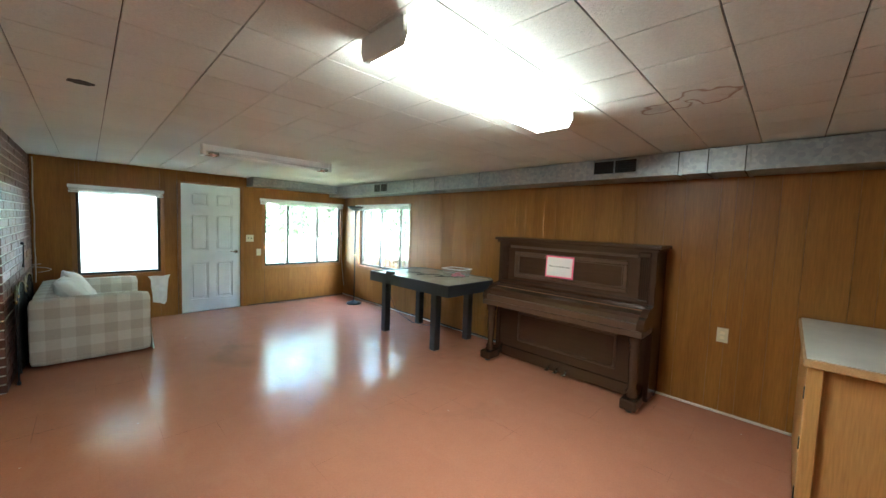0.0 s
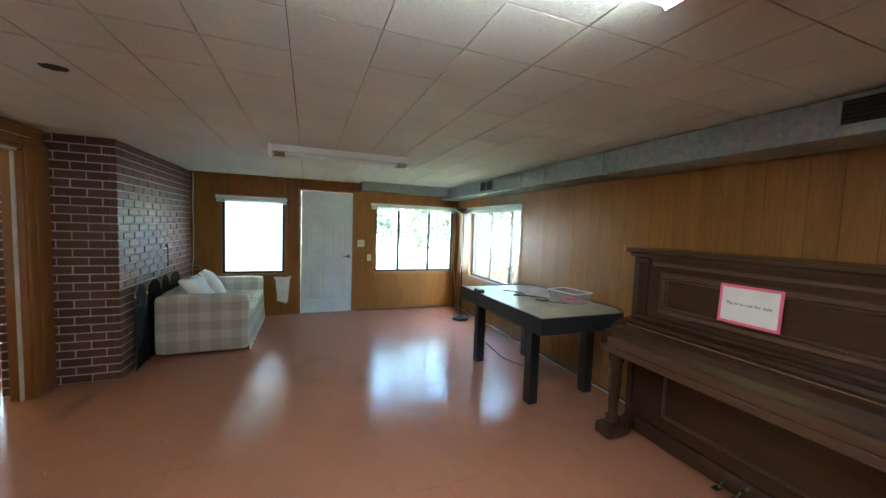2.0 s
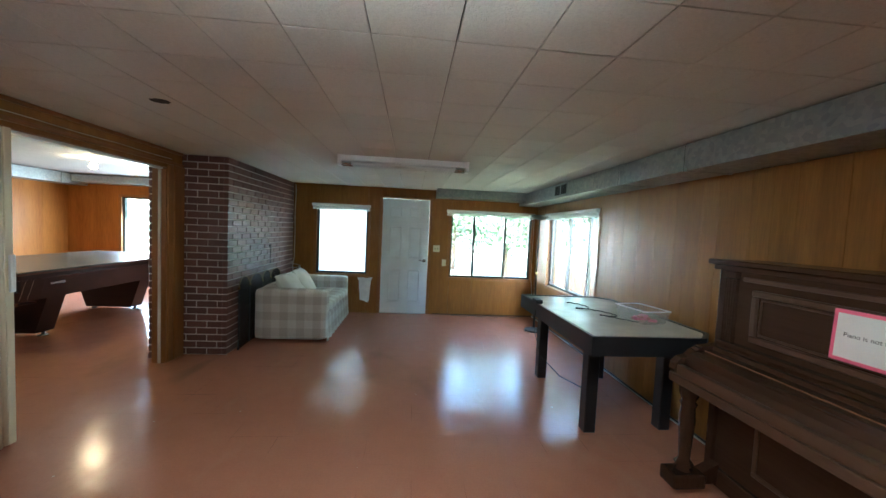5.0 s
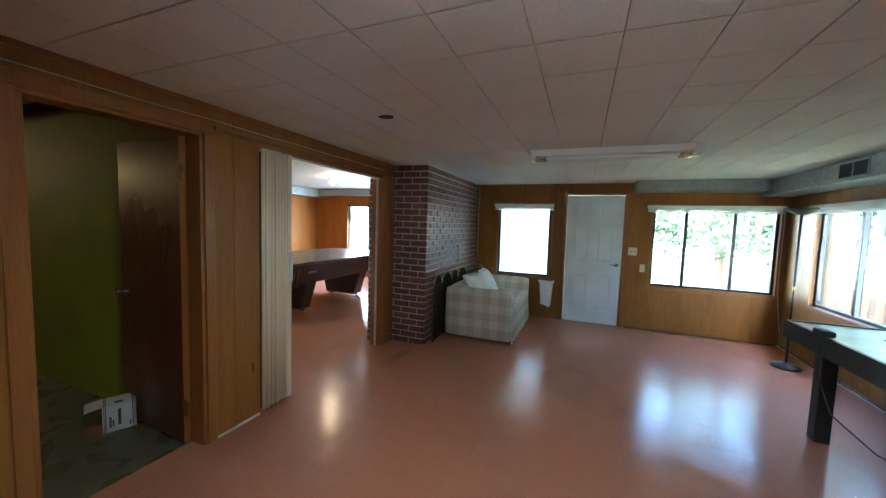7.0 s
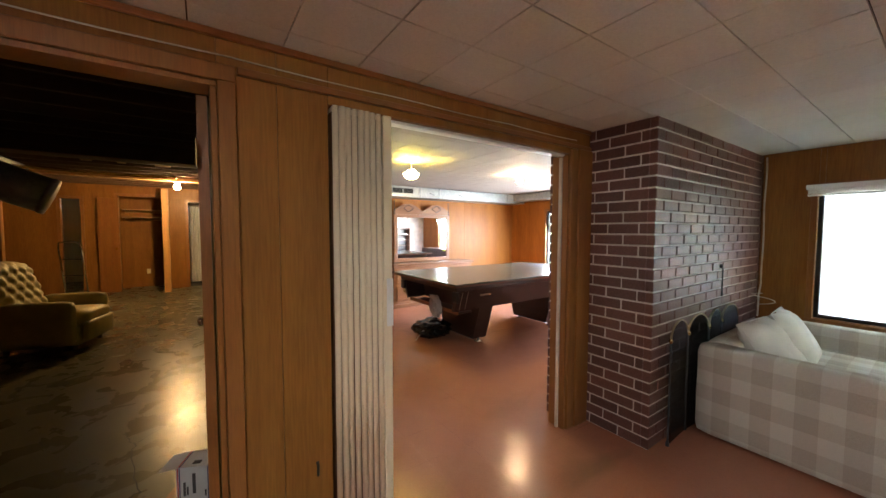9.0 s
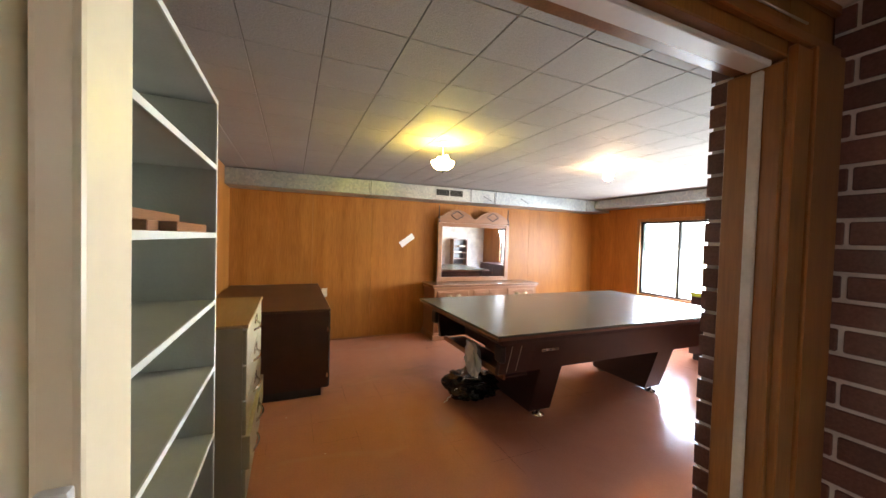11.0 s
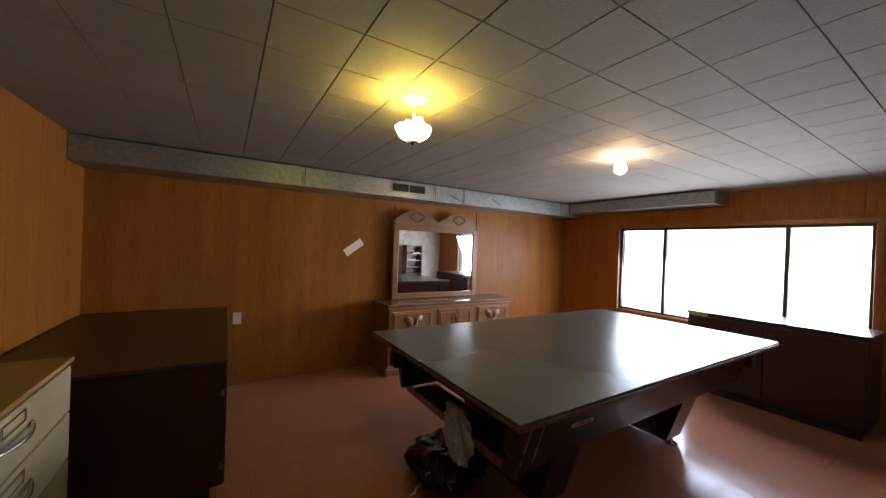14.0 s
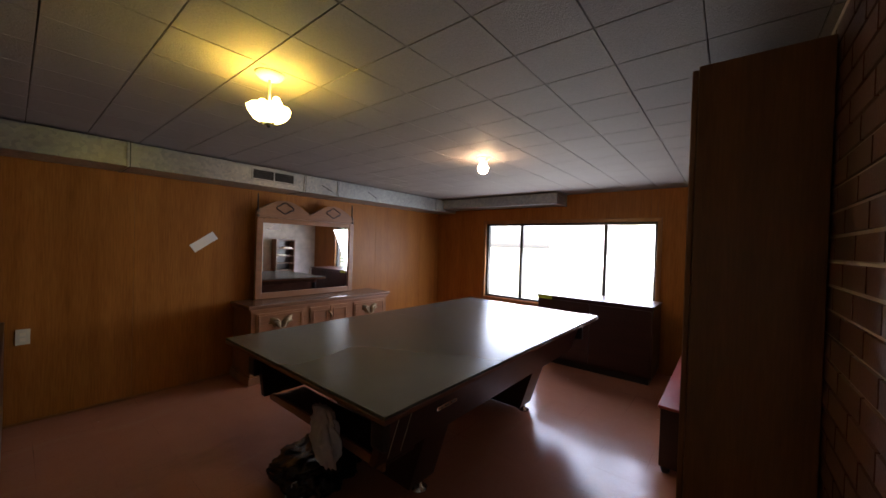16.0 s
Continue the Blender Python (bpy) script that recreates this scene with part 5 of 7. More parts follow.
def loveseat():
    root = thing("loveseat", "beige and cream checked loveseat with a loose skirted cover", "sofa")
    x0, x1, y0, y1 = -0.42, 0.445, 5.37, 6.88
    part("base", soft_box(x0 + 0.02, x1 - 0.03, y0 + 0.16, y1 - 0.16, 0.03, 0.34, 0.03, 0, 1), M_PLAID, root, "", True)
    part("backrest", soft_box(x0, x0 + 0.2, y0 + 0.1, y1 - 0.1, 0.05, 0.66, 0.05, 0, 2), M_PLAID, root, "", True)
    for i, (a, b) in enumerate(((y0, y0 + 0.17), (y1 - 0.17, y1))):
        part("arm", soft_box(x0 - 0.005, x1, a, b, 0.02, 0.65, 0.045, 0, 3 + i, 9), M_PLAID, root, "", True)
    for a, b in ((y0 + 0.175, 6.135), (6.145, y1 - 0.175)):
        part("seat_cushion", soft_box(x0 + 0.19, x1 + 0.02, a, b, 0.335, 0.47, 0.045, 0.12, a), M_PLAID, root, "", True)
    bm = bmesh.new()
    n = 44
    top, bot = [], []
    for i in range(n + 1):
        y = y0 + 0.01 + (y1 - y0 - 0.02) * i / n
        w = 0.012 * math.sin(i * 1.3) + 0.006 * math.sin(i * 3.1)
        top.append((x1 - 0.005, y, 0.33))
        bot.append((x1 + 0.018 + w, y, 0.012))
    rows = []
    for k in range(5):
        f = k / 4
        rows.append([bm.verts.new(Vector(p).lerp(Vector(q), f)) for p, q in zip(top, bot)])
    back = [[bm.verts.new(v.co - Vector((0.006, 0, 0))) for v in r] for r in rows]
    for a, b in zip(rows, rows[1:]):
        for i in range(n):
            bm.faces.new((a[i], b[i], b[i + 1], a[i + 1]))
    for a, b in zip(back, back[1:]):
        for i in range(n):
            bm.faces.new((a[i], a[i + 1], b[i + 1], b[i]))
    part("skirt", bm, M_PLAID, root, "pleated cloth skirt", True)


loveseat()


def pillow(at, turn, lean, seed):
    ob = thing("cushion", "plump cream cushion on the checked loveseat", "cushion", group="cushions on the loveseat")
    ob.matrix_basis = pose(at[0], at[1], at[2], 0, lean, turn)
    bm = bmesh.new()
    bmesh.ops.create_cube(bm, size=1)
    bmesh.ops.subdivide_edges(bm, edges=bm.edges[:], cuts=9, use_grid_fill=True)
    for v in bm.verts:
        u, w = 2 * v.co.y, 2 * v.co.z
        edge = max(0.0, (1 - u ** 4) * (1 - w ** 4))
        t = 0.02 + 0.15 * edge ** 0.6
        pinch = 1 - 0.08 * (1 - abs(u * w)) * max(abs(u), abs(w))
        v.co = Vector((v.co.x * t + 0.012 * noise.noise(Vector((u * 2 + seed, w * 2, v.co.x * 3))), 0.235 * u * pinch, 0.22 * w * pinch))
    part("cover", bm, M_CUSHION, ob, "", True)
    part("piping", tube([(0, 0.232 * math.copysign(min(1, abs(1.3 * math.cos(a))), math.cos(a)), 0.218 * math.copysign(min(1, abs(1.3 * math.sin(a))), math.sin(a))) for a in [i * math.pi / 16 for i in range(33)]], 0.005, None, 6), M_CUSHION, ob, "", True)


pillow((-0.12, 5.82, 0.6), -5, -34, 1)
pillow((-0.1, 6.3, 0.61), 4, -32, 4)


def fire_screen():
    root = thing("fireplace_screen", "folding fireplace screen of black mesh with brass arches", "fireplace screen")
    xs = [-0.455, -0.475, -0.455, -0.475, -0.455]
    ys = [5.05, 5.365, 5.68, 5.995, 6.31]
    for i in range(4):
        a, b = Vector((xs[i], ys[i], 0)), Vector((xs[i + 1], ys[i + 1], 0))
        d = (b - a)
        w = d.length - 0.012
        d.normalize()
        a = a + d * 0.006
        h, r = 0.71, w / 2
        arc = [(0, 0.0), (0, h)] + [(r - r * math.cos(t), h + 0.75 * r * math.sin(t)) for t in [k * math.pi / 10 for k in range(1, 10)]] + [(w, h), (w, 0.0)]
        nrm = Vector((-d.y, d.x, 0)) * 0.002
        bm = bmesh.new()
        f = [bm.verts.new(a + d * u + Vector((0, 0, z)) + nrm) for u, z in arc]
        g = [bm.verts.new(a + d * u + Vector((0, 0, z)) - nrm) for u, z in arc]
        bm.faces.new(f)
        bm.faces.new(g[::-1])
        pan = part("panel", bm, M_MESH, root)
        part("arch", tube([a + d * u + Vector((0, 0, z)) for u, z in arc[1:-1]], 0.007, None, 8), M_ANTIQUE, pan, "dull brass arch", True)
        part("upright", tube([a, a + Vector((0, 0, h))], 0.006, None, 6), M_BLACK, pan)
        part("upright", tube([a + d * w, a + d * w + Vector((0, 0, h))], 0.006, None, 6), M_BLACK, pan)
        part("foot", lathe([(0.012, 0), (0.012, 0.02), (0.008, 0.03)], 10, None, tuple(a)), M_BLACK, pan)
        part("knob", lathe([(0.006, h - 0.02), (0.013, h - 0.01), (0.013, h + 0.004), (0.005, h + 0.012)], 10, None, tuple(a)), M_BRASS, pan, "", True)


fire_screen()


def torchiere():
    root = thing("floor_lamp", "dark metal torchiere floor lamp with an open bowl", "floor lamp", (3.38, 6.09, 0))
    part("base", lathe([(0.13, 0), (0.135, 0.012), (0.12, 0.03), (0.03, 0.045), (0.018, 0.06)], 28), M_BLACKFR, root, "", True)
    part("pole", tube([(0, 0, 0.05), (0, 0, 1.7)], 0.011, None, 12), M_BLACKFR, root, "", True)
    part("collar", lathe([(0.011, 0.86), (0.016, 0.87), (0.016, 0.9), (0.011, 0.91)], 14), M_BRASS, root, "", True)
    part("bowl", lathe([(0.02, 1.69), (0.05, 1.7), (0.11, 1.725), (0.15, 1.76), (0.147, 1.765), (0.1, 1.735), (0.02, 1.71)], 28), M_BLACKFR, root, "", True)


torchiere()


def clear_bin():
    root = thing("plastic_bin", "clear plastic bin holding small red discs", "plastic bin", (3.29, 3.5, 0.839), 8)
    bm = bmesh.new()
    lo, hi, h = 0.095, 0.115, 0.1
    ro = [bm.verts.new((sx * lo, sy * lo * 1.35, 0.0)) for sx, sy in ((-1, -1), (1, -1), (1, 1), (-1, 1))]
    rt = [bm.verts.new((sx * hi, sy * hi * 1.35, h)) for sx, sy in ((-1, -1), (1, -1), (1, 1), (-1, 1))]
    bm.faces.new(ro)
    for i in range(4):
        j = (i + 1) % 4
        bm.faces.new((ro[i], ro[j], rt[j], rt[i]))
    tub = part("tub", bm, M_PLASTIC, root, "clear tapered tub")
    bm = bmesh.new()
    for i in range(4):
        j = (i + 1) % 4
        c = [Vector((sx * hi, sy * hi * 1.35, h)) for sx, sy in ((-1, -1), (1, -1), (1, 1), (-1, 1))]
        tube([c[i], c[j]], 0.005, bm, 6)
    part("rim", bm, M_SHEER, root, "cloudy white rim")
    rng = random.Random(8)
    for i in range(9):
        x, y, z = rng.uniform(-0.05, 0.05), rng.uniform(-0.08, 0.03), 0.004 + 0.016 * (i % 3)
        part("puck", lathe([(0.03, 0), (0.033, 0.003), (0.033, 0.01), (0.03, 0.013)], 16, None, (x, y, z)), M_PINK if i % 4 else M_RED, root)


clear_bin()
pts = []
for i in range(46):
    a = i * 0.33
    pts.append((2.95 + 0.09 * math.sin(a * 0.9) + 0.004 * i, 4.02 - 0.013 * i + 0.07 * math.cos(a), 0.846 + 0.004 * (i % 2)))
solo("extension_cord", tube(pts, 0.0045, None, 6), M_CABLE, "tangled black cable lying on the game table", "cable", True)
pts = [(RIGHT - 0.03, 6.86 - 0.35 * i, 0.03 + 0.006 * math.sin(i * 2)) for i in range(16)]
solo("floor_cable", tube(pts, 0.008, None, 6), M_CABLE, "dark cable running along the skirting", "cable", True)
pts = [(2.2 + 0.05 * i, 6.9 + 0.03 * math.sin(i * 1.1), 0.006) for i in range(26)]
solo("floor_cable", tube(pts, 0.005, None, 6), M_CABLE, "thin dark cable on the floor under the window", "cable", True)
pts = [(-0.47 + 0.004 * math.sin(i), FAR - 0.02 - 0.012 * math.sin(i * 0.9) - (0.06 if i < 3 else 0), 0.62 + 0.1 * i) for i in range(16)]
solo("wall_cable", tube(pts, 0.007, None, 6), M_WIRE, "pale cable hanging down the brick corner", "cable", True)
pts = [(-0.44 + 0.1 * math.sin(i * 0.5), 6.86 - 0.06 * math.cos(i * 0.5), 0.75 + 0.008 * i) for i in range(14)]
solo("wall_cable", tube(pts, 0.004, None, 6), M_WIRE, "loose pale loop of wire behind the loveseat", "cable", True)
pts = [(3.5, FAR - 0.02, 1.72 - 0.11 * i) if i < 10 else (3.5 + 0.012 * (i - 9), FAR - 0.025, 1.72 - 0.11 * i) for i in range(15)]
solo("wall_cable", tube([(p[0] + 0.1, p[1], p[2]) for p in pts], 0.005, None, 6), M_WIRE, "pale cable hanging beside the window", "cable", True)
pts = [(LEFT + 0.012, 1.2 + 0.16 * i, 2.06 - 0.006 * abs(math.sin(i * 0.7))) for i in range(23)]
solo("wall_cable", tube(pts, 0.003, None, 5), M_WIRE, "thin pale wire stapled above the openings", "cable", True)
pts = [(LEFT + 0.012, 1.62 - 0.012 * i, 1.95 - 0.07 * i) for i in range(14)]
solo("wall_cable", tube(pts, 0.003, None, 5), M_WIRE, "thin pale wire hanging on the panelling", "cable", True)

bm = bmesh.new()
rng = random.Random(12)
outline = []
for (x, z) in ((0.57, 0.6), (0.66, 0.615), (0.74, 0.6), (0.83, 0.61), (0.8, 0.55), (0.79, 0.4), (0.785, 0.22), (0.76, 0.17), (0.7, 0.2), (0.63, 0.22), (0.62, 0.35), (0.6, 0.45), (0.61, 0.54)):
    outline.append((x + rng.uniform(-0.008, 0.008), z + rng.uniform(-0.01, 0.01)))
extrude_profile(outline, "y", FAR - 0.0115, FAR - 0.0085, bm)
solo("filler_patch", bm, M_PLASTER, "rough white filler smeared on the wood wall", "filler patch")

bm = bmesh.new()
tube([(-0.488, 5.98, 1.16), (-0.478, 5.99, 1.14), (-0.482, 6.0, 1.03), (-0.485, 6.015, 0.92)], 0.005, bm, 8)
lathe([(0.01, 0), (0.014, 0.012), (0.008, 0.026)], 12, bm, (-0.486, 5.98, 1.135))
lathe([(0.006, 0), (0.009, 0.01), (0.007, 0.04)], 10, bm, (-0.487, 6.017, 0.9))
solo("brick_hook", bm, M_BLACK, "black iron tool hanging on the brick", "iron hook")


def start_cabinet():
    root = thing("cabinet", "pine cabinet with a pale laminate top beside the wall", "cabinet")
    x0, x1, y0, y1 = 2.43, RIGHT - 0.03, -1.0, 0.385
    part("body", a_box(x0 + 0.03, x1, y0, y1, 0.0, 0.86, 0.004, 1), M_PINE, root)
    part("corner_post", a_box(x0 + 0.0, x0 + 0.06, y1 - 0.05, y1 + 0.008, 0.0, 0.86, 0.004, 1), M_PINE, root)
    part("top_edge", a_box(x0 - 0.02, x1, y0, y1 + 0.025, 0.861, 0.899, 0.004, 1), M_PINEH, root)
    part("worktop", a_box(x0 - 0.008, x1, y0, y1 + 0.014, 0.9, 0.906, 0.002, 1), M_LAMINATE, root, "pale grey laminate")
    for z in (0.2, 0.46, 0.72):
        part("hinge", a_box(x0 + 0.02, x0 + 0.04, y1 + 0.008, y1 + 0.013, z - 0.03, z + 0.03), M_BLACK, root)


start_cabinet()


def accordion_door():
    root = thing("accordion_door", "folded cream vinyl accordion door in the wide opening", "folding door")
    n, a, b = 8, 3.015, 3.245
    xc, w = LEFT - 0.045, (b - a) / n
    for i in range(n):
        d = 0.058 + 0.004 * math.sin(i * 1.7)
        c, r = a + (i + 0.5) * w, w / 2 - 0.0006
        ring = [(xc + d - r + r * math.cos(t), c + r * math.sin(t)) for t in [(k - 5) * math.pi / 10 for k in range(11)]]
        ring += [(xc - d + r - r * math.cos(t), c - r * math.sin(t)) for t in [(k - 5) * math.pi / 10 for k in range(11)]]
        bm = extrude_profile(ring, "z", 0.02 + 0.004 * (i % 3), 1.966)
        low = [v for v in bm.verts if v.co.z < 1]
        bmesh.ops.translate(bm, verts=low, vec=(0.006 * math.sin(i * 2.1), 0.012 * i / n, 0))
        part("pleat", bm, M_VINYL, root, "", True)
    part("folded_web", a_box(xc - 0.045, xc + 0.045, a, b, 0.03, 1.94), M_DARKGAP, root)
    part("lead_post", a_box(xc - 0.075, xc + 0.055, b + 0.006, b + 0.05, 0.015, 1.966, 0.008, 2), M_VINYL, root)
    part("handle", a_box(xc + 0.056, xc + 0.072, b + 0.016, b + 0.046, 0.97, 1.2, 0.005, 2), M_WHITE, root, "pale pull handle")
    part("track", a_box(LEFT - 0.075, LEFT - 0.02, 3.3, WIDE_OPEN[1] - 0.025, 1.945, 1.961, 0.003, 1), M_WHITE, root, "white overhead track")


accordion_door()


def cellar_door():
    root = new("door_2")
    tagged(root, "dark brown flush door standing open into the cellar", "door", "", "structure")
    y = CELLAR_DOOR[1] - 0.028
    x1 = LEFT - 0.12
    root.matrix_basis = Matrix.Translation((x1, y, 0)) @ Matrix.Rotation(radians(-3.5), 4, "Z") @ Matrix.Translation((-x1, -y, 0))
    slab = part("slab", a_box(x1 - 0.72, x1 - 0.004, y - 0.036, y, 0.012, 1.945, 0.002, 1), M_OLDDOOR, root)
    part("door_edge", a_box(x1 - 0.0038, x1 + 0.001, y - 0.036, y, 0.012, 1.945), M_TRIM, slab)
    for z in (0.25, 1.72):
        part("hinge", a_box(x1 - 0.01, x1 + 0.05, y - 0.039, y - 0.0365, z - 0.05, z + 0.05), M_BRASS, root, "brass butt hinge")
    bm = lathe([(0.028, 0), (0.028, 0.005), (0.011, 0.01), (0.011, 0.035), (0.024, 0.045), (0.026, 0.06), (0.015, 0.068)], 16)
    bmesh.ops.rotate(bm, verts=bm.verts, matrix=Matrix.Rotation(radians(90), 3, "X"))
    bmesh.ops.translate(bm, verts=bm.verts, vec=(x1 - 0.65, y - 0.036, 0.93))
    part("door_knob", bm, M_STEEL, root, "", True)


cellar_door()


def carton():
    root = thing("cardboard_box", "white mailing carton lying on its side, one end open", "cardboard box", (-1.724, 2.5, -0.006), 66)
    w, d, h = 0.085, 0.075, 0.185
    bm = bmesh.new()
    for args in ((-w, w, -d, -d + 0.004, 0, h), (-w, w, d - 0.004, d, 0, h), (w - 0.004, w, -d, d, 0, h), (-w, w, -d, d, 0, 0.004), (-w, w, -d, d, h - 0.004, h)):
        box(bm, *args)
    part("box_body", bm, M_CARTON, root)
    part("box_lining", a_box(w - 0.009, w - 0.005, -d + 0.005, d - 0.005, 0.005, h - 0.005), M_LIP, root, "brown inside of the carton")
    for hinge, angle, size in (((-w, h - 0.002), 172, 0.085), ((-w, 0.003), 176, 0.07)):
        bm = a_box(0, size, -d, d, -0.0015, 0.0015)
        bmesh.ops.rotate(bm, verts=bm.verts, matrix=Matrix.Rotation(radians(angle if hinge[1] > 0.1 else -angle), 3, "Y"))
        bmesh.ops.translate(bm, verts=bm.verts, vec=(hinge[0], 0, hinge[1]))
        part("flap", bm, M_CARTON if hinge[1] > 0.1 else M_LIP, root)
    for u, mat in ((-w + 0.006, M_RED), (-w + 0.014, M_NAVY), (w - 0.02, M_NAVY), (w - 0.012, M_RED)):
        part("stripe", a_box(u, u + 0.005, -d - 0.001, -d + 0.001, 0.001, h - 0.001), mat, root, "coloured printed stripe")
        part("stripe", a_box(u, u + 0.005, -d + 0.002, d, h - 0.001, h + 0.001), mat, root, "coloured printed stripe")
    for u, z0, z1, t in ((-0.052, 0.03, 0.105, 0.012), (-0.036, 0.035, 0.08, 0.009), (-0.008, 0.04, 0.15, 0.016), (0.05, 0.02, 0.055, 0.008)):
        part("print_bar", a_box(u, u + t, -d - 0.0012, -d + 0.001, z0, z1), M_INK, root, "dark unreadable print")
    part("print_bar", a_box(-0.02, 0.02, -0.05, -0.02, h - 0.001, h + 0.0012), M_INK, root, "dark printed emblem")


carton()
bm = bmesh.new()
tube([(-0.965, 2.93, 0.42), (-0.955, 2.93, 0.4), (-0.958, 2.93, 0.36)], 0.006, bm, 6)
solo("cable_stub", bm, M_CABLE, "dark cable stub poking from the panelling", "cable")


# ---- pool room ----
def pool_table():
    root = thing("pool_table", "dark pool table covered by a green-black table-tennis board", "pool table")
    x0, x1, y0, y1 = -3.93, -2.405, 4.735, 7.465
    m = (y0 + y1) / 2
    for a, b in ((y0, m - 0.0015), (m + 0.0015, y1)):
        half = part("board", a_box(x0, x1, a, b, 0.835, 0.85, 0.002, 1), M_BOARD, root, "scuffed dark green board half")
        part("board_edge", a_box(x0 - 0.002, x1 + 0.002, a - 0.001, b - 0.0005, 0.815, 0.8345, 0.003, 1), M_EDGE, half, "red-brown wooden edge band")
    bx0, bx1, by0, by1 = x0 + 0.1, x1 - 0.1, y0 + 0.1, y1 - 0.1
    part("rail", a_box(bx0, bx1, by0, by1, 0.745, 0.82, 0.012, 2), M_DARKWOOD, root)
    prof = [(bx0 + 0.03, 0.744), (bx1 - 0.03, 0.744), (bx1 - 0.11, 0.5), (bx0 + 0.11, 0.5)]
    part("cabinet", extrude_profile(prof, "y", by0 + 0.32, by1 - 0.04), M_DARKWOOD, root)
    # the open end with its drop tray
    ya, yb = by0 + 0.04, by0 + 0.319
    for e, s in ((bx0, 1), (bx1, -1)):
        prof = [(e + s * 0.03, 0.744), (e + s * 0.11, 0.5), (e + s * 0.15, 0.5), (e + s * 0.075, 0.744)]
        part("skirt_board", extrude_profile(prof if s < 0 else prof[::-1], "y", ya, yb), M_DARKWOOD, root)
    tray = part("drop_tray", a_box(bx0 + 0.13, bx1 - 0.13, by0 + 0.11, yb, 0.462, 0.48, 0.003, 1), M_DARKWOOD, root, "ball drop tray at the open end")
    part("tray_lip", a_box(bx0 + 0.11, bx1 - 0.11, by0 + 0.09, by0 + 0.109, 0.458, 0.505, 0.005, 2), M_LIP, tray, "rubbed lighter wooden lip")
    for sx in (bx0 + 0.002, bx1 - 0.1):
        for yy in (by0 - 0.004, by1 - 0.05):
            part("corner_casting", a_box(sx, sx + 0.098, yy, yy + 0.043, 0.62, 0.744, 0.02, 3), M_BLACK, root)
    for yy in (4.945, 5.025):
        bm = a_box(-0.0012, 0.0012, -0.0018, 0.0018, -0.11, 0.11)
        bmesh.ops.rotate(bm, verts=bm.verts, matrix=Matrix.Rotation(math.atan2(0.08, 0.244), 3, "Y"))
        bmesh.ops.translate(bm, verts=bm.verts, vec=(bx1 - 0.0695, yy, 0.622))
        part("inlay_line", bm, M_IVORY, root, "thin pale inlay line")
    for s, (a, b) in enumerate(((5.28, 5.62), (6.68, 7.02))):
        prof = [(bx0 + 0.2, 0.5), (bx1 - 0.2, 0.5), (bx1 - 0.34, 0.05), (bx0 + 0.34, 0.05)]
        leg = part("pedestal", extrude_profile(prof, "y", a + 0.06, b - 0.06), M_DARKWOOD, root)
        for fx in (bx0 + 0.36, bx1 - 0.36):
            part("levelling_foot", lathe([(0.05, 0), (0.052, 0.008), (0.02, 0.02), (0.014, 0.055)], 18, None, (fx, (a + b) / 2, 0)), M_STEEL, leg, "", True)
    part("name_plate", a_box(bx1 - 0.035, bx1 - 0.03, 5.2, 5.36, 0.665, 0.685), M_STEEL, root, "small plate with unreadable print")
    for i in range(3):
        part("plate_bar", a_box(bx1 - 0.03, bx1 - 0.0285, 5.215 + 0.05 * i, 5.245 + 0.05 * i, 0.671, 0.679), M_BLACK, root)


pool_table()


def crumple(seed, radii, mat, name, label, category, at, sharp=0.35, flat=0.0):
    bm = bmesh.new()
    bmesh.ops.create_icosphere(bm, subdivisions=5, radius=1)
    for v in bm.verts:
        p = v.co.copy()
        k = 1 + sharp * noise.noise(p * 2.1 + Vector((seed, 0, 0))) + sharp * 0.6 * abs(noise.noise(p * 5.5 + Vector((seed, 3, 0)))) + sharp * 0.25 * noise.noise(p * 13 + Vector((0, seed, 0)))
        v.co = Vector((p.x * radii[0] * k, p.y * radii[1] * k, p.z * radii[2] * k))
    lo = min(v.co.z for v in bm.verts) * 0.8
    for v in bm.verts:
        v.co.z = max(v.co.z, lo) - lo
        v.co += Vector(at)
    return solo(name, bm, mat, label, category, True)


crumple(2, (0.235, 0.235, 0.105), M_BAG, "bin_bag", "black plastic bag slumped on the floor", "plastic bag", (-3.4, 5.08, 0.0), 0.33)


pts = [(-3.3 + 0.012 * math.sin(i * 2.2), 4.9 - 0.012 * i, 0.14 - 0.0115 * i) for i in range(12)]
solo("string", tube(pts, 0.0035, None, 5), M_WIRE, "pale drawstring trailing from the black bag", "string", True)


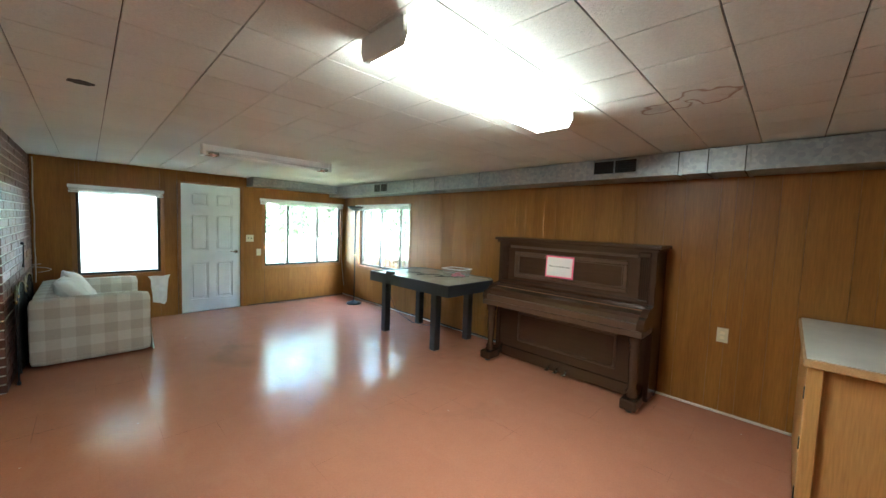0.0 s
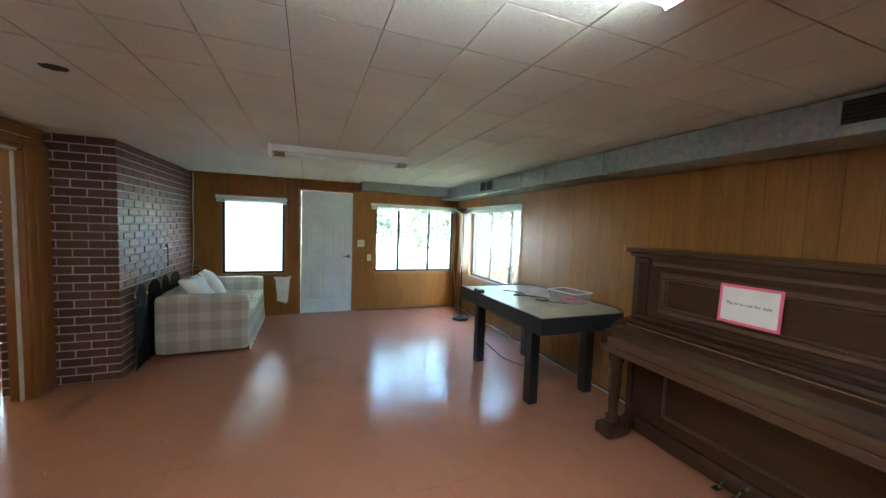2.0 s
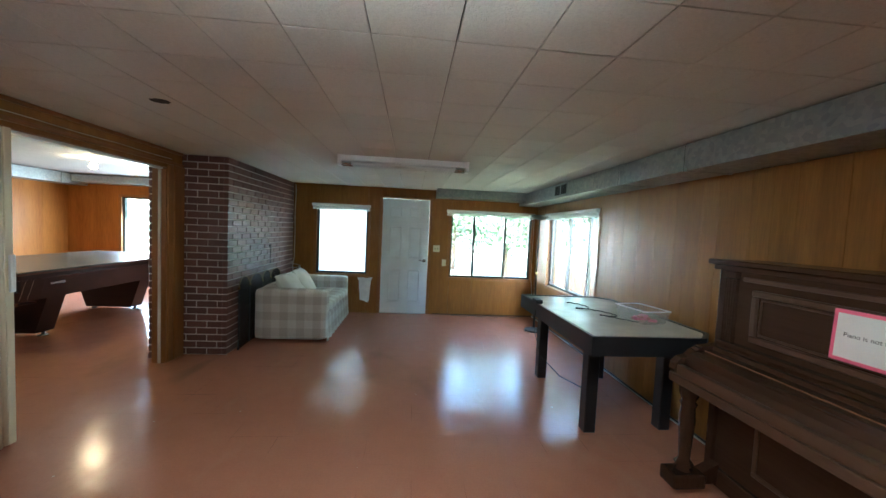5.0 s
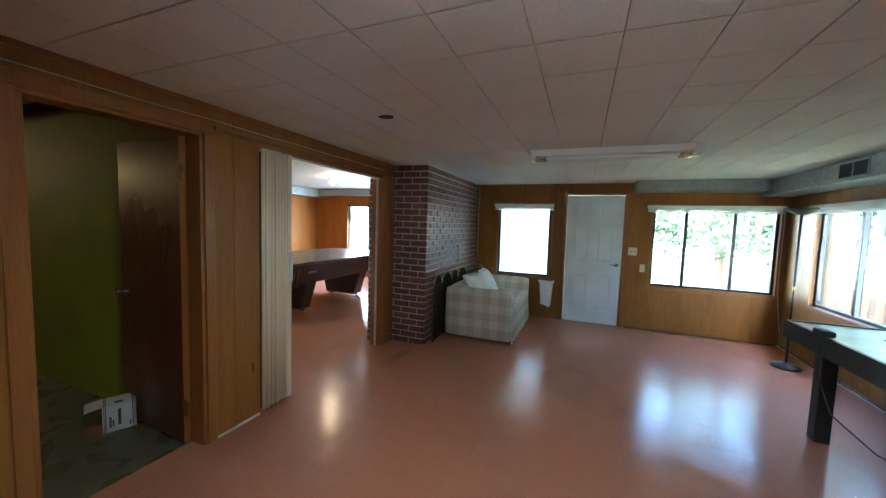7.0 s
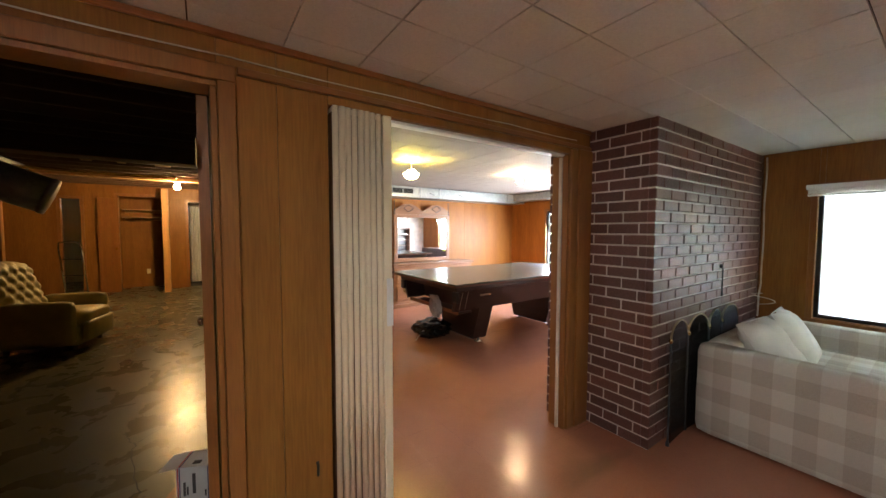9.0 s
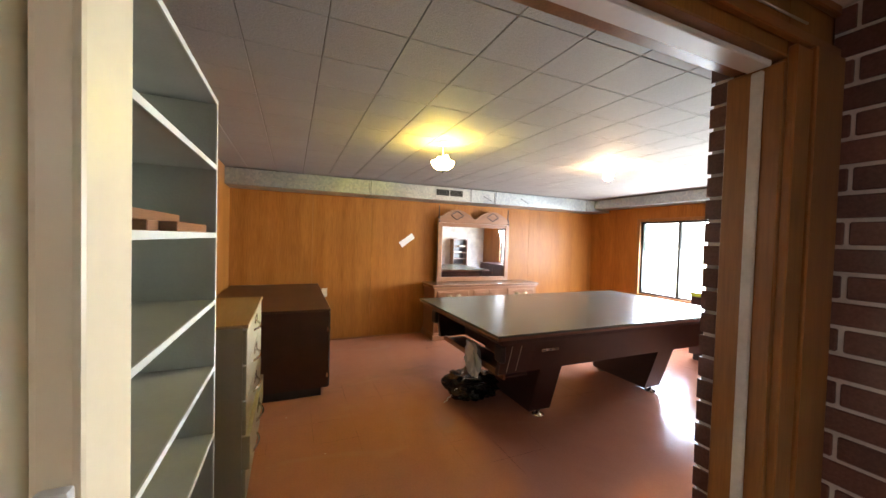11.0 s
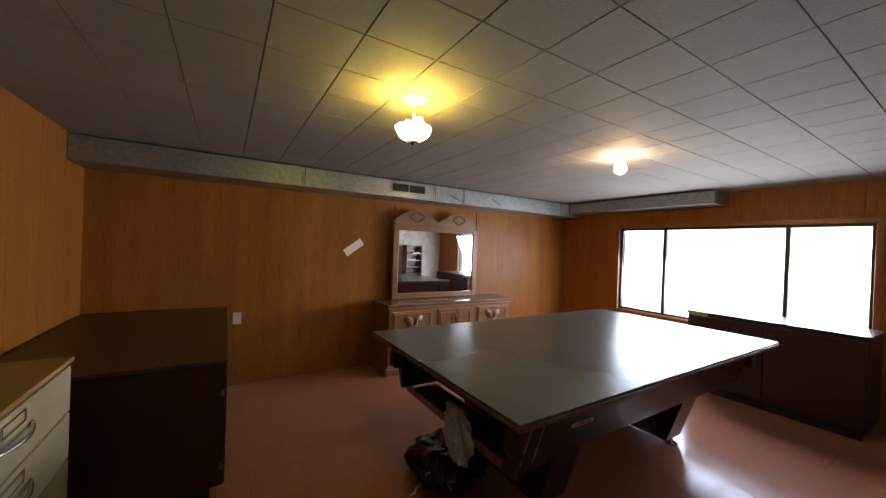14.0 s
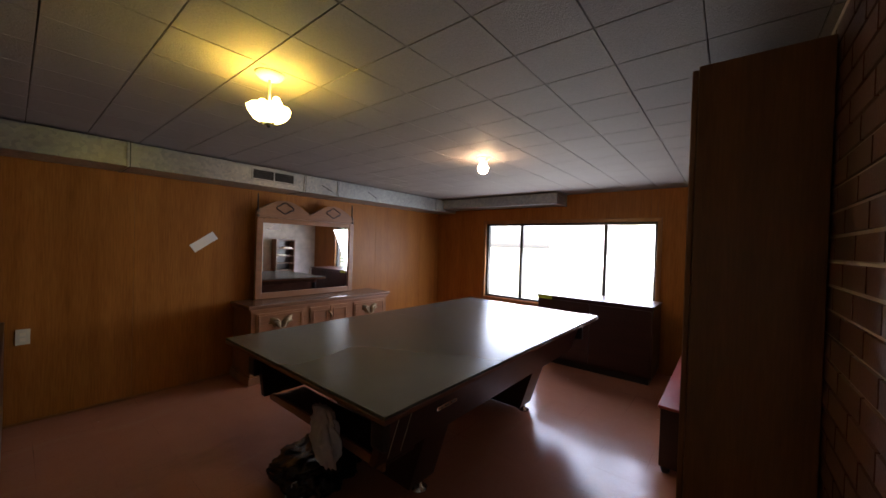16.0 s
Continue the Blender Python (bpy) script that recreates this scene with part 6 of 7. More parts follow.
def carrier_bag():
    """A limp bag hooked over the tray lip, narrow below and knotted above."""
    bm = bmesh.new()
    rings, n = 26, 44
    rows = []
    for i in range(rings + 1):
        u = i / rings
        z = 0.385 + 0.24 * u
        r = 0.025 + 0.064 * math.sin(math.pi * min(1, u * 0.8 + 0.08)) ** 0.8
        row = []
        for k in range(n):
            a = 2 * math.pi * k / n
            w = 1 + 0.2 * math.sin(9 * a + 4 * u) + 0.55 * noise.noise(Vector((math.cos(a) * 2.6, math.sin(a) * 2.6, z * 22))) + 0.3 * noise.noise(Vector((math.cos(a) * 7, math.sin(a) * 7, z * 50)))
            row.append(bm.verts.new((-2.98 - 0.1 * (u - 0.3) + 1.15 * r * w * math.cos(a), 4.86 + 0.035 * u + 0.45 * r * w * math.sin(a), z + 0.012 * noise.noise(Vector((a * 2, u * 6, 4))))))
        rows.append(row)
    for p, q in zip(rows, rows[1:]):
        for k in range(n):
            bm.faces.new((p[k], p[(k + 1) % n], q[(k + 1) % n], q[k]))
    bm.faces.new(rows[0][::-1])
    bm.faces.new(rows[-1])
    root = thing("carrier_bag", "crumpled white carrier bag hanging from the ball tray", "plastic bag")
    part("bag", bm, M_BAGW, root, "", True)
    part("bag_handle", tube([(-3.02, 4.88, 0.58), (-3.04, 4.905, 0.6), (-3.05, 4.95, 0.58), (-3.05, 4.97, 0.5), (-3.05, 4.975, 0.484)], 0.012, None, 8), M_BAGW, root, "", True)


carrier_bag()


def dresser():
    root = thing("dresser", "carved oak dresser with ornate brass drawer pulls", "dresser")
    back, front, y0, y1 = P_WEST + 0.03, -5.17, 5.4, 7.2
    part("top", a_box(back, front + 0.035, y0 - 0.04, y1 + 0.04, 0.775, 0.81, 0.01, 3), M_DRESSTOP, root, "polished dresser top")
    part("carcass", a_box(back, front, y0, y1, 0.1, 0.774), M_DRESSER, root)
    bm = bmesh.new()
    box(bm, back, front + 0.03, y0 - 0.03, y1 + 0.03, 0.0, 0.075, 0.01, 2)
    box(bm, back, front + 0.015, y0 - 0.015, y1 + 0.015, 0.075, 0.1, 0.008, 2)
    part("plinth", bm, M_DRESSER, root)
    part("cornice", a_box(back, front + 0.018, y0 - 0.018, y1 + 0.018, 0.745, 0.774, 0.008, 2), M_DRESSER, root)
    third = (y1 - y0) / 3
    for c in range(3):
        for r in range(2):
            a, b = y0 + c * third + 0.04, y0 + (c + 1) * third - 0.04
            z0, z1 = (0.44, 0.72) if r else (0.13, 0.41)
            if c == 1:
                if r:
                    continue
                for u0, u1 in ((a, (a + b) / 2 - 0.008), ((a + b) / 2 + 0.008, b)):
                    dr = part("door", a_box(front, front + 0.014, u0, u1, 0.13, 0.72, 0.004, 1), M_DRESSER, root)
                    part("moulding", moulding(bmesh.new(), "x", front + 0.014, u0 + 0.03, u1 - 0.03, 0.17, 0.68, 0.02, 0.01), M_DRESSER, dr)
                bm = bmesh.new()
                tube([(front + 0.018, (a + b) / 2 - 0.02, 0.66), (front + 0.04, (a + b) / 2, 0.62), (front + 0.018, (a + b) / 2 + 0.02, 0.58)], 0.01, bm)
                part("pull", bm, M_ANTIQUE, root, "", True)
            else:
                dr = part("drawer", a_box(front, front + 0.014, a, b, z0, z1, 0.004, 1), M_DRESSER, root)
                part("moulding", moulding(bmesh.new(), "x", front + 0.014, a + 0.02, b - 0.02, z0 + 0.02, z1 - 0.02, 0.018, 0.01), M_DRESSER, dr)
                bm = bmesh.new()
                m, z = (a + b) / 2, z1 - 0.11
                # butterfly back plate with a drop bail
                for s in (-1, 1):
                    wing = [(0.0, 0.0), (0.025, 0.03), (0.06, 0.045), (0.1, 0.04), (0.09, 0.015), (0.11, 0.0), (0.075, -0.012), (0.06, -0.04), (0.035, -0.03), (0.015, -0.05), (0.0, -0.045)]
                    pts = [(m + s * u * 1.25, z + v * 1.3) for u, v in wing]
                    extrude_profile(pts if s < 0 else pts[::-1], "x", front + 0.0145, front + 0.02, bm)
                    tube([(front + 0.022, m + s * 0.012, z), (front + 0.027, m + s * 0.05, z + 0.03), (front + 0.026, m + s * 0.085, z + 0.028), (front + 0.022, m + s * 0.07, z + 0.006)], 0.006, bm)
                tube([(front + 0.022, m - 0.055, z - 0.005), (front + 0.045, m - 0.035, z - 0.05), (front + 0.05, m, z - 0.065), (front + 0.045, m + 0.035, z - 0.05), (front + 0.022, m + 0.055, z - 0.005)], 0.008, bm)
                part("pull", bm, M_ANTIQUE, dr, "ornate antique brass pull", True)
    # mirror on top
    mi = thing("dresser_mirror", "tall framed mirror with a carved double-arched crest", "mirror")
    x, a, b, z0, z1 = -5.52, 5.57, 6.87, 0.812, 1.74
    w = 0.075
    bm = bmesh.new()
    box(bm, x - 0.03, x + 0.012, a, a + w, z0, z1, 0.008, 2)
    box(bm, x - 0.03, x + 0.012, b - w, b, z0, z1, 0.008, 2)
    box(bm, x - 0.03, x + 0.012, a + w, b - w, z0, z0 + 0.07, 0.008, 2)
    box(bm, x - 0.03, x + 0.012, a + w, b - w, z1 - 0.06, z1, 0.008, 2)
    part("frame", bm, M_DRESSER, mi)
    part("glass", a_box(x - 0.012, x - 0.006, a + w, b - w, z0 + 0.07, z1 - 0.06), M_MIRROR, mi, "clear silvered mirror glass")
    crest = [(a, z1 + 0.001)]
    n = 40
    for i in range(n + 1):
        u = i / n
        h = 0.07 + 0.14 * abs(math.sin(2 * math.pi * u)) ** 1.1
        crest.append((a + (b - a) * u, z1 + h))
    crest.append((b, z1 + 0.001))
    part("crest", extrude_profile(crest, "x", x - 0.026, x + 0.006), M_DRESSER, mi)
    for u in (0.25, 0.75):
        c = a + (b - a) * u
        pts = [(x + 0.008, c + 0.09 * math.cos(t) * (1 + 0.15 * math.cos(4 * t)), z1 + 0.12 + 0.055 * math.sin(t) * (1 + 0.15 * math.cos(4 * t))) for t in [k * math.pi / 12 for k in range(25)]]
        part("fretwork", tube(pts, 0.008, None, 8), M_FRET, mi, "dark carved quatrefoil", True)
    for c in (a + 0.02, b - 0.02):
        part("finial", lathe([(0.016, z1), (0.024, z1 + 0.02), (0.012, z1 + 0.04), (0.022, z1 + 0.07), (0.008, z1 + 0.11), (0.008, z1 + 0.26)], 14, None, (x - 0.008, c, 0)), M_FRET, mi, "", True)


dresser()
bm = extrude_profile([(5.68, 1.605), (5.84, 1.6), (5.86, 1.672), (5.81, 1.676)], "x", -5.524, -5.522)
solo("paper_scrap", bm, M_PAPER, "torn white paper scrap tucked into the mirror", "paper scrap")
ob = solo("wall_card", a_box(-0.002, 0.0, -0.125, 0.125, -0.045, 0.045), M_PAPER, "crooked yellowed paper card pinned to the wall", "paper card")
ob.matrix_basis = pose(P_WEST + 0.014, 5.11, 1.445, 36, 0, 0)


def dark_cabinet():
    root = thing("storage_chest", "large dark wood-veneer chest with a flat top", "chest")
    x0, x1, y0, y1, z = P_WEST + 0.03, -3.8, P_SOUTH + 0.03, 3.83, 0.81
    part("top", a_box(x0, x1, y0, y1, z - 0.022, z, 0.003, 1), M_CHESTLID, root, "scuffed brown lid")
    part("body", a_box(x0 + 0.02, x1 - 0.012, y0 + 0.01, y1 - 0.012, 0.09, z - 0.024), M_DARKWOOD, root)
    part("plinth", a_box(x0 + 0.06, x1 - 0.06, y0 + 0.03, y1 - 0.07, 0.0, 0.089), M_BLACK, root)
    for i in range(3):
        a = x0 + 0.03 + i * 0.6
        part("drawer_front", a_box(a, a + 0.585, y1 - 0.011, y1 - 0.001, 0.1, z - 0.03, 0.003, 1), M_DARKWOOD, root)
    for zz in (0.2, 0.62):
        part("hinge", a_box(x1 - 0.014, x1 - 0.008, y1 - 0.03, y1 + 0.001, zz - 0.02, zz + 0.02), M_STEEL, root)


dark_cabinet()


def cream_chest():
    root = thing("chest_of_drawers", "cream painted chest of drawers with curved metal pulls", "chest of drawers")
    x0, x1, y0, y1, z = -3.44, -2.53, P_SOUTH + 0.04, 3.29, 1.0
    part("top", a_box(x0 - 0.005, x1 + 0.005, y0, y1 + 0.006, z - 0.018, z, 0.003, 1), M_CHESTTOP, root, "worn golden veneer top")
    part("body", a_box(x0, x1, y0, y1 - 0.02, 0.0, z - 0.0185), M_CHEST, root)
    for i in range(5):
        a = 0.04 + i * 0.187
        out = 0.02 if i == 1 else 0.0
        dr = part("drawer", a_box(x0 + 0.006, x1 - 0.006, y1 - 0.02, y1 + out, a, a + 0.18, 0.003, 1), M_CHEST, root)
        m = (x0 + x1) / 2
        pts = [(m - 0.12 + 0.24 * k / 8, y1 + out + 0.03 * math.sin(math.pi * k / 8), a + 0.1) for k in range(9)]
        part("pull", tube(pts, 0.007, None, 8), M_STEEL, dr, "curved steel pull", True)
        part("label_holder", moulding(bmesh.new(), "y", y1 + out, m - 0.07, m + 0.07, a + 0.125, a + 0.165, 0.006, 0.005), M_STEEL, dr)


cream_chest()


def bookshelf():
    root = thing("bookshelf", "grey painted open bookshelf with pale shelf edges", "bookshelf")
    x0, x1, y0, y1, z = -2.4, -1.32, P_SOUTH + 0.02, 3.17, 2.08
    for a in (x0, x1 - 0.02):
        s = part("side_board", a_box(a, a + 0.02, y0, y1 - 0.004, 0, z), M_GREYSHELF, root)
        part("edge_strip", a_box(a - 0.001, a + 0.021, y1 - 0.0038, y1 + 0.002, 0, z), M_SHELFEDGE, s)
    part("back_board", a_box(x0 + 0.0205, x1 - 0.0205, y0, y0 + 0.006, 0, z), M_GREYSHELF, root)
    for h in (0.02, 0.2, 0.51, 0.83, 1.14, 1.45, 1.76, z - 0.022):
        s = part("shelf", a_box(x0 + 0.0205, x1 - 0.0205, y0 + 0.007, y1 - 0.004, h, h + 0.02), M_GREYSHELF, root)
        part("edge_strip", a_box(x0 + 0.0215, x1 - 0.0215, y1 - 0.0038, y1 + 0.002, h - 0.001, h + 0.021), M_SHELFEDGE, s)


bookshelf()
for i, (y, ln, h) in enumerate(((3.0, 0.5, 0), (3.07, 0.55, 0), (3.12, 0.42, 0), (3.03, 0.48, 0.036))):
    solo("wood_offcut", a_box(-2.36 + 0.03 * i, -2.36 + 0.03 * i + ln, y - 0.03, y + 0.03, 1.4705 + h, 1.505 + h, 0.003, 1), M_LIP, "short brown board lying on the bookshelf", "wood offcut", group="boards on the bookshelf")


def sideboard():
    root = thing("sideboard", "low dark sideboard with brass knobs under the window", "sideboard")
    x0, x1, y0, y1, z = -3.39, -2.06, 8.3, P_NORTH - 0.03, 0.88
    part("top", a_box(x0 - 0.01, x1 + 0.01, y0 - 0.012, y1, z - 0.025, z, 0.003, 1), M_DARKWOOD, root)
    part("body", a_box(x0, x1, y0, y1, 0.08, z - 0.026), M_DARKWOOD, root)
    part("plinth", a_box(x0 + 0.03, x1 - 0.03, y0 + 0.04, y1, 0, 0.079), M_BLACK, root)
    m = (x0 + x1) / 2
    for a, b, k in ((x0 + 0.01, m - 0.003, m - 0.05), (m + 0.003, x1 - 0.01, m + 0.05)):
        d = part("door", a_box(a, b, y0 - 0.018, y0 - 0.001, 0.1, z - 0.05, 0.003, 1), M_DARKWOOD, root)
        bm = lathe([(0.008, 0), (0.006, 0.012), (0.016, 0.02), (0.014, 0.028)], 14)
        bmesh.ops.rotate(bm, verts=bm.verts, matrix=Matrix.Rotation(radians(90), 3, "X"))
        bmesh.ops.translate(bm, verts=bm.verts, vec=(k, y0 - 0.018, 0.66))
        part("knob", bm, M_BRASS, d, "", True)


sideboard()
solo("sticker", a_box(-3.38, -3.2, 8.2855, 8.2872, 0.8, 0.872), M_STICKER, "bright yellow-green sticker on the sideboard front", "sticker")


def red_bench():
    root = thing("bench_chest", "low dark chest with a red painted top", "chest")
    x0, x1, y0, y1, z = -1.78, -1.24, 6.62, 8.3, 0.46
    part("top", a_box(x0, x1, y0, y1, z - 0.02, z, 0.004, 1), M_REDTOP, root, "glossy red top")
    part("body", a_box(x0 + 0.015, x1, y0 + 0.015, y1, 0.05, z - 0.021), M_DARKWOOD, root)
    for fx in (x0 + 0.05, x1 - 0.05):
        for fy in (y0 + 0.06, y1 - 0.06):
            part("foot", lathe([(0.024, 0), (0.03, 0.02), (0.022, 0.05)], 12, None, (fx, fy, 0)), M_BLACK, root, "", True)


red_bench()


def shelf_rack():
    root = thing("shelf_rack", "narrow brown wooden shelf rack standing on the chest", "shelf rack")
    x0, x1, y0, y1, z0, z1 = -1.5, -1.27, 7.72, 8.17, 0.462, 1.5
    for a in (y0, y1 - 0.022):
        part("side_board", a_box(x0, x1, a, a + 0.022, z0, z1, 0.003, 1), M_RACK, root)
    for h in (0.5, 0.76, 0.93, 1.1, 1.27, 1.47):
        part("shelf", a_box(x0, x1, y0 + 0.023, y1 - 0.023, h, h + 0.018), M_RACK, root)
    part("back_board", a_box(x1 + 0.001, x1 + 0.008, y0, y1, z0, z1), M_DARKWOOD, root)


shelf_rack()
for y, w, h in ((7.78, 0.2, 1.1185), (7.9, 0.2, 1.2885)):
    solo("paper_pad", a_box(-1.49, -1.33, y, y + w, h, h + 0.03, 0.003, 1), M_IVORY, "yellowed pad of paper on a rack shelf", "paper pad", group="pads on the shelf rack")
bm = tube([(-1.2, 8.68, 0.012), (-1.16, 8.84, 1.6)], 0.014, None, 8)
solo("wooden_pole", bm, M_PINEH, "pale wooden pole leaning in the corner", "pole")


def tall_cabinet():
    root = thing("tall_cabinet", "tall plain brown wardrobe cabinet against the brick", "wardrobe")
    x0, x1, y0, y1, z = -1.565, -1.205, 5.43, 6.5, 2.17
    part("carcass", a_box(x0 + 0.02, x1, y0, y1, 0.06, z, 0.003, 1), M_RACK, root)
    part("plinth", a_box(x0 + 0.04, x1, y0 + 0.01, y1 - 0.01, 0, 0.059), M_DARKWOOD, root)
    for a, b in ((y0 + 0.004, 5.962), (5.968, y1 - 0.004)):
        d = part("door", a_box(x0, x0 + 0.019, a, b, 0.07, z - 0.01, 0.003, 1), M_RACK, root)
        part("knob", lathe([(0.01, 1.0), (0.014, 1.01), (0.01, 1.025)], 10, None, (x0 - 0.012, a + 0.04 if a > 5.9 else b - 0.04, 0)), M_BRASS, d)


tall_cabinet()


# ---- cellar ----
def joist(x):
    return solo("joist", a_box(x - 0.02, x + 0.02, -3.19, 5.1 if x < P_WEST - 0.2 else P_SOUTH - 0.15, C_TOP - 0.13, C_TOP + 0.119, 0.003, 1), M_JOIST, "rough dark ceiling joist in the open cellar", "joist", group="cellar joists")


for i in range(22):
    joist(-1.5 - 0.406 * i)
solo("steel_beam", a_box(-5.1, -4.85, -3.1, P_SOUTH - 0.16, 2.24, 2.419, 0.006, 1), M_JOIST, "heavy dark beam under the joists", "beam")
solo("steel_beam", a_box(-8.07, -7.93, -3.1, 5.1, 2.36, 2.419, 0.002, 1), M_PINEH, "pale board nailed under the joists", "board")
solo("cellar_pipe", tube([(-6.6, -0.5, 2.3), (-6.9, 1.6, 2.3), (-6.95, 2.2, 2.32)], 0.025, None, 10), M_BRASS, "copper pipe hung below the joists", "pipe", True)
solo("furnace_duct", a_box(-7.6, -6.4, -0.2, 0.35, 2.2, 2.419, 0.01, 1), M_GALV, "grey metal duct end hung below the joists", "air duct")


def round_pipe():
    root = thing("furnace_pipe", "large round galvanised furnace pipe with an elbow", "air duct")
    pts = [(-2.78, 1.74, 1.64), (-2.76, 1.6, 1.7), (-2.72, 1.3, 1.83), (-2.68, 1.0, 1.95), (-2.62, 0.6, 2.08), (-2.55, -0.4, 2.2)]
    part("pipe", tube(pts, 0.115, None, 24), M_GALV, root, "", True)
    for p, q in ((pts[0], pts[1]), (pts[3], pts[4])):
        p, q = Vector(p), Vector(q)
        part("seam_ring", tube([p, p + (q - p).normalized() * 0.03], 0.12, None, 24), M_GALV, root, "", True)
    part("hanger", tube([(-2.68, 1.0, 2.0), (-2.68, 1.0, C_TOP + 0.1)], 0.006, None, 6), M_STEEL, root)


round_pipe()


def recliner():
    root = thing("recliner", "tufted olive vinyl recliner armchair", "armchair", (-5.66, 1.02, -0.006), -14)
    part("base", soft_box(-0.3, 0.3, -0.35, 0.36, 0.05, 0.3, 0.03, 0, 1), M_RECL, root, "", True)
    part("seat", soft_box(-0.27, 0.27, -0.2, 0.44, 0.28, 0.46, 0.06, 0.12, 2), M_RECL, root, "", True)
    part("footrest", soft_box(-0.29, 0.29, 0.38, 0.46, 0.1, 0.34, 0.035, 0, 3), M_RECL, root, "", True)
    for s in (-1, 1):
        a, b = sorted((s * 0.28, s * 0.42))
        part("arm", soft_box(a, b, -0.3, 0.36, 0.08, 0.6, 0.06, 0, 4 + s), M_RECL, root, "", True)
    bm = bmesh.new()
    n, m = 28, 34
    def back_point(u, v, side):
        w = 0.36 * (1 - 0.25 * max(0, v - 0.6) ** 2 * 4)
        x = w * (2 * u - 1)
        z = 0.34 + 0.72 * v - 0.05 * (2 * u - 1) ** 2 * v
        tuft = 0.03 * abs(math.sin(math.pi * (u * 5 + v * 3.5))) * abs(math.sin(math.pi * (u * 5 - v * 3.5)))
        edge = min(1, 8 * u, 8 * (1 - u), 8 * v, 8 * (1 - v)) ** 0.5
        y = -0.26 - 0.2 * v + (0.075 * edge + tuft * 1.3 if side else -0.07 * edge)
        return (x, y, z)
    for side in (1, 0):
        grid = [[bm.verts.new(back_point(i / n, j / m, side)) for i in range(n + 1)] for j in range(m + 1)]
        for j in range(m):
            for i in range(n):
                q = (grid[j][i], grid[j][i + 1], grid[j + 1][i + 1], grid[j + 1][i])
                bm.faces.new(q if not side else q[::-1])
    bmesh.ops.remove_doubles(bm, verts=bm.verts[:], dist=0.002)
    part("backrest", bm, M_RECL, root, "deep-buttoned backrest", True)
    for sx in (-0.26, 0.26):
        for sy in (-0.3, 0.3):
            part("foot", lathe([(0.025, 0), (0.025, 0.05)], 10, None, (sx, sy, 0)), M_BLACK, root)


recliner()


def hand_truck():
    root = thing("hand_truck", "upright steel hand truck leaning on the wall", "hand truck", (-8.6, 0.62, -0.006), 75)
    for s in (-1, 1):
        part("rail", tube([(s * 0.16, 0.0, 0.05), (s * 0.16, -0.1, 0.6), (s * 0.16, -0.18, 1.1)], 0.013, None, 8), M_STEEL, root, "", True)
        bm = lathe([(0.06, -0.02), (0.1, -0.02), (0.1, 0.02), (0.06, 0.02)], 18)
        bmesh.ops.rotate(bm, verts=bm.verts, matrix=Matrix.Rotation(radians(90), 3, "Y"))
        bmesh.ops.translate(bm, verts=bm.verts, vec=(s * 0.2, -0.08, 0.1))
        part("wheel", bm, M_BLACK, root, "", True)
    part("grip", tube([(-0.16, -0.18, 1.1), (-0.14, -0.21, 1.2), (0, -0.22, 1.23), (0.14, -0.21, 1.2), (0.16, -0.18, 1.1)], 0.013, None, 8), M_STEEL, root, "", True)
    for z, y in ((0.3, -0.045), (0.6, -0.1), (0.9, -0.145)):
        part("crossbar", tube([(-0.16, y, z), (0.16, y, z)], 0.01, None, 8), M_STEEL, root)
    part("toe_plate", a_box(-0.2, 0.2, 0.0, 0.2, 0.0, 0.012, 0.003, 1), M_STEEL, root)


hand_truck()
root = thing("closet_door", "plain brown closet door slid partly across", "door")
part("leaf", a_box(C_WEST + 0.03, C_WEST + 0.06, 0.62, 0.98, 0.01, 2.15, 0.003, 1), M_TRIM, root)
part("pull", lathe([(0.02, 0.98), (0.02, 1.02)], 12, None, (C_WEST + 0.06, 0.92, 0)), M_BRASS, root)
root = thing("closet_shelf", "two wooden closet shelves on cleats", "shelf")
for z in (1.72, 1.9):
    part("board", a_box(C_WEST - 0.68, C_WEST - 0.3, 0.99, 1.94, z, z + 0.02), M_PINEH, root)
    part("cleat", a_box(C_WEST - 0.699, C_WEST - 0.68, 0.99, 1.94, z - 0.06, z - 0.001), M_PINE, root)
bm = bmesh.new()
n = 40
a = [bm.verts.new((C_WEST - 0.6 + 0.035 * math.sin(i * 1.1), 2.2 + 0.5 * i / n, 0.05)) for i in range(n + 1)]
b = [bm.verts.new((C_WEST - 0.6 + 0.03 * math.sin(i * 1.1), 2.2 + 0.5 * i / n, 2.05)) for i in range(n + 1)]
for i in range(n):
    bm.faces.new((a[i], a[i + 1], b[i + 1], b[i]))
cur = thing("door_curtain", "pale cloth curtain hanging in the far doorway", "curtain")
part("cloth", bm, M_SHEER, cur, "", True)
part("rod", tube([(C_WEST - 0.6, 2.15, 2.06), (C_WEST - 0.6, 2.95, 2.06)], 0.01, None, 8), M_STEEL, cur)
pts = [(-9.0 + 0.13 * math.sin(i * 1.9) + 0.01 * i, 0.85 + 0.16 * math.cos(i * 2.3), 0.0 + 0.012 * (i % 3)) for i in range(40)]
solo("wire_tangle", tube(pts, 0.004, None, 5), M_WIRE, "tangle of white wire on the concrete floor", "cable", True)
solo("cellar_post", a_box(-9.75, -9.62, 1.8, 1.92, -0.006, 2.36, 0.004, 1), M_PINE, "square wooden post holding the joists", "post")
solo("cellar_post", a_box(-7.15, -7.05, 0.1, 0.2, -0.006, 2.36, 0.004, 1), M_TRIM, "square brown wooden post", "post")

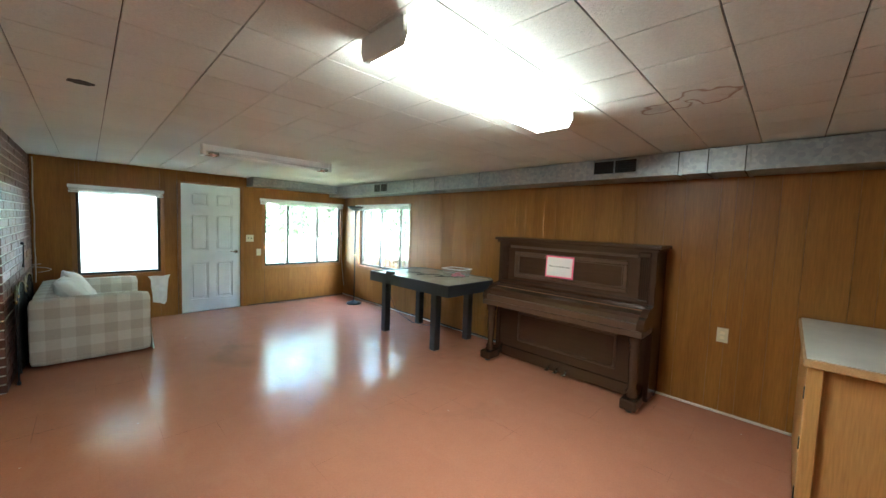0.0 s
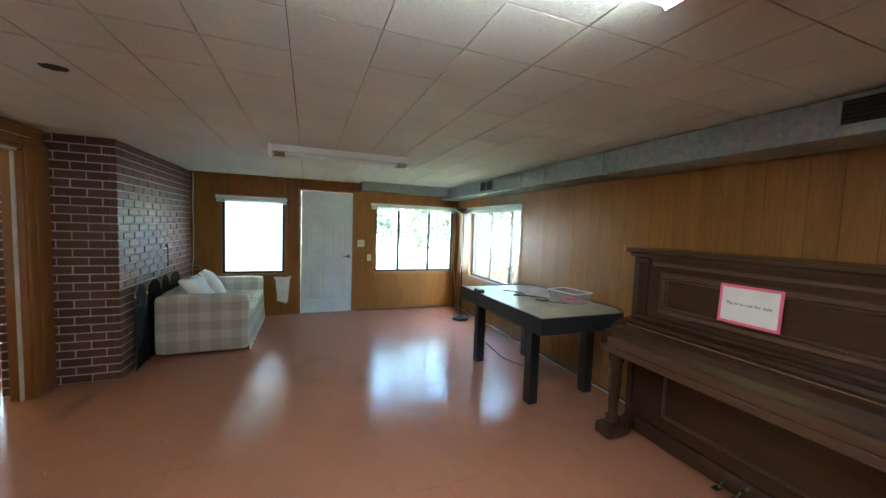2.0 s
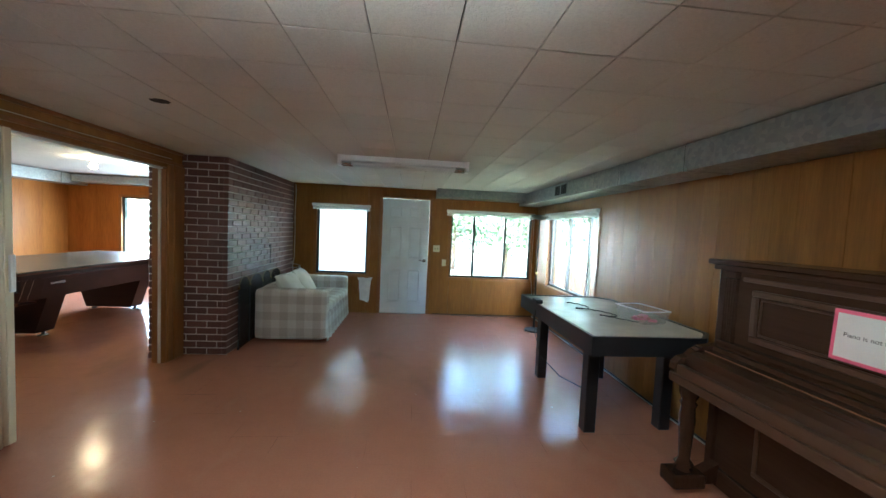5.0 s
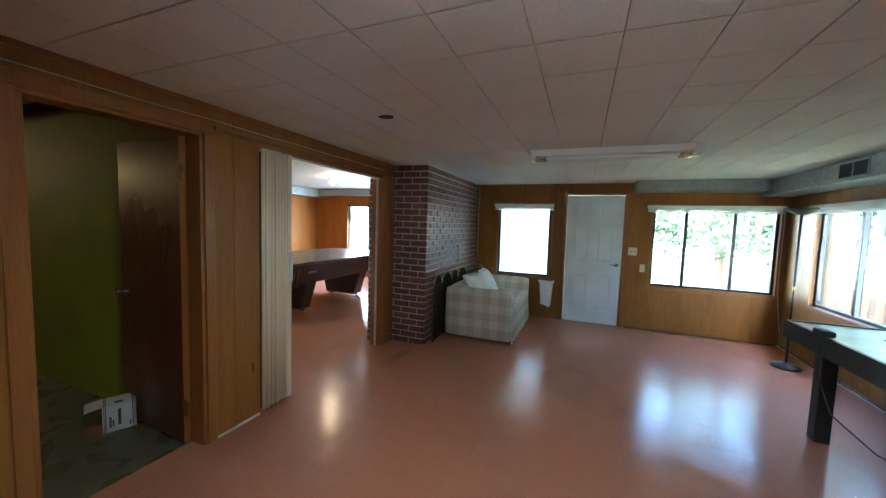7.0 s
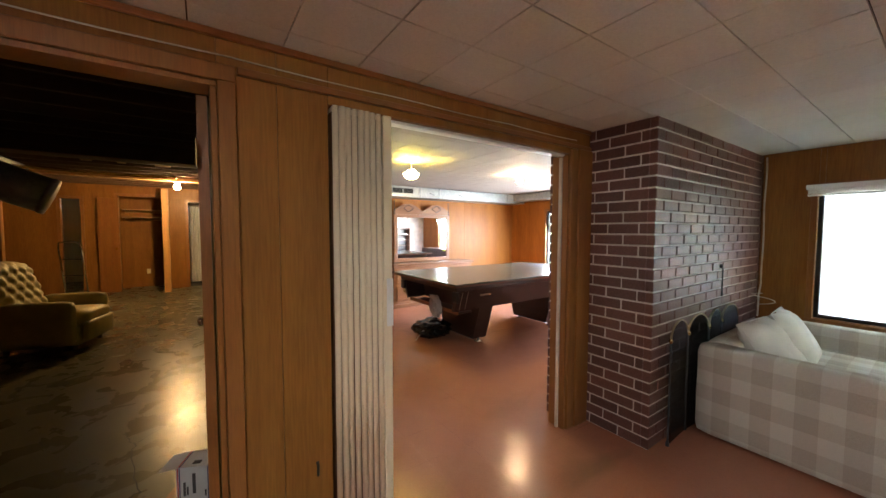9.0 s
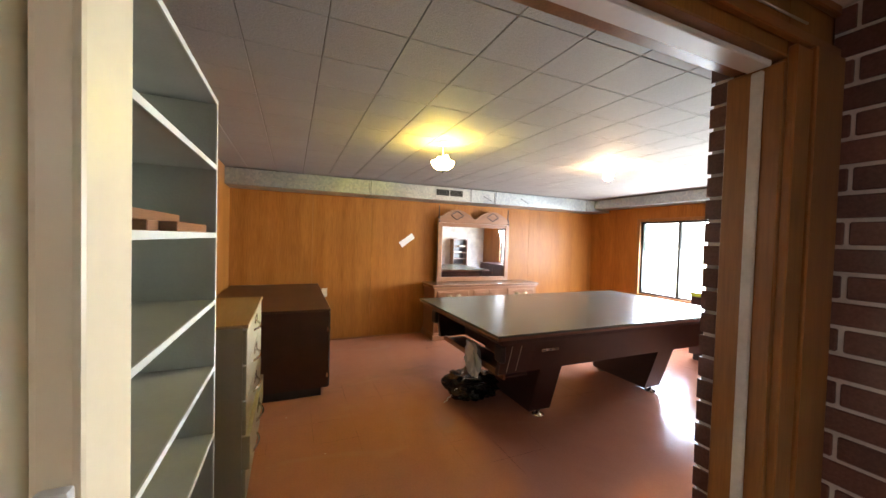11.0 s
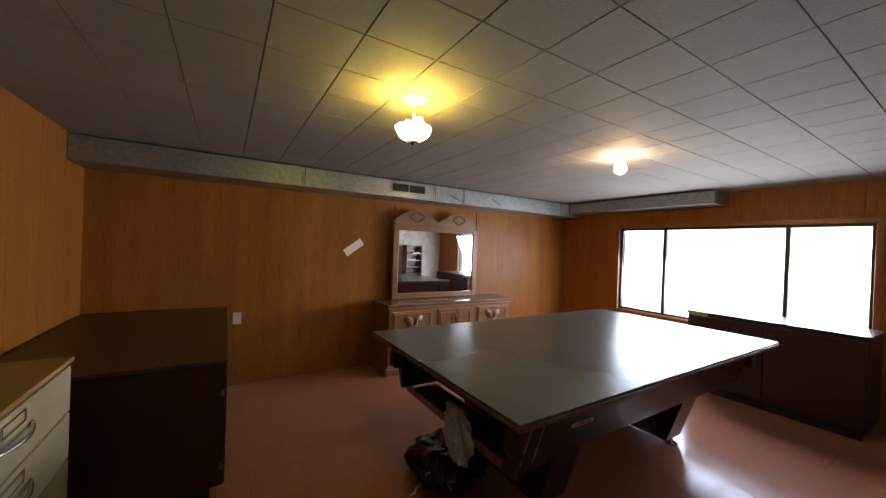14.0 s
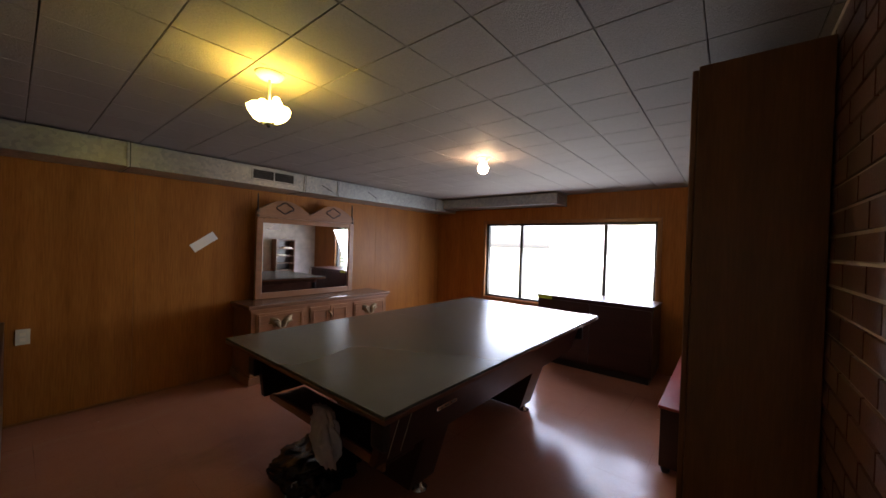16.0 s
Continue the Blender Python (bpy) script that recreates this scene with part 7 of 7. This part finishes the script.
# pale blocks added for the lit patches of wood showing between joists
for i, (y, w) in enumerate(((1.1, 0.12), (1.5, 0.1), (1.95, 0.2))):
    solo("lit_wood_block", a_box(-6.75, -6.7, y, y + w, 2.45, 2.671, 0.003, 1), M_PINEH, "pale wood block standing for lit wood between joists", "wood block", group="blocking between joists")

# ---- outdoors ----
ground = bmesh.new()
bmesh.ops.create_grid(ground, x_segments=2, y_segments=2, size=600)
bmesh.ops.translate(ground, verts=ground.verts, vec=(0, 0, -0.12))
structure("ground", ground, M_GRASS, "mown green lawn")
# unseen slab added over all rooms to keep sun and sky out
structure("roof", a_box(-14, RIGHT + 0.5, -4, P_NORTH + 0.6, 2.75, 3.0), M_SIDING, "unseen flat slab over the rooms, shutting out sun and sky")


def tree(x, y, h, crown, seed, leaves=3600):
    rng = random.Random(seed)
    root = thing("tree", "leafy broadleaf tree on the lawn", "tree", (x, y, -0.12), 0, "garden trees")
    bm = tube([(0, 0, 0), (0.05, 0.03, h * 0.3), (0.0, 0.1, h * 0.6), (0.1, 0.05, h * 0.85)], 0.13, None, 10)
    for v in bm.verts:
        k = 1 - 0.75 * v.co.z / h
        v.co.x, v.co.y = v.co.x * k, v.co.y * k
    tips = []
    for i in range(16):
        a, z0 = rng.uniform(0, 6.28), h * rng.uniform(0.12, 0.75)
        ln = crown * rng.uniform(0.5, 1.0)
        tip = Vector((math.cos(a) * ln, math.sin(a) * ln, z0 + ln * rng.uniform(0.1, 0.7)))
        tube([(0, 0, z0), tuple(tip * 0.5 + Vector((0, 0, z0 * 0.5))), tuple(tip)], 0.025, bm, 6)
        tips.append((Vector((0, 0, z0)), tip))
    part("trunk", bm, M_BARK, root)
    verts, faces = [], []
    for i in range(leaves):
        p, q = tips[rng.randrange(len(tips))]
        c = p.lerp(q, rng.uniform(0.35, 1.1)) + Vector((rng.gauss(0, 0.3), rng.gauss(0, 0.3), rng.gauss(0, 0.28))) * crown * 0.4
        s = rng.uniform(0.06, 0.13)
        d = Vector((rng.gauss(0, 1), rng.gauss(0, 1), rng.gauss(0, 1))).normalized()
        e = d.cross(Vector((rng.gauss(0, 1), rng.gauss(0, 1), rng.gauss(0, 1)))).normalized()
        k = len(verts)
        verts += [tuple(c - d * s), tuple(c + e * s * 0.45 + d * s * 0.1), tuple(c + d * s), tuple(c - e * s * 0.45 + d * s * 0.1)]
        faces.append((k, k + 1, k + 2, k + 3))
    me = bpy.data.meshes.new("crown")
    me.from_pydata(verts, [], faces)
    me.materials.append(M_LEAF)
    ob = new("crown", me)
    ob.parent = root


for i, (x, y, h, c) in enumerate(((3.2, 15.5, 6.0, 2.6), (6.4, 13.5, 5.5, 2.4), (9.5, 9.5, 6.5, 2.8), (10.5, 5.5, 6.0, 2.6), (1.0, 18.5, 6.5, 2.8), (9.0, 14.0, 7.0, 3.0), (12.0, 1.5, 6.0, 2.8), (7.2, 7.4, 4.5, 2.4), (7.4, 10.4, 4.8, 2.5), (4.8, 13.2, 4.6, 2.5), (2.2, 13.6, 4.6, 2.4), (6.9, 4.6, 4.4, 2.3))):
    tree(x, y, h, c, 20 + i)


def house():
    root = thing("house", "pale sided neighbouring house across the lawn", "house", (-4.5, 26, -0.12))
    part("wall", a_box(-6, 6, 0, 6, 0, 3.2), M_SIDING, root)
    part("roof", extrude_profile([(-0.4, 3.2), (6.4, 3.2), (3, 5.0)], "x", -6.4, 6.4), M_GREYMETAL, root)
    for x in (-3.6, 0.4, 3.6):
        w = part("window", a_box(x - 0.6, x + 0.6, -0.06, -0.001, 1.0, 2.2, 0.01, 1), M_WHITE, root)
        part("pane", a_box(x - 0.52, x + 0.52, -0.07, -0.061, 1.08, 2.12), M_LAMINATE, w)


house()
root = thing("garden_fence", "low weathered brown board fence beside the lawn", "fence")
for k in range(18):
    part("board", a_box(5.6 + 0.004 * (k % 3), 5.625 + 0.004 * (k % 3), 3.6 + 0.36 * k, 3.95 + 0.36 * k, -0.12, 0.56, 0.004, 1), M_JOIST, root)
for k in range(5):
    part("post", a_box(5.63, 5.72, 3.7 + 1.5 * k, 3.79 + 1.5 * k, -0.12, 0.6, 0.004, 1), M_JOIST, root)
